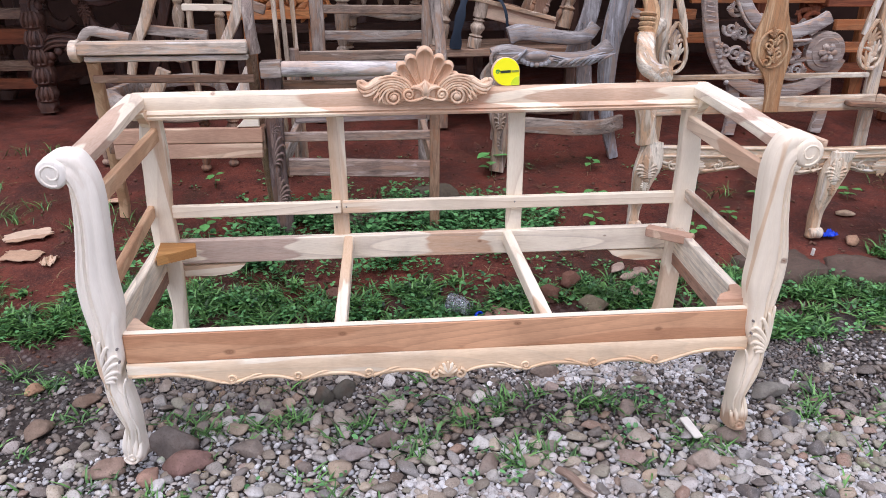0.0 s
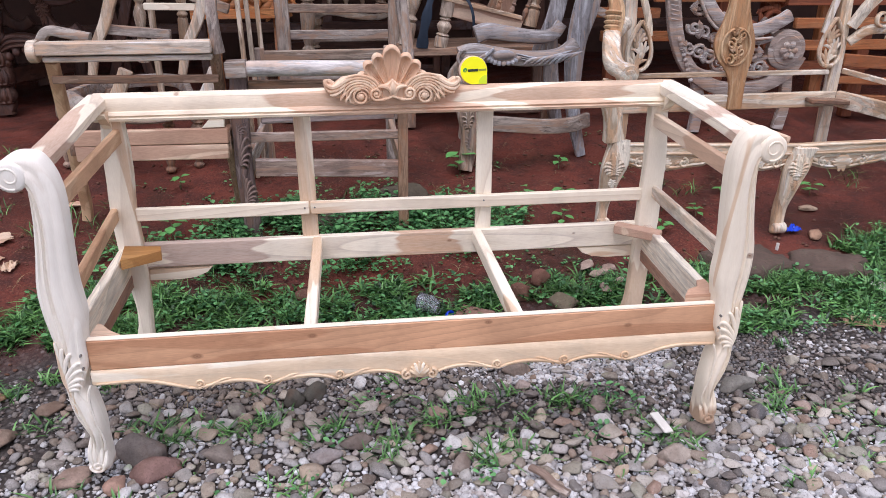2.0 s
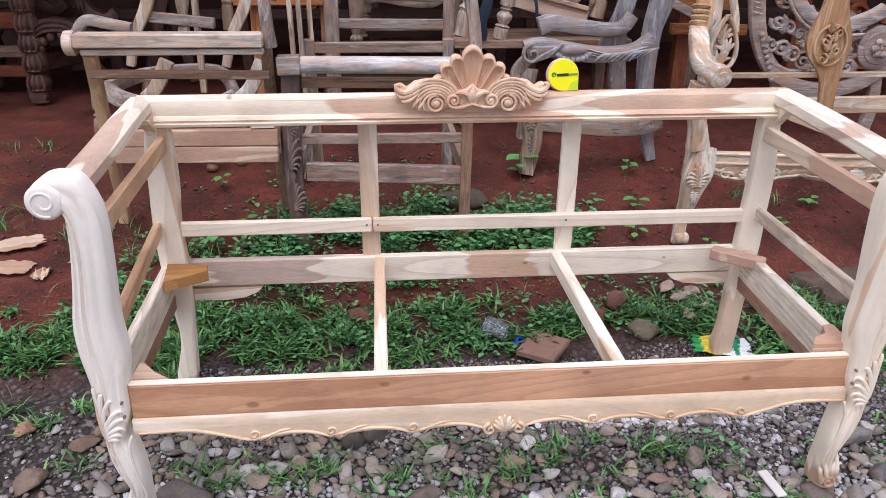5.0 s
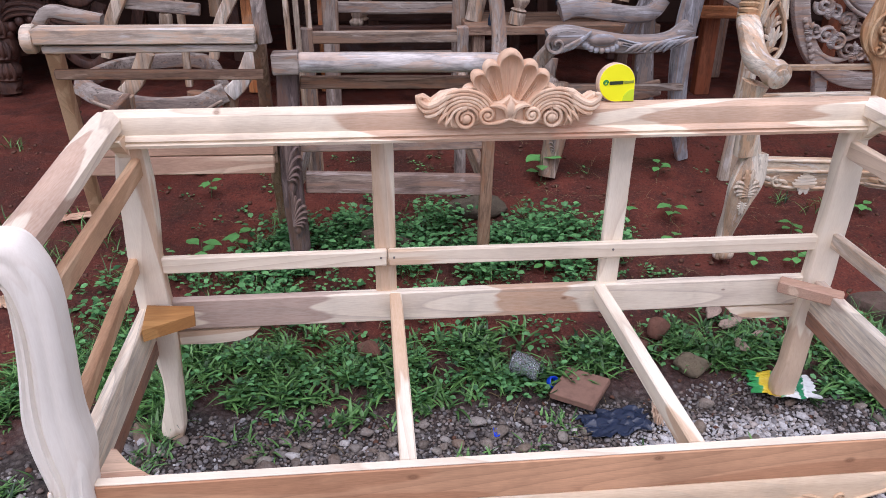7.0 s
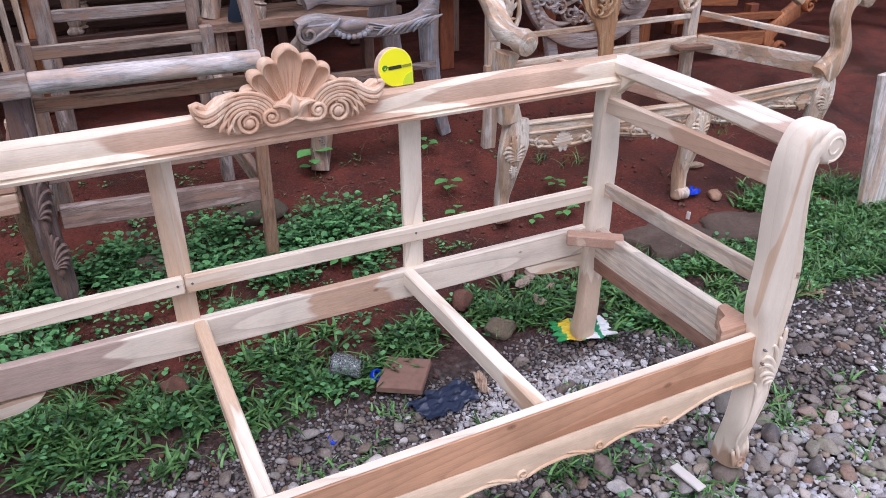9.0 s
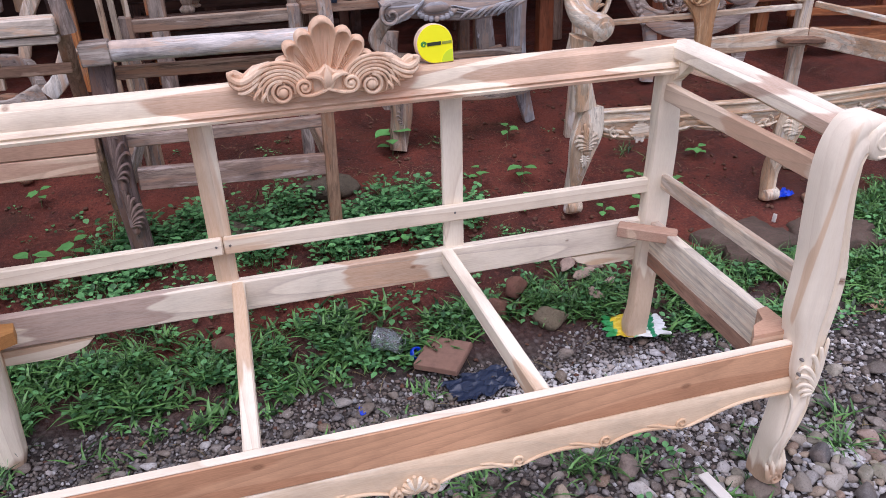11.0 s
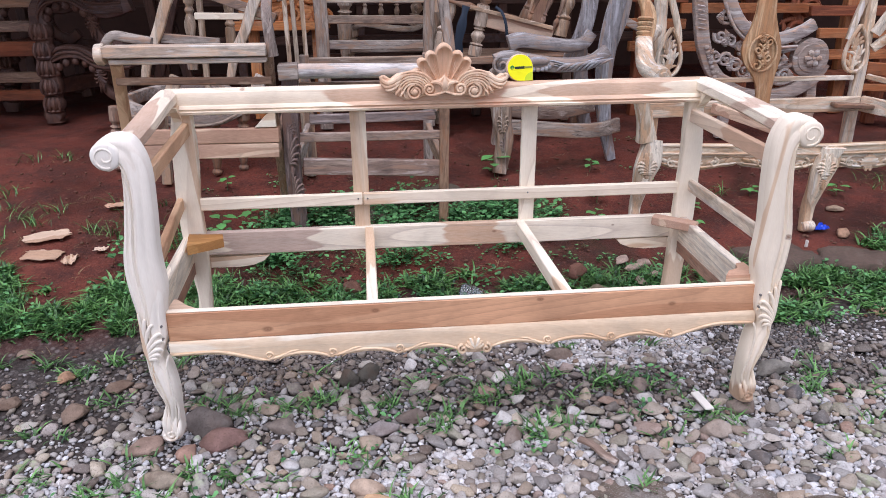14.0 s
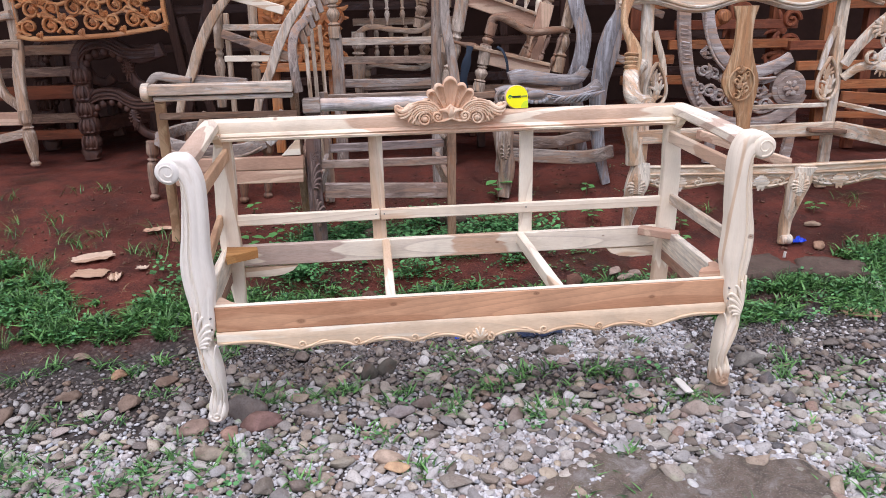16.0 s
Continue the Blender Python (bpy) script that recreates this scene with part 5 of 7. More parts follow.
# right wing with carved leaves
d.bar("wing", gold["z"], [(2.50, 2.0, .98), (2.56, 1.97, 1.10), (2.66, 1.94, 1.22), (2.80, 1.9, 1.34), (2.95, 1.86, 1.5)], lambda s: .05 + .03 * s, .05, (0, -1, 0), 4)
d.bar("wing_arm", gold["x"], [(2.50, 2.0, .90), (2.58, 1.97, .965), (2.70, 1.92, .97), (2.84, 1.86, .92), (3.0, 1.82, .80)], lambda s: .04 + .03 * s, .05, (0, -1, 0), 4)
for k, (x, z, r, a) in enumerate(((2.62, 1.03, .05, 0), (2.72, 1.12, .06, 90), (2.84, 1.22, .065, 40), (2.70, .99, .045, 200), (2.80, 1.04, .05, 300), (2.66, 1.18, .04, 150))):
    d.curl("wing_scroll", gold["z"], x, 1.93, z, r, a, 1.35 if k % 2 else -1.35, .022, .035)
    d.fan("leaf_carving", gold["z"], x + .02, 1.92, z, .10, 6, a - 40, a + 40, 1 if k % 2 else -1)

# silvered carved bench end with a pierced scroll panel
d = Build("carved_bench_end", "silver-grey bench end with pierced carving and a rosette", "bench", 2.1, 2.52)
d.bar("upright", lilac_grey, [(1.70, 2.52, 1.5), (1.70, 2.52, 1.28), (1.725, 2.52, 1.05), (1.775, 2.52, .84), (1.87, 2.52, .68), (2.02, 2.52, .58), (2.2, 2.52, .55), (2.38, 2.52, .585), (2.50, 2.52, .66), (2.555, 2.52, .75)], .085, .05, (0, -1, 0), 6, label="broad sweeping band with a beaded edge")
d.bar("foot", lilac_grey, [(1.93, 2.54, .62), (1.96, 2.54, .45), (1.95, 2.54, ground_z(2.54))], .07, .05, (0, 1, 0), 5)
for k in range(9):
    part("bead", d.geo().ball((1.775 + .012 * k, 2.49, .86 - .03 * k), .016, .012, .016, 5), lilac_grey, d.ob)
for k in range(10):
    d.beam("chip_carving", lilac_grey, (1.672 + .004 * k, 2.488, 1.21 - .026 * k), (1.722 + .004 * k, 2.488, 1.20 - .026 * k), .006, .008)
d.bar("inner_sweep", lilac_grey, [(1.86, 2.5, 1.5), (1.85, 2.5, 1.3), (1.89, 2.5, 1.13), (1.97, 2.5, 1.0), (2.08, 2.5, .925), (2.22, 2.5, .90), (2.36, 2.5, .94), (2.44, 2.5, .985)], .075, .06, (0, -1, 0), 3.5, label="sweeping moulded arm")
part("inner_bead", d.geo().sweep(smooth([(1.82, 2.475, 1.3), (1.85, 2.475, 1.12), (1.94, 2.475, .96), (2.06, 2.475, .88), (2.22, 2.475, .855), (2.34, 2.475, .86)], 8), .018, .02, (0, -1, 0), 8), lilac_grey, d.ob)
ros = part("rosette", d.geo().lathe((2.45, 2.545, .785), (2.45, 2.475, .785), [(0, .10), (.2, .118), (.8, .118), (.86, .112), (.9, .09), (1, .085)], 28), lilac_grey, d.ob, "round carved rosette")
for a in range(6):
    part("petal", d.geo().ridge(smooth([(2.45, 2.468, .785), (2.45 + .035 * math.cos(a * 1.047), 2.462, .785 + .035 * math.sin(a * 1.047)), (2.45 + .055 * math.cos(a * 1.047), 2.468, .785 + .055 * math.sin(a * 1.047))], 4), .038, .014, .5), lilac_grey, ros)
part("rosette_eye", d.geo().ball((2.45, 2.462, .785), .014, .014, .014, 6), lilac_grey, ros)
for k in range(27):
    u, row = (k % 9) / 8, k // 9
    x = 1.84 + .52 * u + .018 * row
    top, low = .93 + .16 * (1 - u) ** 2 - .05 * u, .625 + .13 * (1 - u) ** 2.5
    z = low + (top - low) * (.16 + .34 * row) + .012 * math.sin(9 * u)
    if (x - 2.45) ** 2 + (z - .785) ** 2 < .15 ** 2:
        continue
    turn = 1 if k % 2 else -1
    d.curl("pierced_scroll", lilac_grey, x, 2.505, z, .042, 57 * k, turn * 1.4, .022, .04)
    d.leaf("leaf_carving", lilac_grey, x + .03 * turn, 2.496, z - .03, .03, .065, (turn,), None, .012)
for z in (.66, .76, .86):
    d.bar("vine", lilac_grey, [(1.84, 2.51, z + .06), (1.98, 2.51, z), (2.12, 2.51, z + .03), (2.26, 2.51, z - .03), (2.36, 2.51, z - .01)], .026, .035, (0, -1, 0), 3)
d.bar("foot", lilac_grey, [(2.5, 2.54, .66), (2.52, 2.54, .45), (2.5, 2.54, ground_z(2.54))], .07, .05, (0, 1, 0), 5)

# dark carved bench, deep in the shed
d = Build("carved_bench", "dark brown bench with heavy carved arms and plain rails", "bench", -2.6, 3.6)
for y, dx in ((3.5, 0.0), (3.95, -.45)):
    for dz, k in ((0, 1.0), (-.36, .82)):
        d.bar("arm", dark_teak["x"], [(-2.40 + dx, y, .93 + dz), (-2.40 + dx, y, 1.05 + dz), (-2.32 + dx, y, 1.135 + dz), (-2.18 + dx, y, 1.14 + dz), (-2.05 + dx, y, 1.07 + dz), (-1.95 + dx, y, 1.045 + dz), (-1.8 + dx, y, 1.09 + dz)], .105 * k, .10, (0, -1, 0), 4, label="arched carved arm")
        d.bar("inner_scroll", dark_teak["z"], [(-2.04 + dx, y, 1.04 + dz), (-2.06 + dx, y, .95 + dz), (-2.02 + dx, y, .86 + dz), (-1.93 + dx, y, .82 + dz), (-1.86 + dx, y, .86 + dz)], .07 * k, .07, (0, -1, 0), 4)
    for dz, k in ((0, 1.0), (-.36, .82)):
        for off in (-.028, .0, .028):
            part("arm_reed", d.geo().sweep(smooth([(-2.395 + dx, y - .05, .95 + dz), (-2.385 + dx, y - .052, 1.05 + dz + off * .5), (-2.315 + dx, y - .055, 1.13 + dz + off), (-2.18 + dx, y - .055, 1.14 + dz + off), (-2.05 + dx, y - .055, 1.07 + dz + off), (-1.85 + dx, y - .052, 1.07 + dz + off)], 6), .018, .022, (0, -1, 0), 8), dark_teak["x"], d.ob)
        d.leaf("leaf_carving", dark_teak["x"], -2.055 + dx, y - .04, 1.05 + dz, .045, -.17, (-1, 1), None, .014)
        for k in range(6):
            a = radians(175 - 30 * k)
            part("arch_lobe", d.geo().ball((-2.215 + dx + .125 * math.cos(a), y - .035, 1.0 + dz + .085 * math.sin(a)), .026, .03, .03, 6), dark_teak["x"], d.ob)
    leg = d.bar("front_leg", dark_teak["z"], [(-2.40 + dx, y, 1.0), (-2.385 + dx, y - .02, .85), (-2.40 + dx, y, .72), (-2.38 + dx, y - .02, .6), (-2.40 + dx, y, .48), (-2.41 + dx, y - .02, .36), (-2.41 + dx, y - .02, .315)], lambda s: .12 + .018 * math.sin(s * 25), .10, (0, 1, 0), 3, label="bulging carved leg")
    for z in (.95, .83, .71, .59, .47):
        g = d.geo()
        g.ball((-2.395 + dx, y - .03, z - .03), .078, .06, .062, 8)
        g.ball((-2.395 + dx, y - .035, z - .075), .066, .055, .022, 6)
        for off in (-.045, -.015, .015, .045):
            g.ridge(smooth([(-2.395 + dx + off * .8, y - .075, z + .02), (-2.395 + dx + off * 1.1, y - .092 + abs(off) * .3, z - .03), (-2.395 + dx + off, y - .08, z - .075)], 4), .024, .012, .4)
        part("leaf_scale", g, dark_teak["z"], leg)
    d.bar("back_leg", dark_teak["z"], [(-2.0 + dx, y + .55, .72), (-2.06 + dx, y + .5, .55), (-2.04 + dx, y + .5, .32)], .10, .09, (0, 1, 0), 3)
for z, tone in ((1.09, aged_brown), (.93, aged_brown), (.78, redwood), (.585, aged_brown), (.46, redwood)):
    d.beam("rail", tone["x"], (-3.6, 3.75, z), (-2.42, 3.7, z + .005), .05, .07 if z != .78 else .10)
d.beam("side_rail", dark_teak["y"], (-2.38, 3.55, .55), (-2.02, 4.1, .55), .05, .10)

# orange carved panel leaning on the bench
d = Build("carved_screen", "orange-brown pierced carved screen of scrolling leaves", "screen", -2.18, 3.25, 1.19)
d.bar("lower_rim", screen_wood, [(-2.68, 3.25, 1.215), (-2.55, 3.25, 1.195), (-2.3, 3.25, 1.198), (-2.05, 3.25, 1.21), (-1.85, 3.25, 1.235), (-1.69, 3.25, 1.262)], .035, .06, (0, -1, 0), 4, label="curved lower rim")
d.bar("side_rim", screen_wood, [(-1.69, 3.25, 1.262), (-1.70, 3.25, 1.4), (-1.68, 3.25, 1.6)], .03, .05, (0, 1, 0), 4)
d.bar("side_rim", screen_wood, [(-2.67, 3.25, 1.215), (-2.68, 3.25, 1.4), (-2.66, 3.25, 1.6)], .03, .05, (0, 1, 0), 4)
for i in range(7):
    for j in range(3):
        s = 1 if (i + j) % 2 else -1
        x, z = -2.59 + .138 * i + .03 * (j % 2), 1.272 + .108 * j + .007 * i
        if x > -1.74:
            continue
        d.curl("pierced_scroll", screen_wood, x, 3.24, z, .058, 90 + 180 * (s < 0), s * 1.35, .026, .045, tail=[(x + s * .10, 3.245, z - .05), (x + s * .07, 3.243, z + .02 * s)])
        d.leaf("leaf_carving", screen_wood, x + .006 * s, 3.236, z - .022, .030, .052, (-1, 1), None, .014)
        d.leaf("leaf_carving", screen_wood, x + .066, 3.238, z + .03 * s, .034, .06 * s, (s,), None, .014)
for k, z in enumerate((1.325, 1.435, 1.54)):
    d.bar("vine", screen_wood, [(-2.66, 3.25, z - .03), (-2.53, 3.25, z + .03), (-2.39, 3.25, z - .02), (-2.25, 3.25, z + .035), (-2.11, 3.25, z - .015), (-1.97, 3.25, z + .04), (-1.83, 3.25, z - .005), (-1.71, 3.25, z + .04)], .028, .045, (0, -1, 0), 3)

# pale chair at the edge of the yard
d = Build("dining_chair", "pale unfinished wooden chair with curved arms", "chair", -2.85, 3.3)
d.turned("front_leg", aged_pale["z"], (-2.73, 3.25, ground_z(3.25)), (-2.74, 3.25, .72), .045)
d.bar("arm_post", aged_pale["z"], [(-2.74, 3.25, .7), (-2.73, 3.25, .95), (-2.70, 3.25, 1.15), (-2.70, 3.25, 1.5)], .075, .05, (0, 1, 0), 5)
d.bar("arm", aged_pale["x"], [(-3.3, 3.4, 1.12), (-3.0, 3.32, 1.12), (-2.80, 3.25, 1.165), (-2.68, 3.24, 1.16)], .06, .06, (0, 0, 1), 4)
d.bar("arm", aged_pale["x"], [(-3.3, 3.4, 1.32), (-2.9, 3.28, 1.33), (-2.68, 3.22, 1.36)], .08, .06, (0, 0, 1), 4)
d.beam("seat_rail", pinkish["x"], (-3.4, 3.3, .66), (-2.74, 3.25, .66), .04, .09)
d.bar("support", aged_pale["z"], [(-2.78, 3.3, .73), (-2.88, 3.3, .85), (-2.9, 3.3, 1.1)], .06, .05, (0, 1, 0), 4)
d.beam("stretcher", aged_pale["x"], (-3.4, 3.35, .42), (-2.75, 3.26, .56), .03, .06)
d.turned("far_leg", aged_pale["z"], (-3.4, 3.45, .32), (-3.4, 3.45, 1.3), .04)

# pale reclining chair with curved sides and turned legs
d = Build("armchair", "pale weathered armchair frame with curved sides and turned legs", "armchair", -1.3, 2.35)
for x, y, tone in ((0.0, 2.32, aged_pale), (.46, 2.28, bleached)):
    d.bar("curved_side", tone["z"], [(-1.02 + x, y, 1.55), (-1.135 + x, y, 1.42), (-1.23 + x, y, 1.30), (-1.312 + x, y, 1.15), (-1.365 + x, y, 1.02), (-1.43 + x, y, .90), (-1.47 + x, y, .76)], lambda s: .042 + .016 * math.sin(math.pi * s), .04, (0, -1, 0), 5, label="long curved side")
    d.bar("lower_curve", tone["z"], [(-1.30 + x, y, .78), (-1.36 + x, y, .66), (-1.42 + x, y, .60)], .07, .05, (0, -1, 0), 5)
d.beam("cross_bar", aged_pale["x"], (-1.16, 2.34, 1.272), (-.79, 2.30, 1.266), .025, .035)
d.beam("cross_bar", aged["x"], (-1.17, 2.33, 1.24), (-.74, 2.29, 1.08), .025, .05, label="slanting grey bar")
d.beam("cross_bar", raw["x"], (-1.17, 2.34, 1.095), (-.75, 2.30, 1.09), .025, .035)
d.beam("cross_bar", raw["x"], (-1.10, 2.36, 1.45), (-.80, 2.32, 1.36), .025, .05)
d.beam("cross_bar", aged["x"], (-1.36, 2.34, .985), (-1.05, 2.32, .955), .03, .05)
d.beam("upright", aged_pale["z"], (-1.16, 2.42, .6), (-1.15, 2.42, 1.35), .03, .035, (0, 1, 0))
d.turned("turned_post", aged_pale["z"], (-1.235, 2.45, .8), (-1.20, 2.45, 1.4), .036, "post")
d.turned("turned_post", aged_pale["z"], (-1.02, 2.5, .9), (-1.0, 2.5, 1.5), .034, "post")
d.bar("seat_ring", aged["x"], [(-1.62, 2.34, .64), (-1.5, 2.26, .60), (-1.3, 2.22, .565), (-1.1, 2.22, .57), (-.98, 2.27, .61)], .085, .04, (0, -1, 0), 6, label="bowed seat front")
part("seat_moulding", d.geo().sweep(smooth([(-1.6, 2.31, .61), (-1.5, 2.235, .572), (-1.3, 2.195, .538), (-1.1, 2.195, .542), (-.99, 2.24, .58)], 6), .016, .018, (0, -1, 0), 8), aged["x"], d.ob)
d.bar("seat_back", aged["x"], [(-1.62, 2.36, .64), (-1.5, 2.7, .64), (-1.15, 2.75, .64), (-.98, 2.29, .61)], .07, .04, (0, -1, 0), 6)
for x, y in ((-1.66, 2.36), (-1.10, 2.25), (-.96, 2.3), (-1.5, 2.68)):
    d.turned("leg", aged_brown["z"], (x - .03, y, ground_z(y) - .005), (x, y, .62), .036)
for k, x in enumerate((-.655, -.62, -.575)):
    d.beam("tall_lath", aged_pale["z"], (x, 2.1 + .05 * k, .24 + .05 * k * .16), (x - .02, 2.1 + .05 * k, 1.28), .022, .03, (0, 1, 0))

# ladder-backed chair with two spindle chairs stacked behind it
d = Build("ladder_chair", "grey weathered ladder frame of a chair standing upright", "chair", -.2, 2.95)
d.bar("post", aged["z"], [(-.535, 3.0, ground_z(3.0)), (-.53, 3.0, .9), (-.535, 3.0, 1.15), (-.54, 3.0, 1.16)], .085, .05, (0, 1, 0), 6)
d.turned("turned_post", aged_pale["z"], (-.54, 3.0, 1.16), (-.545, 3.0, 1.55), .05, "post")
d.bar("post", aged["z"], [(.145, 3.0, ground_z(3.0)), (.14, 3.0, .85), (.15, 3.0, 1.15), (.16, 3.0, 1.55)], .07, .05, (0, 1, 0), 6)
d.turned("turned_post", aged_pale["z"], (.21, 2.95, 1.05), (.22, 2.95, 1.55), .045, "post")
d.beam("rung", aged_pale["x"], (-.5, 3.0, 1.135), (.12, 3.0, 1.128), .03, .05)
d.beam("rung", aged["x"], (-.5, 3.0, 1.01), (.12, 3.0, 1.0), .03, .05)
d.beam("rung", aged["x"], (-.5, 3.0, .855), (.12, 3.0, .848), .03, .055)
d.beam("rung", aged["x"], (-.5, 3.0, .6), (.12, 3.0, .6), .03, .05)

for (dx, dy, dz), n in (((0, .1, .23), 3), ((.03, .3, -.05), 2)):
    d = Build("spindle_chair", "pale spindle-backed chair with a shaped seat, stacked on others", "chair", -.1 + dx, 3.3 + dy, 0.70, "stacked spindle chairs")
    y = 3.2 + dy
    d.bar("seat_edge", aged_pale["x"], [(-.40 + dx, y, .93 + dz), (-.3 + dx, y - .03, .985 + dz), (-.12 + dx, y - .04, .96 + dz), (.05 + dx, y - .02, .95 + dz), (.16 + dx, y, 1.0 + dz), (.30 + dx, y + .05, 1.01 + dz)], .04, .05, (0, -1, 0), 4, label="curved seat edge")
    for k in range(n + 1):
        d.turned("spindle", aged_pale["z"], (-.28 + .11 * k + dx, y + .02, .99 + dz), (-.28 + .11 * k + dx, y + .02, 1.28 + dz), .024, "spindle")
    d.turned("arm_post", aged_pale["z"], (.05 + dx, y, .97 + dz), (.12 + dx, y, 1.27 + dz), .05, "post")
    d.beam("top_rail", aged_pale["x"], (-.45 + dx, y + .02, 1.29 + dz), (.3 + dx, y + .02, 1.29 + dz), .05, .05)
    d.turned("leg", aged_pale["z"], (-.40 + dx, y + .02, .70), (-.38 + dx, y, .95 + dz), .05)
    d.turned("leg", aged_pale["z"], (.20 + dx, y + .02, .70), (.20 + dx, y, 1.0 + dz), .05)
    d.beam("stretcher", aged["x"], (-.42 + dx, y + .03, .78), (.25 + dx, y + .03, .78), .03, .035)
d = Build("wooden_crate_frame", "dark low frame under the stacked chairs", "frame", 0, 3.5)
for z in (.5, .68):
    d.beam("rail", dark_teak["x"], (-.7, 3.3, z), (.5, 3.3, z), .05, .05)
    d.beam("rail", dark_teak["x"], (-.7, 3.75, z), (.5, 3.75, z), .05, .05)
for x in (-.7, .5):
    for y in (3.3, 3.75):
        d.beam("post", dark_teak["z"], (x, y, .32), (x, y, .705), .06, .06, (0, 1, 0))

# turned armchairs thrown on one another at a slant
d = Build("spindle_armchair", "honey-coloured turned armchair lying tilted on a heap", "armchair", .65, 2.85, .8, "tilted turned armchairs")
d.turned("front_leg", aged_pale["z"], (.405, 2.78, .80), (.462, 2.78, 1.1), .05, "post", label="turned front leg")
d.turned("arm_post", aged_brown["z"], (.45, 2.78, 1.06), (.505, 2.78, 1.24), .045, "post")
d.bar("arm", aged_brown["x"], [(.49, 2.78, 1.19), (.50, 2.78, 1.26), (.56, 2.78, 1.275), (.66, 2.8, 1.225), (.78, 2.82, 1.17), (.92, 2.84, 1.18), (1.03, 2.86, 1.18)], .05, .05, (0, -1, 0), 2.5, label="bent arm")
d.beam("seat_rail", pinkish["x"], (.42, 2.79, 1.03), (.90, 2.83, .895), .04, .085)
d.beam("seat_edge", aged_pale["x"], (.38, 2.76, 1.09), (.90, 2.82, .955), .06, .025)
d.turned("stretcher", aged_brown["x"], (.23, 2.84, 1.13), (.82, 2.9, .965), .03, "spindle")
for k in range(3):
    x = .74 + .085 * k
    d.turned("spindle", aged_brown["z"], (x, 2.84, .965 - .022 * k), (x + .085, 2.84, 1.17), .022, "spindle")
d.turned("back_post", aged_pale["z"], (.965, 2.86, .90), (1.07, 2.88, 1.40), .052, "post")
d.beam("splat", pinkish["z"], (.79, 2.9, .93), (.90, 2.92, 1.35), .10, .022, (0, 1, 0))
d = Build("spindle_armchair", "pale turned armchair leaning upside down behind another", "armchair", .6, 3.0, .8, "tilted turned armchairs")
d.turned("leg", aged_pale["z"], (.205, 2.9, .80), (.335, 2.9, 1.46), .056, "post")
d.beam("seat_rail", pinkish["x"], (.34, 2.92, 1.40), (.92, 2.98, 1.20), .04, .09)
d.beam("seat_edge", aged_pale["x"], (.34, 2.9, 1.455), (.93, 2.96, 1.25), .06, .022)
for k in range(4):
    d.turned("spindle", raw["z"], (.60 + .075 * k, 2.95, 1.35 - .027 * k), (.66 + .085 * k, 2.95, 1.62), .024, "spindle")
d.turned("back_post", aged_brown["z"], (.76, 3.0, .95), (.92, 3.0, 1.45), .05, "post")
d.turned("back_post", aged_pale["z"], (.84, 2.97, 1.18), (1.0, 2.97, 1.55), .055, "post")
d.bar("curved_leg", aged_pale["z"], [(.70, 3.02, .80), (.76, 3.02, 1.0), (.86, 3.02, 1.2), (.93, 3.02, 1.5)], .06, .04, (0, 1, 0), 5)
d = Build("wooden_bench", "plain dark bench under the tilted chairs", "bench", .65, 3.0)
d.beam("seat", aged_brown["x"], (.15, 2.95, .775), (1.15, 2.95, .775), .42, .045)
for x in (.22, 1.08):
    for y in (2.8, 3.1):
        d.beam("leg", aged_brown["z"], (x, y, .31), (x, y, .76), .06, .06, (0, 1, 0))
strip_ = Build("tarpaulin_strip", "crumpled blue-black strip of tarpaulin on a chair", "tarpaulin", .31, 2.74, .80)
part("strip", strip_.geo().sweep(smooth([(.29, 2.74, .80), (.30, 2.72, .90), (.325, 2.71, 1.02), (.345, 2.72, 1.1)], 6), lambda s: .07 - .03 * s + .01 * math.sin(14 * s), .012, (0, -1, 0), 10), cloth_mat, strip_.ob)
strip_ = Build("blue_ribbon", "blue plastic ribbon tied round a chair rail", "ribbon", .56, 2.74, .90)
part("ribbon", strip_.geo().sweep(smooth([(.60, 2.73, .90), (.59, 2.72, .99), (.565, 2.73, 1.06), (.53, 2.75, 1.09)], 6), .018, .006, (0, -1, 0), 8), cloth_mat, strip_.ob)

# red-brown frames in the depth of the shed, to the right and middle
d = Build("cabinet_frame", "red-brown unfinished furniture frames stacked in the shed", "frame", 2.2, 3.4)
for x, y, top, tone in ((1.62, 3.2, 1.6, redwood), (1.86, 3.6, 1.7, aged_brown), (2.42, 3.3, 1.6, redwood), (2.72, 3.25, 1.7, redwood), (3.05, 3.1, 1.6, orange_in_shade), (3.5, 3.3, 1.7, redwood)):
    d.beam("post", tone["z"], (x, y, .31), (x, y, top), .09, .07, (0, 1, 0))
for x0, x1, y, z, tone in ((1.9, 2.85, 3.15, 1.175, redwood), (1.85, 2.85, 3.12, 1.04, orange_in_shade), (1.6, 2.4, 3.4, 1.32, orange_in_shade), (1.45, 1.9, 3.1, 1.12, redwood), (1.45, 1.9, 3.1, .95, orange_in_shade), (1.5, 2.0, 3.1, .80, orange_in_shade),
                           (2.7, 3.7, 3.0, 1.02, redwood), (2.75, 3.7, 2.95, .88, orange_in_shade), (2.75, 3.7, 2.95, .74, orange_in_shade), (1.6, 2.8, 3.5, 1.45, redwood), (2.7, 3.7, 3.2, 1.3, orange_in_shade), (2.6, 3.4, 3.0, .6, redwood)):
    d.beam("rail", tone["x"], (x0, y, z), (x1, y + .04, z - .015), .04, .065)
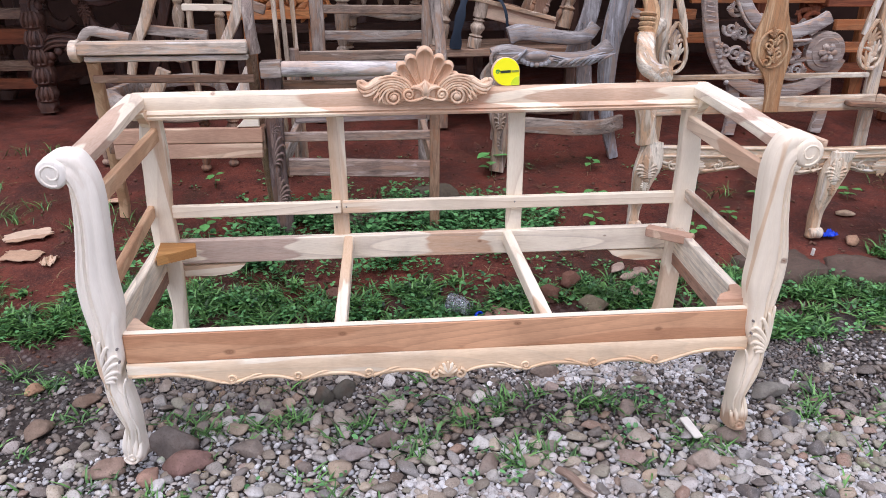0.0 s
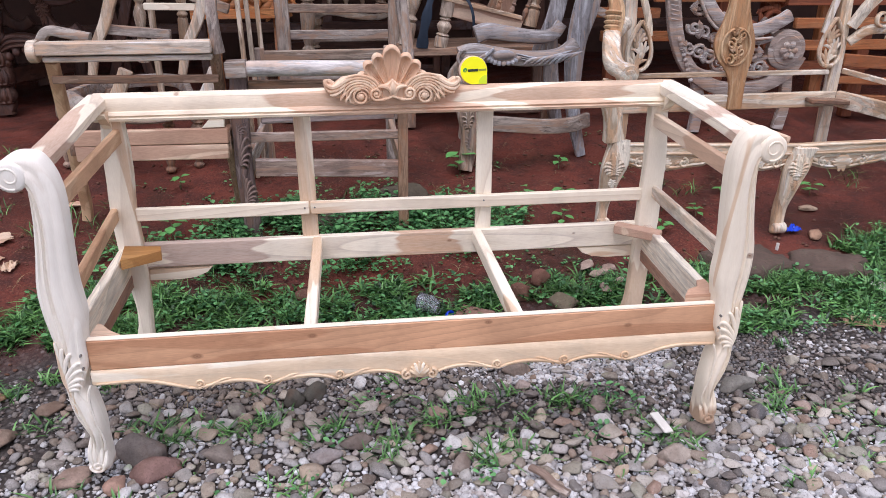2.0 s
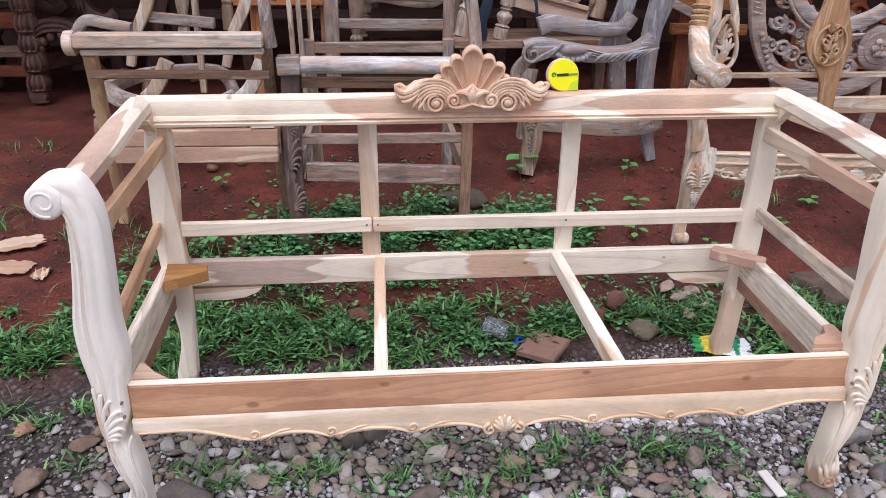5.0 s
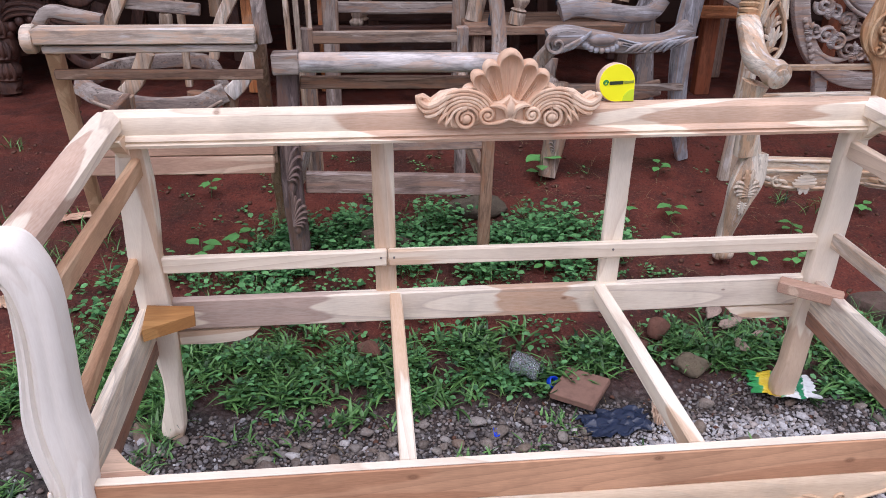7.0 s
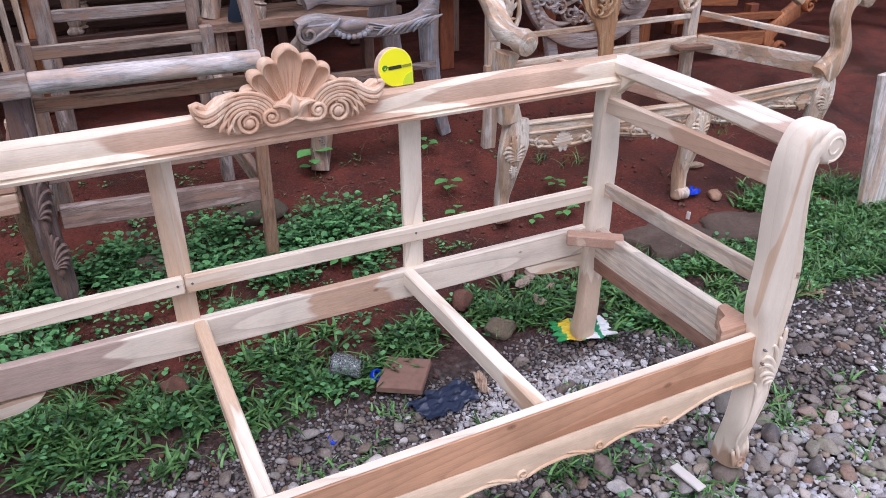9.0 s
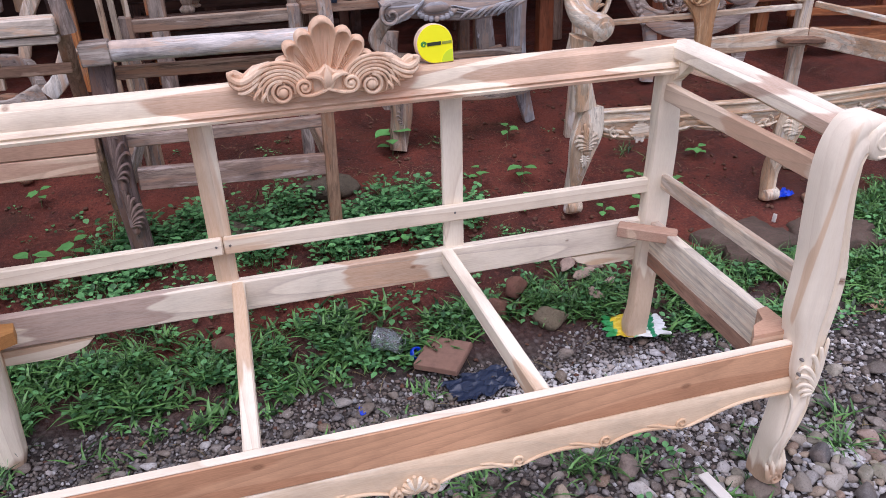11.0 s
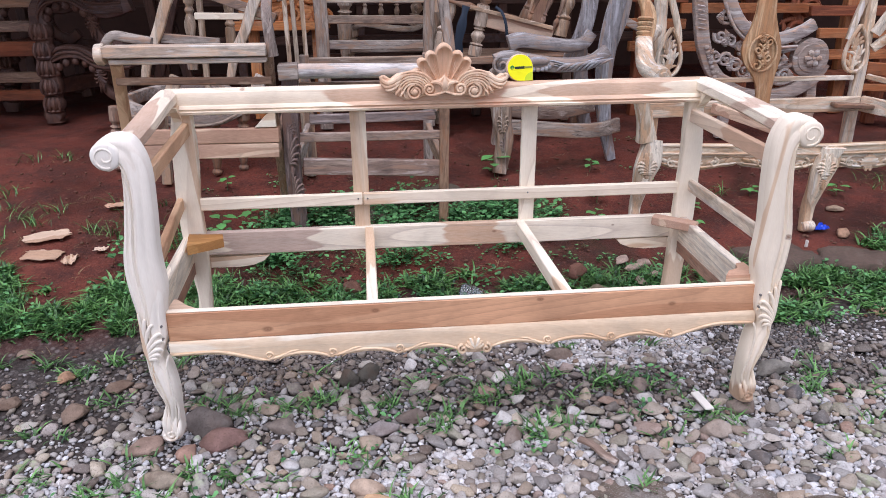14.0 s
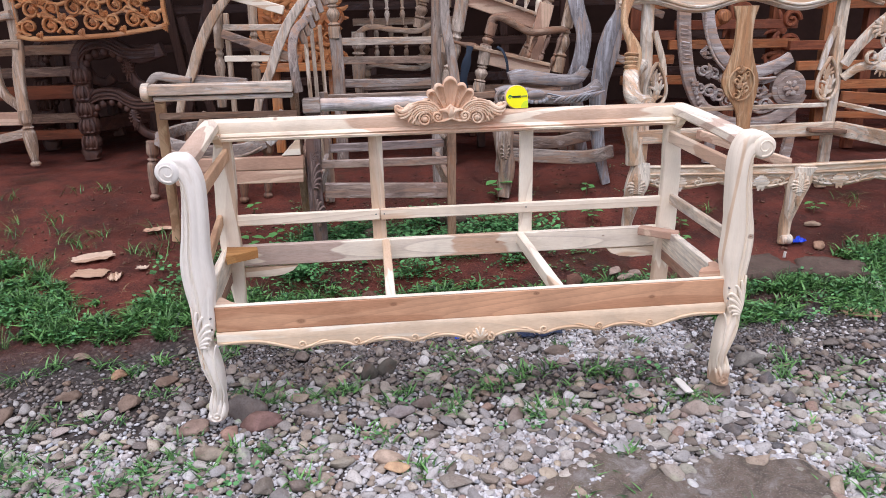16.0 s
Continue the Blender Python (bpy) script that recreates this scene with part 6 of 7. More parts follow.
for x, z in ((2.74, 1.12), (2.74, .95), (2.66, .80), (2.72, .62), (2.36, 1.18)):
    d.fan("leaf_carving", redwood["z"], x, 3.18, z, .16, 6, 30, 210, 1)
    d.curl("carved_scroll", redwood["z"], x + .05, 3.17, z + .07, .07, 0, 1.4, .04, .05)
d.bar("bent_arm", orange_in_shade["z"], [(2.0, 2.95, 1.5), (2.03, 2.95, 1.3), (2.1, 2.95, 1.2), (2.16, 2.95, 1.22)], .07, .06, (0, -1, 0), 4)
part("knob", d.geo().lathe((2.16, 2.90, 1.235), (2.16, 2.98, 1.235), [(0, .03), (.2, .05), (.8, .05), (1, .03)], 16), orange_in_shade["z"], d.ob)
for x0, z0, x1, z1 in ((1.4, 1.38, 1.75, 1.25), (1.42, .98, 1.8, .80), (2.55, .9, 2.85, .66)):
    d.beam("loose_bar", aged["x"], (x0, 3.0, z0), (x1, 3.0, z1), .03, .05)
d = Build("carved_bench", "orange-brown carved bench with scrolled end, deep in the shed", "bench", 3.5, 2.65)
d.beam("rail", orange_in_shade["x"], (2.9, 2.6, .70), (3.35, 2.6, .66), .04, .075)
d.beam("rail", orange_in_shade["x"], (2.85, 2.6, .58), (3.75, 2.6, .53), .04, .045)
d.beam("seat_rail", orange_in_shade["x"], (3.0, 2.6, .44), (3.62, 2.6, .40), .05, .085)
d.bar("end_scroll", orange_in_shade["z"], [(3.98, 2.6, .78), (3.98, 2.6, .66), (3.9, 2.6, .56), (3.72, 2.6, .46), (3.66, 2.6, .38), (3.73, 2.6, .30)], lambda s: .12 - .03 * s, .08, (0, 1, 0), 3.0, label="scrolled carved end")
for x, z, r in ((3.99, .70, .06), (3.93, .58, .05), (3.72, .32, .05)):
    d.curl("carved_scroll", orange_in_shade["z"], x, 2.54, z, r, 30, 1.4, .03, .05)
for x, y in ((3.05, 2.7), (3.6, 2.7)):
    d.beam("leg", redwood["z"], (x, y, ground_z(2.7)), (x, y, .60), .07, .06, (0, 1, 0))
d = Build("plank", "weathered grey plank standing on end in the grass", "plank", 2.70, .98)
d.beam("board", bleached["z"], (2.70, .98, ground_z(.98) - .01), (2.65, 1.0, .66), .18, .028, (0, 1, 0))
d = Build("carved_headboard", "orange-brown carved headboard standing behind the chairs", "headboard", -1.05, 3.3)
d.beam("base_board", orange["x"], (-1.12, 3.3, .95), (-.5, 3.3, .95), .05, .06)
d.beam("panel", orange["x"], (-1.08, 3.34, 1.26), (-.52, 3.34, 1.26), .03, .56)
for x in (-1.0, -.58):
    d.beam("post", orange["z"], (x, 3.37, .32), (x, 3.37, 1.5), .07, .06, (0, 1, 0))
for k, (x, z) in enumerate(((-1.02, 1.08), (-.9, 1.2), (-.78, 1.08), (-.66, 1.2), (-.58, 1.06), (-.6, 1.35), (-.82, 1.36), (-1.0, 1.34))):
    d.fan("leaf_carving", orange["x"], x, 3.31, z, .18, 7, 20 + 40 * k, 170 + 40 * k, 1 if k % 2 else -1)
    d.curl("carved_scroll", orange["x"], x + .06, 3.30, z - .05, .07, 40 * k, 1.4, .035, .05)
d = Build("timber_frame", "dark timber frames leaning together in the shed", "frame", -1.6, 4.2)
for x0, z0, x1, z1, y in ((-1.85, .32, -1.45, 1.6, 3.9), (-1.75, .32, -1.9, 1.7, 4.1), (-1.55, .32, -1.75, 1.3, 4.0), (-1.2, .32, -1.25, 1.7, 4.2), (.3, .32, .35, 1.9, 4.1), (.9, .32, .8, 1.8, 4.3), (1.35, .32, 1.3, 1.9, 4.1), (-.3, .32, -.25, 1.9, 4.3), (-2.9, .32, -2.9, 1.8, 4.5)):
    d.beam("post", dark_teak["z"], (x0, y, z0), (x1, y, z1), .07, .06, (0, 1, 0))
for z in (.75, 1.05, 1.35, 1.6):
    d.beam("rail", dark_teak["x"], (-3.0, 4.25, z), (3.4, 4.3, z - .02), .05, .07)

# unseen shed added to shade the far furniture: back wall, side walls, roof
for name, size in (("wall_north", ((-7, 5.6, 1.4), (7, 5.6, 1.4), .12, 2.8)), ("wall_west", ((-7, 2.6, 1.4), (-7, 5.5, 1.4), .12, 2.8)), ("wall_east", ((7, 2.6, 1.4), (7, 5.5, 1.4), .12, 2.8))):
    tagged(part(name, Geo().beam(*size), shed_mat), "added dark rough boarding that closes off the background", "wall", kind="structure")
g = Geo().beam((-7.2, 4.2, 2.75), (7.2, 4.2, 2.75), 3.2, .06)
tagged(part("ceiling", g, shed_mat), "added low roof, out of view, that shades the far furniture", "ceiling", kind="structure")


# ---- small things lying about ----
def lump(name, label, category, x, y, z, sx, sy, sz, material, seed=0, turn=0.0, group="", flat=.35):
    """An irregular stone or lump, sunk a little into the ground."""
    bm = bmesh.new()
    bmesh.ops.create_icosphere(bm, subdivisions=3, radius=1.0)
    for v in bm.verts:
        d = v.co.normalized()
        n = noise.noise(v.co * 1.1 + Vector((seed * 3.1, seed, 0))) * .35 + noise.noise(v.co * 2.6 + Vector((0, seed, 0))) * .12
        v.co *= 1 + n
        for k in range(9):
            face = Vector((math.sin(k * 2.4 + seed * 1.7), math.cos(k * 3.9 + seed), math.sin(k * 1.3 + seed * .9) * .8)).normalized()
            over = v.co.dot(face) - (.62 + .05 * (k % 4))
            if over > 0:
                v.co -= face * over * .85
        v.co += d * .05 * noise.noise(d * 6 + Vector((seed, 0, 0)))
        v.co.z = max(v.co.z, -flat)
        v.co = Vector((v.co.x * sx, v.co.y * sy, v.co.z * sz))
    me = bpy.data.meshes.new(name)
    bm.to_mesh(me)
    bm.free()
    me.materials.append(material)
    me.shade_smooth()
    ob = tagged(new(name, me), label, category, group)
    ob.matrix_world = pose(x, y, z, 0, 0, turn)
    return ob


lump("fieldstone", "round brown-grey fieldstone among the grass", "stone", .68, .87, .035, .065, .05, .055, rock("green_brown_stone", (.16, .13, .085)), 2)
lump("fieldstone", "flat grey stone beside the front foot", "stone", -.845, .135, .0, .085, .065, .055, rock("grey_boulder", (.15, .125, .11)), 3)
lump("fieldstone", "dull red-brown stone near the front foot", "stone", -.785, .035, .0, .075, .055, .05, rock("red_boulder", (.20, .118, .10)), 4)
lump("fieldstone", "tan flat stone set among pebbles", "stone", -.345, -.245, .0, .06, .04, .034, rock("tan_boulder", (.42, .32, .24)), 5)
lump("rubble_lump", "broken brown brick lump in the grass", "rubble", .63, 1.06, .065, .055, .045, .05, rubble_mat, 6, 20)
lump("rubble_lump", "broken brown brick lump in the grass", "rubble", .52, .97, .045, .055, .05, .045, rubble_mat, 7, 70)
lump("rubble_lump", "broken brown lump under the sofa", "rubble", -.38, 1.03, .05, .055, .04, .04, rubble_mat, 8, 10)
lump("fieldstone", "dark mossy stone beside the weeds", "stone", 0.1, 1.85, .19, .13, .07, .07, rock("mossy_stone", (.10, .08, .055)), 9)
lump("fieldstone", "dark mossy stone beside the weeds", "stone", -.32, 1.62, .15, .13, .07, .07, rock("mossy_stone", (.10, .08, .055)), 10)
lump("brick_fragment", "tan brick fragment on the red earth", "brick", 2.05, 1.30, .095, .045, .032, .035, rock("tan_brick", (.36, .22, .14)), 11, 30)
lump("brick_fragment", "tan brick fragment on the red earth", "brick", 2.15, 1.55, .138, .05, .03, .02, rock("pale_brick", (.44, .32, .22)), 12, 10)
for k, (x, y, sx, sy, sz, tone, note) in enumerate(((-.395, .35, .06, .05, .06, (.085, .075, .06), "dark mossy"), (-.325, .375, .065, .055, .065, (.075, .068, .055), "dark mossy"), (-.605, .085, .085, .05, .035, (.20, .165, .14), "flat grey-brown"),
                                                    (-.285, .04, .075, .05, .035, (.27, .24, .23), "flat grey"), (-.93, -.145, .095, .05, .035, (.30, .25, .19), "flat tan-grey"), (.39, .44, .085, .055, .04, (.20, .155, .125), "flat brown"), (.77, -.085, .085, .055, .045, (.32, .265, .22), "flat tan"),
                                                    (1.15, .26, .11, .065, .04, (.20, .185, .16), "flat mossy"), (-1.41, .485, .055, .035, .028, (.42, .25, .15), "orange-tan"), (-.19, .10, .075, .05, .035, (.17, .135, .115), "brown"), (.12, -.05, .07, .045, .035, (.24, .20, .17), "grey-brown"),
                                                    (-1.02, .03, .085, .06, .035, (.30, .215, .17), "flat pinkish-tan"), (-.89, -.02, .06, .055, .03, (.32, .20, .15), "flat pink"), (.62, .20, .08, .05, .035, (.24, .19, .16), "grey-brown"), (1.42, .38, .05, .035, .03, (.30, .27, .22), "round tan"))):
    lump("fieldstone", note + " fieldstone lying among smaller pebbles", "stone", x, y, 0, sx * .72, sy * .72, sz * .8, rock("fieldstone_" + note.replace(" ", "_").replace("-", "_"), tone), 50 + k, 7 * k - 30)
lump("fieldstone", "flat brown stone under the front foot", "stone", .905, .03, .0, .058, .05, .032, rock("foot_stone", (.20, .16, .13)), 72, 15)
lump("fieldstone", "orange-tan flake of stone among pebbles", "stone", -.315, -.297, .0, .05, .03, .016, rock("orange_flake", (.62, .38, .22)), 71, -25)


def slab(name, label, x, y, sx, sy, rise, material, seed, turn=0.0, square=4.0, n=44):
    """A broken, uneven slab: a worn top with a ragged edge and sides that go down into the earth."""
    rings = []
    for r in (0.0, .25, .5, .7, .82, .9, .95, 1.0, 1.02, 1.03):
        ring = []
        for k in range(n):
            a = math.tau * k / n
            c, s = math.cos(a), math.sin(a)
            reach = (abs(c) ** square + abs(s) ** square) ** (-1 / square) * (1 + .38 * noise.noise(Vector((c * 1.7 + seed, s * 1.7, 0))) + .16 * noise.noise(Vector((c * 5, s * 5 + seed, 0))))
            px, py = sx * r * reach * c, sy * r * reach * s
            top = rise * (1 - .25 * r * r) + .008 * noise.noise(Vector((px * 9 + seed, py * 9, 1))) + .004 * noise.noise(Vector((px * 30, py * 30, seed)))
            drop = {1.0: .35, 1.02: 1.0, 1.03: 1.0}.get(r, 0.0)
            ring.append(Vector((px, py, top * (1 - drop) - (.05 if r == 1.03 else 0.0))))
        rings.append(ring)
    g = Geo()
    g.loft(rings, caps=True)
    ob = part(name, g, material, None, label, 40)
    ob.matrix_world = pose(x, y, ground_z(y) - .002, 0, 0, turn)
    return tagged(ob, category="slab")


slab("paving_slab", "broken mossy slab half sunk in red earth", 1.60, 1.10, .17, .13, .035, red_slab_mat, 1.3, 12)
slab("paving_slab", "broken mossy slab half sunk in red earth", 1.97, 1.06, .16, .12, .03, red_slab_mat, 4.3, -14)
SLABS = ((.37, -.53, .20, .20, 8), (.77, -.53, .21, .15, -8))
for k, (x, y, sx, sy, r) in enumerate(SLABS):
    slab("concrete_patch", "damp broken concrete patch showing among the pebbles", x, y, sx * 1.08, sy * 1.08, .010, concrete_mat, 7.7 + 3 * k, r, 2.6)

brick = thing("floor_tile", "square red-brown clay tile lying on the soil", "tile", pose(.281, .776, .028, 4, -3, -37))
part("tile_body", Geo().beam((-.073, 0, .012), (.073, 0, .012), .148, .024, bev=.003), brick_mat, brick)

cup = thing("plastic_cup", "crushed clear plastic cup lying in the grass", "cup", pose(.122, .868, .066, 0, 0, 0))
g = Geo()
wob = [1, .93, 1.04, .9, 1.02, .96, 1.05, .92, 1, .95, 1.03, .94, 1, .97, 1.02, .95]
rows = []
for s, r in ((0, .008), (.02, .03), (.06, .036), (.3, .036), (.6, .032), (.9, .028), (1, .024), (1, .021), (.9, .025), (.6, .029), (.3, .033), (.06, .033)):
    rows.append([Vector((-.048 + .095 * s, .012 * math.sin(4 * s) + 1.1 * r * wob[k] * math.cos(math.tau * k / 16), .004 * math.cos(9 * s) + 1.1 * r * wob[(k + 5) % 16] * math.sin(math.tau * k / 16))) for k in range(16)])
part("cup_wall", Geo(pose(0, 0, 0, 0, 0, -35)).loft(rows, caps=True), clear, cup, sharp=70)
part("cup_rim", Geo(pose(0, 0, 0, 0, 0, -35)).sweep([(.047, .004 + .03 * math.cos(math.tau * k / 20), .03 * math.sin(math.tau * k / 20)) for k in range(21)], .004, .004, (1, 0, 0), 6), clear, cup)
cap = thing("bottle_cap", "bright blue plastic ring cap on the soil", "cap", pose(.20, .826, .03, 50, 15, 20))
part("cap_ring", Geo().loft([[Vector((r * math.cos(math.tau * k / 24), r * math.sin(math.tau * k / 24), z)) for k in range(24)] for r, z in ((.013, 0), (.02, 0), (.021, .004), (.02, .016), (.017, .018), (.014, .014), (.013, 0))], caps=False), blue_plastic, cap)


def crumple(name, label, category, x, y, sx, sy, rise, material, seed, turn=0.0, n=22, thick=.0015, z=0.0):
    """A crumpled sheet of film, foil or bark, with real thickness and a torn edge."""
    top, bottom = [], []
    for i in range(n + 1):
        for j in range(n + 1):
            u, v = i / n * 2 - 1, j / n * 2 - 1
            q = Vector((u * 2.2 + seed, v * 2.2, seed * .7))
            edge = 1 + .28 * noise.noise(Vector((u * 3 + seed, v * 3, 5)))
            h = (abs(noise.noise(q)) + .5 * abs(noise.noise(q * 2.3))) * rise
            top.append(Vector((u * sx * edge, v * sy * edge * (1 - .25 * u * u), .004 + h)))
            bottom.append(top[-1] - Vector((0, 0, thick)))
    g, m = Geo(), n + 1
    g.v = [tuple(p) for p in top + bottom]
    off = m * m
    for i in range(n):
        for j in range(n):
            a, b, c, d_ = i * m + j, (i + 1) * m + j, (i + 1) * m + j + 1, i * m + j + 1
            g.f += [(a, b, c, d_), (off + d_, off + c, off + b, off + a)]
    rim = [i * m for i in range(m)] + [n * m + j for j in range(1, m)] + [i * m + n for i in range(n - 1, -1, -1)] + [j for j in range(n - 1, 0, -1)]
    for a, b in zip(rim, rim[1:] + rim[:1]):
        g.f.append((b, a, off + a, off + b))
    ob = part(name, g, material, None, label, 30)
    ob.matrix_world = pose(x, y, z + ground_z(y), 0, 0, turn)
    return tagged(ob, category=category)


crumple("plastic_film", "crumpled blue-black plastic film pressed into the gravel", "film", .36, .645, .10, .06, .02, film_mat, 3.3, 10)
crumple("snack_packet", "crushed green, yellow and white snack packet under the back foot", "packet", .932, .745, .098, .068, .016, packet_print(), 8.1, -17, z=.022, n=30)
for k, (x, y, s, r, t) in enumerate(((-1.84, 1.60, .10, .008, 25), (-1.80, 1.42, .09, .009, -10), (-1.55, 1.45, .03, .012, 0), (-1.66, 1.36, .045, .03, 80))):
    crumple("wood_chip", "torn pale bark and wood chip lying on red earth", "wood chip", x, y, s, s * .68, r, chip_mat, 11.0 + 3.7 * k, t, 14, .003)
flake_mat = rock("pale_stone_flake", (.36, .265, .21))
for k, (x, y, s, t) in enumerate(((.855, 1.12, .05, 60), (.90, 1.06, .06, 20), (.955, 1.09, .04, -30), (.885, .945, .05, 100), (.96, .99, .03, 10))):
    lump("stone_flake", "tan flat flake of stone lying in grass", "rubble", x, y, ground_z(y) + .018, s, s * .55, .016, flake_mat, 40 + k, t)
crumple("wood_chip", "curled brown wood chip stuck in the gravel", "wood chip", .495, .665, .05, .016, .04, chip_mat, 60.0, 75, 14, .003)
crumple("blue_scrap", "small scrap of blue plastic on the ground", "plastic", 1.955, 1.345, .04, .025, .03, blue_plastic, 71.0, 10, 12)
crumple("blue_scrap", "small scrap of blue plastic on the ground", "plastic", -.01, .63, .009, .018, .012, blue_plastic, 73.0, 0, 10)
crumple("leaf_scrap", "reddish paper scrap trodden into the soil", "paper", -1.55, 1.9, .09, .035, .012, pinkish["x"], 75.0, 10, 12)
for k, (x, y, s) in enumerate(((-1.2, .40, .05), (-1.55, .33, .055), (-1.3, .25, .06), (-1.75, .22, .06), (-1.05, .72, .06), (-1.62, .68, .04), (-1.9, .40, .05))):
    lump("fieldstone", "brown stone half sunk in dark mud", "stone", x, y, 0, s, s * .7, s * .45, rock("mud_brown_stone", (.19, .135, .10)), 90 + k, 31 * k)
crumple("paper_scrap", "torn white paper scrap caught in the grass", "paper", 2.09, .86, .045, .03, .03, white_mat, 81.0, 60, 12)
crumple("wood_chip", "flat pinkish board scrap at the grass edge", "wood chip", 1.87, .63, .075, .05, .012, pinkish["x"], 83.0, -20, 12, .008)
stick = thing("split_cane", "short white split cane lying on pebbles", "stick", pose(.778, .045, .022, 0, 0, 0))
part("cane", Geo().beam((-.006, .048, .006), (.008, -.05, .0), .03, .008, bev=.002), white_mat, stick)
stick = thing("stick", "weathered grey stick lying among the pebbles", "stick", pose(.35, -.18, .025, 0, 0, -58))
part("branch", Geo().sweep(smooth([(-.07, 0, .004), (-.02, .006, .006), (.03, -.002, .004), (.075, .004, 0)], 5), .026, .016, (0, 0, 1), 8, 3), aged["x"], stick)
stick = thing("white_tag", "small white chip standing on red earth", "chip", pose(1.795, 1.19, ground_z(1.19), 0, 0, 10))
part("chip", Geo().beam((0, 0, 0), (.003, 0, .035), .02, .006), white_mat, stick)


# ---- the ground: one sheet that reaches the horizon ----
def relief(x, y):
    """Height of the trodden earth."""
    z = ground_z(y)
    near = math.exp(-((abs(x) / 5) ** 4) - ((y - 1.5) / 4.5) ** 4)
    z += near * (.022 * noise.noise(Vector((x * 1.3, y * 1.3, 3))) + .012 * noise.noise(Vector((x * 5, y * 5, 1))) + .006 * noise.noise(Vector((x * 15, y * 15, 9))))
    return z - .012


def axis_steps(lo, hi, fine, far):
    mid = [lo + i * fine for i in range(int((hi - lo) / fine) + 1)]
    out, step, p = [], fine * 2, 0
    while p < far:
        p += step
        step *= 1.6
        out.append(p)
    return [lo - q for q in reversed(out)] + mid + [mid[-1] + q for q in out]


gx, gy = axis_steps(-3.4, 3.6, .028, 400), axis_steps(-1.4, 4.4, .028, 400)
verts = [(x, y, relief(x, y)) for y in gy for x in gx]
w = len(gx)
faces = [(j * w + i, j * w + i + 1, (j + 1) * w + i + 1, (j + 1) * w + i) for j in range(len(gy) - 1) for i in range(w - 1)]
me = bpy.data.meshes.new("ground")
me.from_pydata(verts, [], faces)
me.materials.append(earth)
me.shade_smooth()
ground = tagged(new("ground", me), "red clay ground, gritty and grey under the pebbles", "ground", kind="structure")

# ---- pebbles and gravel ----
rng = np.random.default_rng(7)


def blob(subdiv, seed, rough=.2, facets=12):
    """One water-worn stone of about unit radius, with some flattish faces."""
    bm = bmesh.new()
    bmesh.ops.create_icosphere(bm, subdivisions=subdiv, radius=1.0)
    cuts = [(Vector((math.sin(k * 2.4 + seed * 1.7), math.cos(k * 3.9 + seed), math.sin(k * 1.3 + seed * .9))).normalized(), .55 + .10 * ((k + seed) % 4)) for k in range(facets)]
    for v in bm.verts:
        v.co *= 1 + rough * noise.noise(v.co * .9 + Vector((seed * 7.3, 0, seed))) * 1.6 + rough * .5 * noise.noise(v.co * 2.3 + Vector((0, seed * 5.1, 0)))
        for face, at in cuts:
            over = v.co.dot(face) - at
            if over > 0:
                v.co -= face * over * .8
        v.co *= 1.16
    vs, fs = np.array([v.co[:] for v in bm.verts]), np.array([[v.index for v in f.verts] for f in bm.faces])
    bm.free()
    return vs, fs


def how_stony(x, y):
    """How thickly the pebbles lie at a place, 0 to 1."""
    edge = .78 + .10 * noise.noise(Vector((x * 1.7, 0, 4)))
    if x < -1.1:
        edge -= .18 * min(1, (-1.1 - x) / .35)
    if x > 1.3:
        edge -= .12 * min(1, (x - 1.3) / .4)
    fade = min(1.0, max(0.0, (2.9 - abs(x)) / .7 + .5 * noise.noise(Vector((x * 2, y * 2, 11)))), max(0.0, (y + 1.45) / .5 + .5 * noise.noise(Vector((x * 2, y * 2, 13)))))
    return max(0.0, min(1.0, (edge - y) / .28)) * fade


def in_slab(x, y):
    return any(((x - a) / (p * 1.0)) ** 2 + ((y - b) / (q * 1.0)) ** 2 < .72 + .5 * noise.noise(Vector((x * 9, y * 9, 5))) for a, b, p, q, _ in SLABS)


def share(x, y, r):
    """Chance of a stone of radius r here: big ones on the drive, only grit under the sofa and on the mud."""
    w = .05 * noise.noise(Vector((x * 4, y * 4, 2)))
    if in_slab(x, y):
        return .55 if r < .01 else .12 if r < .016 else 0.0
    if r < .011:
        return how_stony(x, y) ** .6 * (.8 if x > 1.0 and y > .2 + w else .4 if x < -1.15 and y > .02 + w else 1.0)
    p = 1.0
    if x < -1.15 and y > .02 + w:
        p = .22 if y < .3 else .10
    elif x > .2 and y > .13 + w:
        p = .16 if y < .45 else .05
    elif y > .34 + w:
        p = .5 if y < .52 else .2
    return p * how_stony(x, y)


taken = {}
CELL = .1


def free(x, y, r, slack):
    i, j = int(math.floor(x / CELL)), int(math.floor(y / CELL))
    for a in range(i - 1, i + 2):
        for b in range(j - 1, j + 2):
            for px, py, pr in taken.get((a, b), ()):
                if (x - px) ** 2 + (y - py) ** 2 < ((r + pr) * slack) ** 2:
                    return False
    return True


def settle(x, y, r):
    taken.setdefault((int(math.floor(x / CELL)), int(math.floor(y / CELL))), []).append((x, y, r))


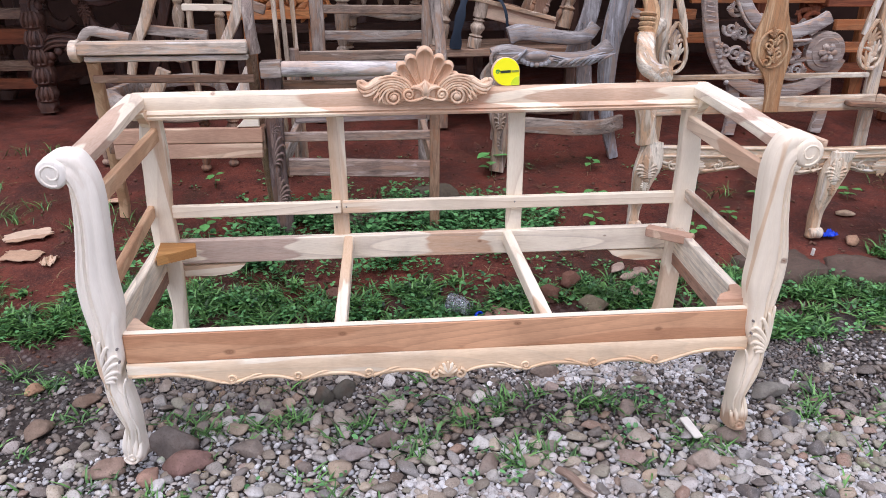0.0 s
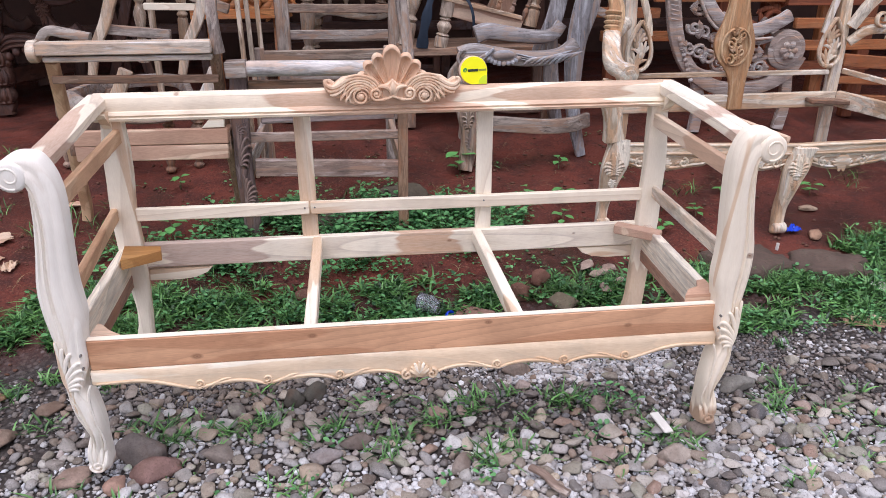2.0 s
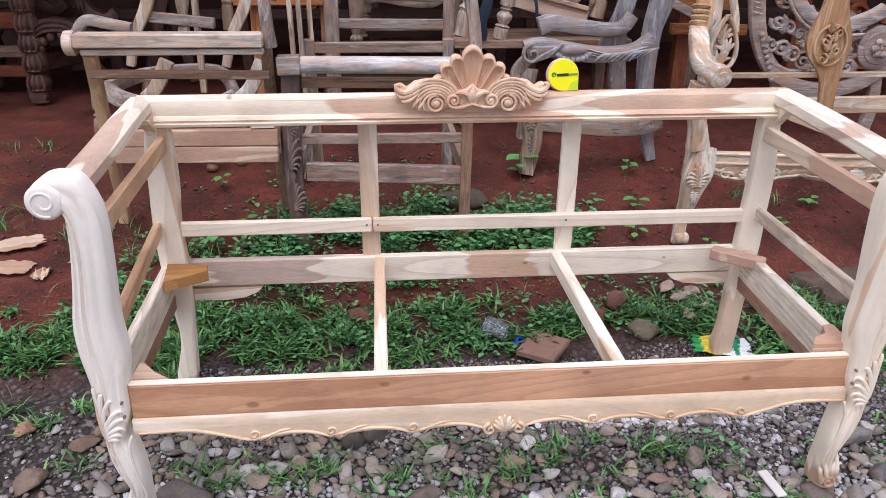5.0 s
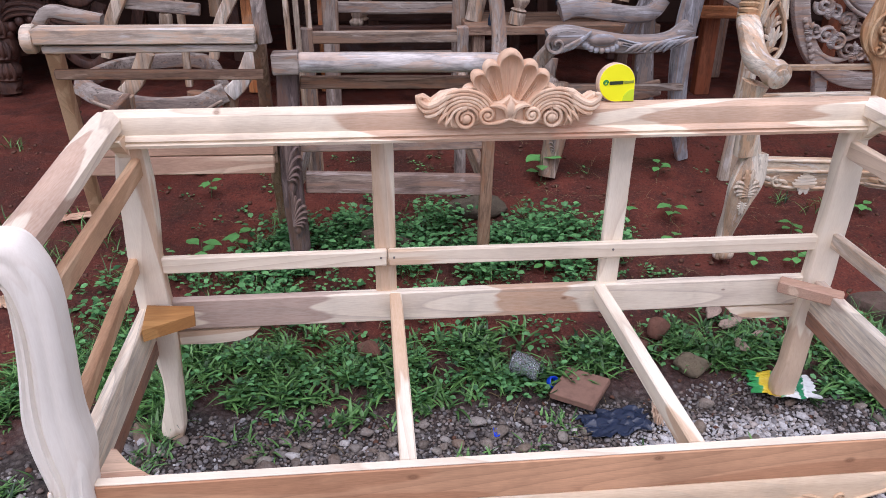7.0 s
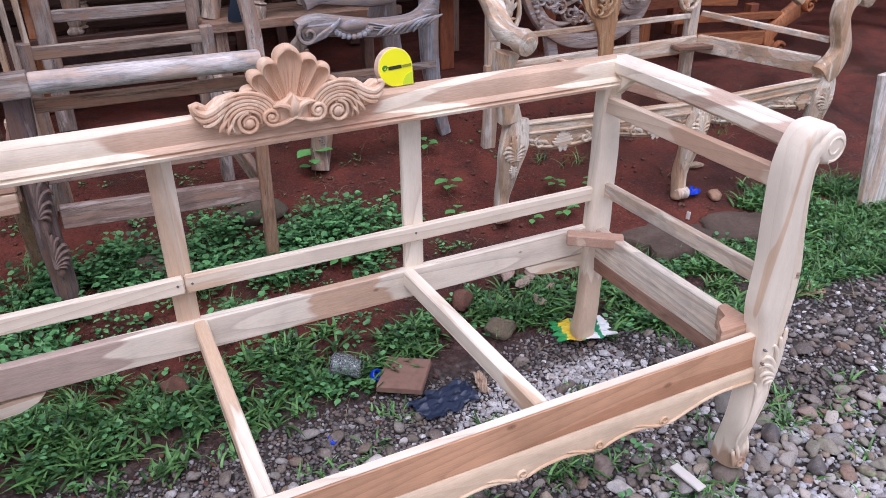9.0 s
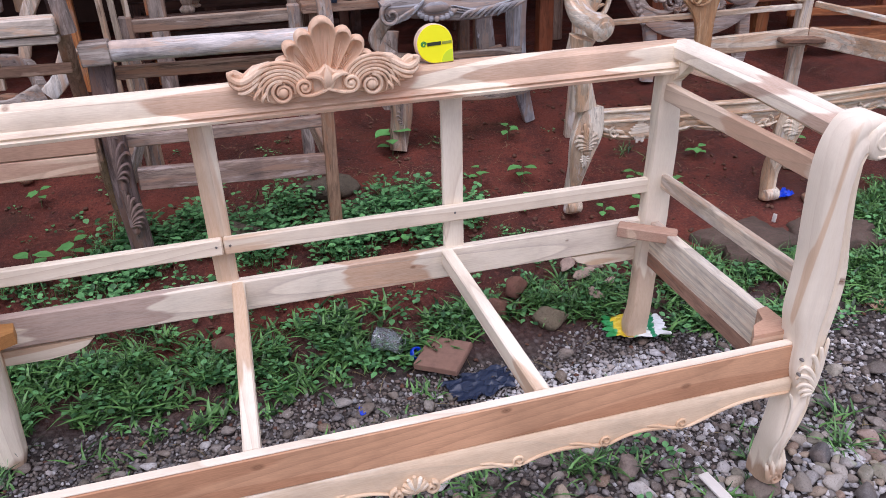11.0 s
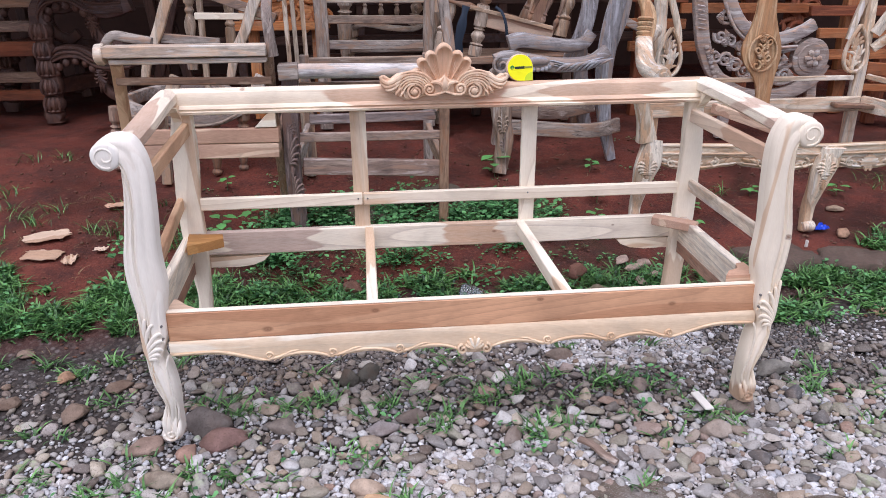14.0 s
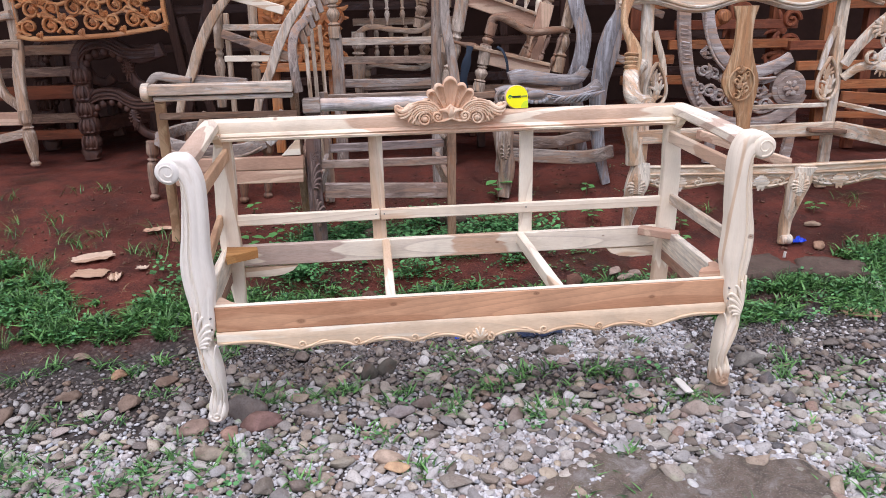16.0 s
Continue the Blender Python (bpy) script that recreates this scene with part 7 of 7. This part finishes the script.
for ob in list(bpy.data.objects):
    if ob.name.split(".")[0] == "fieldstone":
        settle(ob.matrix_world.translation.x, ob.matrix_world.translation.y, max(ob.dimensions[:2]) * .36)
stones = []
for count, r0, r1, slack in ((700, .026, .036, .9), (6500, .017, .026, .80), (36000, .0115, .017, .74), (62000, .007, .0115, .70), (70000, .0042, .007, .66), (42000, .0036, .0085, .66)):
    for _ in range(count):
        x, y = rng.uniform(-3.0, 3.1), rng.uniform(-1.5, .95)
        if count == 42000:
            x, y = rng.uniform(-1.1, 1.5), rng.uniform(.25, .82)
        r = rng.uniform(r0, r1)
        if r < .011 and (abs(x) > 2.3 or y < -.85):
            continue
        if r > .026 and rng.random() > .5:
            continue
        if rng.random() > share(x, y, r) or not free(x, y, r, slack):
            continue
        if abs(abs(x) - .92) < .04 + r and -.03 - r < y < .05 + r and r > .012:
            continue
        stones.append((x, y, r))
        settle(x, y, r)


def place(r):
    """Scale and turn of one stone: squat, and lying on its flat side."""
    s = Matrix.Diagonal((r * rng.uniform(.95, 1.3), r * rng.uniform(.78, 1.02), r * rng.uniform(.42, .78), 1))
    return Euler((rng.uniform(-.35, .35), rng.uniform(-.35, .35), rng.uniform(0, 6.28))).to_matrix().to_4x4() @ s


near = sorted(stones, key=lambda s: -s[2] + (0 if -.7 < s[1] < .5 and abs(s[0]) < 1.5 else 1))[:290]
chosen = set(near)
shapes = []
for k in range(14):
    vs, fs = blob(3, k + 1, .30)
    me = bpy.data.meshes.new("pebble")
    me.from_pydata(vs.tolist(), [], fs.tolist())
    me.materials.append(pebble_mat)
    me.shade_smooth()
    shapes.append(me)
bed = tagged(new("pebble_bed"), "bed of rounded river pebbles in many browns and greys", "pebbles", kind="structure")
for k, (x, y, r) in enumerate(near):
    ob = new("pebble", shapes[k % 14])
    ob.parent = bed
    ob.matrix_basis = Matrix.Translation((x, y, relief(x, y) + r * .46)) @ place(r)


def heap(name, rows, subdiv, variants, material, label, broken=False):
    """Many small stones as one mesh."""
    allv, allf, off = [], [], 0
    bases = [blob(subdiv, 20 + k, .38) for k in range(variants)]
    for k, (x, y, r) in enumerate(rows):
        vs, fs = bases[k % variants]
        m = np.array(place(r))
        allv.append(vs @ m[:3, :3].T + (x, y, relief(x, y) + r * (.46 if r > .01 else .34)))
        allf.append(fs + off)
        off += len(vs)
    me = bpy.data.meshes.new(name)
    me.from_pydata(np.concatenate(allv).tolist(), [], np.concatenate(allf).tolist())
    me.materials.append(material)
    if not broken:
        me.shade_smooth()
    return tagged(new(name, me), label, "gravel", kind="stuff")


rest = [s for s in stones if s not in chosen]
# beyond a ragged line near the sofa the stones take darker palettes
back_zone = lambda x, y: y > .10 + .09 * noise.noise(Vector((x * 3, y * 3, 8))) + (.12 if x < -.2 else 0)
heap("cobbles", [s for s in rest if s[2] >= .0135 and not back_zone(s[0], s[1])], 2, 12, gravel_mat, "many smaller rounded pebbles packed together")
heap("muddy_cobbles", [s for s in rest if s[2] >= .0135 and back_zone(s[0], s[1])], 2, 12, dull_mat, "dull brown pebbles near the sofa")
under = lambda x, y: (back_zone(x, y) and not (.35 < x < 1.0 and .36 < y < .66)) or (x < -1.15 and y > .12)
heap("fine_grit", [s for s in rest if s[2] < .0135 and under(s[0], s[1])], 1, 8, grit_mat, "dark grit under the sofa frame")
heap("gravel", [s for s in rest if s[2] < .0135 and not under(s[0], s[1])], 1, 10, fine_mat, "fine grey and white gravel between the pebbles")

# pale crushed stone scattered in patches among the pebbles
chips = []
while len(chips) < 24000:
    x, y = rng.uniform(-1.6, 2.4), rng.uniform(-1.0, .70)
    lie = noise.noise(Vector((x * 2.6, y * 3.2, 6))) + .5 * noise.noise(Vector((x * 9, y * 9, 3)))
    want = (1.0 if x > .15 else .5 if x > -.6 else .18) * max(0.0, min(1.0, .35 + 1.8 * lie)) * (1.0 if y < -.06 else .22)
    if y < -.10:
        want = min(1.0, want * 1.5 + (.45 if x > -.1 else .3))
    if .35 < x < 1.0 and .36 < y < .64:
        want = max(want, .45)
    if in_slab(x, y):
        want = .9 if x > .6 and y < -.48 else .4
    if rng.random() < want * how_stony(x, y):
        chips.append((x, y, rng.uniform(.004, .0105) if rng.random() < .93 else rng.uniform(.011, .017)))
heap("crushed_stone", chips, 1, 8, crushed_mat, "pale crushed stone chips strewn in patches over the pebbles", True)
grit = [(rng.uniform(-2.4, 2.4), rng.uniform(.6, 2.6), rng.uniform(.003, .012)) for _ in range(1500)]
heap("clods", grit, 1, 8, plain("earth_clod", (.13, .062, .04), .9, 60, .5), "small clods of red earth")


# ---- grass, weeds and seedlings ----
def blades(name, roots, material, label, length, width, lean, segs=4):
    """Curved, folded blades of grass as one mesh; roots are rows of x, y, size."""
    r = np.asarray(roots)
    n = len(r)
    ang, ln = rng.uniform(0, math.tau, n), r[:, 2] * rng.uniform(length[0], length[1], n)
    wd, le = rng.uniform(width[0], width[1], n), rng.uniform(lean[0], lean[1], n)
    twist = rng.uniform(-.5, .5, n)
    base = np.array([relief(x, y) for x, y in r[:, :2]])
    rows = []
    for k in range(segs + 1):
        s = k / segs
        out = ln * (le * s ** 1.6 + .1 * s)
        up = ln * (s - .45 * le * s * s)
        a = ang + twist * s
        cx, cy, cz = r[:, 0] + out * np.cos(a), r[:, 1] + out * np.sin(a), base + up - .004
        half = wd / 2 * (min(1, .55 + 1.3 * s) * (1 - s) ** .55 + .02)
        sx, sy = -np.sin(a) * half, np.cos(a) * half
        rows.append(np.stack([cx - sx, cy - sy, cz + half * .35], -1))
        rows.append(np.stack([cx, cy, cz], -1))
        rows.append(np.stack([cx + sx, cy + sy, cz + half * .35], -1))
    v = np.stack(rows, 1).reshape(-1, 3)
    per = 3 * (segs + 1)
    quad = []
    for k in range(segs):
        for j in range(2):
            quad.append([3 * k + j, 3 * k + j + 1, 3 * k + j + 4, 3 * k + j + 3])
    f = (np.arange(n)[:, None, None] * per + np.array(quad)[None]).reshape(-1, 4)
    me = bpy.data.meshes.new(name)
    me.from_pydata(v.tolist(), [], f.tolist())
    me.materials.append(material)
    me.shade_smooth()
    return tagged(new(name, me), label, "grass", kind="stuff")


def tufts(count, inside, spread, per, size):
    """Roots of blades gathered in tufts wherever inside(x, y) allows."""
    out = []
    tries = 0
    while len(out) < count * per and tries < count * 60:
        tries += 1
        x, y = rng.uniform(-3.3, 3.3), rng.uniform(-1.0, 2.6)
        if rng.random() > inside(x, y):
            continue
        s = rng.uniform(*size)
        for _ in range(int(per * rng.uniform(.6, 1.4))):
            out.append((x + rng.normal(0, spread), y + rng.normal(0, spread * .8), s))
    return out


def patchy(x, y, k, at=0.0):
    return 1.0 if noise.noise(Vector((x * k, y * k, 17))) > at else 0.12


def band(x, y):
    """The strip of grass along the yard's edge."""
    if ((x - 1.60) / .19) ** 2 + ((y - 1.10) / .14) ** 2 < 1 or ((x - 1.97) / .18) ** 2 + ((y - 1.06) / .13) ** 2 < 1:
        return 0.0
    lo, hi = .74, 1.16
    if x < -1.1:
        lo, hi = .80, 1.14 + .45 * max(0, min(1, (-1.75 - x) / .5))
    if x > 1.15:
        lo, hi = .62, 1.08 + .25 * max(0, min(1, (x - 1.9) / .5))
    if -.95 < x < 1.0:
        lo, hi = .74 + .16 * max(0, min(1, (x - .15) / .3)) - .10 * max(0, min(1, (x - .75) / .15)), 1.08
    d = min(y - lo, hi - y) - max(0.0, abs(x) - 2.5 + .5 * noise.noise(Vector((x * 2, y * 2, 21)))) * .5
    thin = .25 + .75 * max(0.0, min(1.0, (y - .78) / .14)) if -.95 < x < 1.0 else 1.0
    return thin * max(0.0, min(1.0, .5 + d / .12)) * patchy(x, y, 3.2, -.28) * patchy(x, y, 9.0, -.12 if x < 1 else -.3)


def weeds_zone(x, y):
    d = max(1 - ((x + .12) / .85) ** 2 - ((y - 1.58) / .44) ** 2, .6 * (1 - ((x + .75) / .75) ** 2 - ((y - 1.36) / .24) ** 2))
    return max(0.0, min(1.0, d * 1.5)) * patchy(x, y, 3.4, -.06) * patchy(x, y, 10.0, -.12)


blades("grass", tufts(1900, band, .015, 11, (.6, 1.4)), grass_mat, "thick low green grass along the edge of the stones", (.032, .070), (.009, .018), (.5, 1.4))
blades("tall_grass", tufts(260, lambda x, y: band(x, y) * (1 if x < -.9 or .45 < x < .95 or x > 1.3 else .25), .014, 26, (.8, 1.3)), grass_mat, "finer taller grass tufts", (.055, .105), (.0025, .0045), (.25, .95))
blades("gravel_grass", tufts(420, lambda x, y: (1.0 if y < .72 else 0) * (.6 if -.65 < x < .75 and -.2 < y < .3 else .16) + (.9 if x < -1.0 and y < .0 else 0) + (.35 if x > 1.1 and y < .2 else 0), .020, 13, (.55, 1.0)), grass_mat, "small grass tufts growing between pebbles", (.035, .08), (.006, .012), (.5, 1.2))
knots_ = ((-.876, .27), (-.80, .21), (-.74, .19), (-.53, .22), (-.47, .25), (-.14, .255), (-.10, .05), (-.06, .10), (.09, .155), (.06, .22), (-.22, -.32), (-.85, -.14), (-.73, -.14), (.21, .25), (.50, .24), (.57, .22), (.83, -.05), (.78, .02), (1.27, .2), (1.22, .12), (.23, -.05), (1.06, -.55), (1.14, -.52), (1.1, -.6), (-.62, -.35), (-.95, -.25), (-1.1, -.2), (-1.2, -.3), (-1.25, .58), (-1.0, .62), (-1.06, .52), (-1.5, .6), (-1.7, .62), (-1.38, .5), (-1.85, .5), (-1.6, -.1), (-1.8, -.2), (-1.45, -.25))
blades("crevice_grass", [(x + rng.normal(0, .03), y + rng.normal(0, .022), rng.uniform(.6, 1.1)) for x, y in knots_ for _ in range(32)], grass_mat, "green grass clumps rooted between the stones", (.035, .085), (.006, .012), (.5, 1.3))
blades("dry_grass", tufts(420, lambda x, y: .5 if y < 1.2 else .5, .03, 4, (.4, 1.0)), dry_mat, "dry straw and dead blades on the ground", (.04, .09), (.0015, .003), (1.2, 1.9))
blades("weed_grass", tufts(110, weeds_zone, .02, 12, (.7, 1.3)), grass_mat, "grass blades among the weeds", (.06, .12), (.003, .006), (.3, .9))
blades("yard_grass", tufts(70, lambda x, y: 1.0 if (y > 1.25 and x < -1.2 and noise.noise(Vector((x * 2, y * 2, 5))) > .05) or (1.15 < y < 1.9 and x > 1.3 and noise.noise(Vector((x * 3, y * 3, 5))) > .2) else 0.0, .03, 12, (.7, 1.2)), grass_mat, "scattered grass on bare earth", (.05, .10), (.004, .007), (.5, 1.2))


def leaflets(name, plants, material, label, size, height, per, category="weeds"):
    """Low weeds with rounded leaves on short stalks, as one mesh."""
    v, f = [], []
    for x, y, s in plants:
        z = relief(x, y)
        for _ in range(int(per * rng.uniform(.6, 1.4))):
            a, tilt, ln = rng.uniform(0, math.tau), rng.uniform(-.2, .65), s * rng.uniform(*size)
            rise, reach = s * rng.uniform(*height), s * rng.uniform(.005, .045)
            root = Vector((x + reach * math.cos(a), y + reach * math.sin(a), z + rise))
            fwd = Vector((math.cos(a) * math.cos(tilt), math.sin(a) * math.cos(tilt), math.sin(tilt) * .8))
            side = Vector((-math.sin(a), math.cos(a), rng.uniform(-.25, .25)))
            up = Vector((0, 0, 1))
            b = len(v)
            for t, wd, h in ((0, .08, 0), (.3, .36, .03), (.65, .34, .04), (1, .03, -.08)):
                c = root + fwd * ln * t + up * (h * ln)
                v += [c - side * wd * ln + up * ln * .07, c, c + side * wd * ln + up * ln * .07]
            for k in range(3):
                for j in range(2):
                    f.append((b + 3 * k + j, b + 3 * k + j + 1, b + 3 * k + j + 4, b + 3 * k + j + 3))
    me = bpy.data.meshes.new(name)
    me.from_pydata([tuple(p) for p in v], [], f)
    me.materials.append(material)
    me.shade_smooth()
    return tagged(new(name, me), label, category, kind="stuff")


def sites(count, inside, size):
    out = []
    for _ in range(count * 80):
        if len(out) >= count:
            break
        x, y = rng.uniform(-3.2, 3.2), rng.uniform(-.9, 2.6)
        if rng.random() < inside(x, y):
            out.append((x, y, rng.uniform(*size)))
    return out


leaflets("weeds", sites(580, weeds_zone, (.7, 1.4)), weed_mat, "low round-leaved green weeds under the daybed", (.012, .027), (.005, .07), 13)
leaflets("bank_weeds", sites(720, lambda x, y: band(x, y) * .8, (.7, 1.1)), weed_mat, "small broad-leaved weeds in the grass", (.014, .028), (.01, .05), 8)
leaflets("gravel_weeds", sites(170, lambda x, y: (.8 if x < -.75 and y < -.2 else .7 if x > 1.2 and y < -.3 else .25 if -.7 < x < .8 and -.1 < y < .3 else 0.0) * patchy(x, y, 5.0, .05), (.6, 1.1)), weed_mat, "small green weeds growing between the pebbles", (.012, .026), (.008, .04), 10)
leaflets("creeping_weeds", sites(150, lambda x, y: .8 if -.7 < x < .9 and 1.0 < y < 1.4 else (.5 if y > 1.3 and abs(x) < 1.4 and noise.noise(Vector((x * 4, y * 4, 2))) > .25 else 0), (.6, 1.0)), weed_mat, "creeping weeds on the bare strip of earth", (.012, .024), (.002, .02), 8)


def seedling(x, y, height, leaves, size, turn=0.0):
    """A young plant with a thin stem and pairs of broad leaves."""
    ob = thing("seedling", "young broad-leaved green plant growing in red earth", "plant", pose(x, y, relief(x, y), 0, 0, turn), "seedlings")
    part("stem", Geo().sweep(smooth([(0, 0, -.01), (.006, 0, height * .5), (.002, .004, height)], 5), lambda s: .005 - .003 * s, lambda s: .005 - .003 * s, (0, 1, 0), 6), stem_mat, ob)
    for k in range(leaves):
        a, h = k * 2.4 + turn, height * (1 - .13 * k)
        ln = size * (1 - .06 * k)
        g = Geo(pose(0, 0, h) @ pose(0, 0, 0, 0, 0, math.degrees(a)) @ pose(0, 0, 0, 0, 12 - 30 * (k % 2) * .5, 0))
        rings = []
        for t, wd, hz in ((0, .02, 0), (.12, .10, .01), (.35, .36, .05), (.6, .38, .06), (.82, .22, .03), (1, .015, -.03)):
            rings.append([Vector((t * ln + .01, -wd * ln, hz * ln + .05 * ln)), Vector((t * ln + .01, 0, hz * ln)), Vector((t * ln + .01, wd * ln, hz * ln + .05 * ln)), Vector((t * ln + .01, 0, hz * ln - .0012))])
        part("leaf", g.loft(rings), plant_mat, ob, sharp=80)
    return ob


for x, y, h, k, s in ((.43, 2.12, .13, 6, .085), (.92, 1.75, .08, 5, .06), (.86, 1.55, .07, 5, .055), (.72, 1.72, .10, 4, .05), (.98, 2.1, .07, 4, .05), (-1.0, 1.52, .12, 6, .07), (-.88, 1.62, .10, 6, .06), (-1.05, 2.05, .08, 5, .05),
                      (1.4, 1.62, .06, 5, .05), (1.55, 1.55, .06, 5, .05), (1.32, 1.42, .07, 5, .05), (2.25, 1.7, .07, 6, .055), (.55, 1.45, .05, 4, .04), (1.15, 1.42, .05, 4, .04), (1.78, 1.75, .05, 5, .05), (.30, 1.42, .06, 5, .045)):
    seedling(x, y, h, k, s, x * 37)
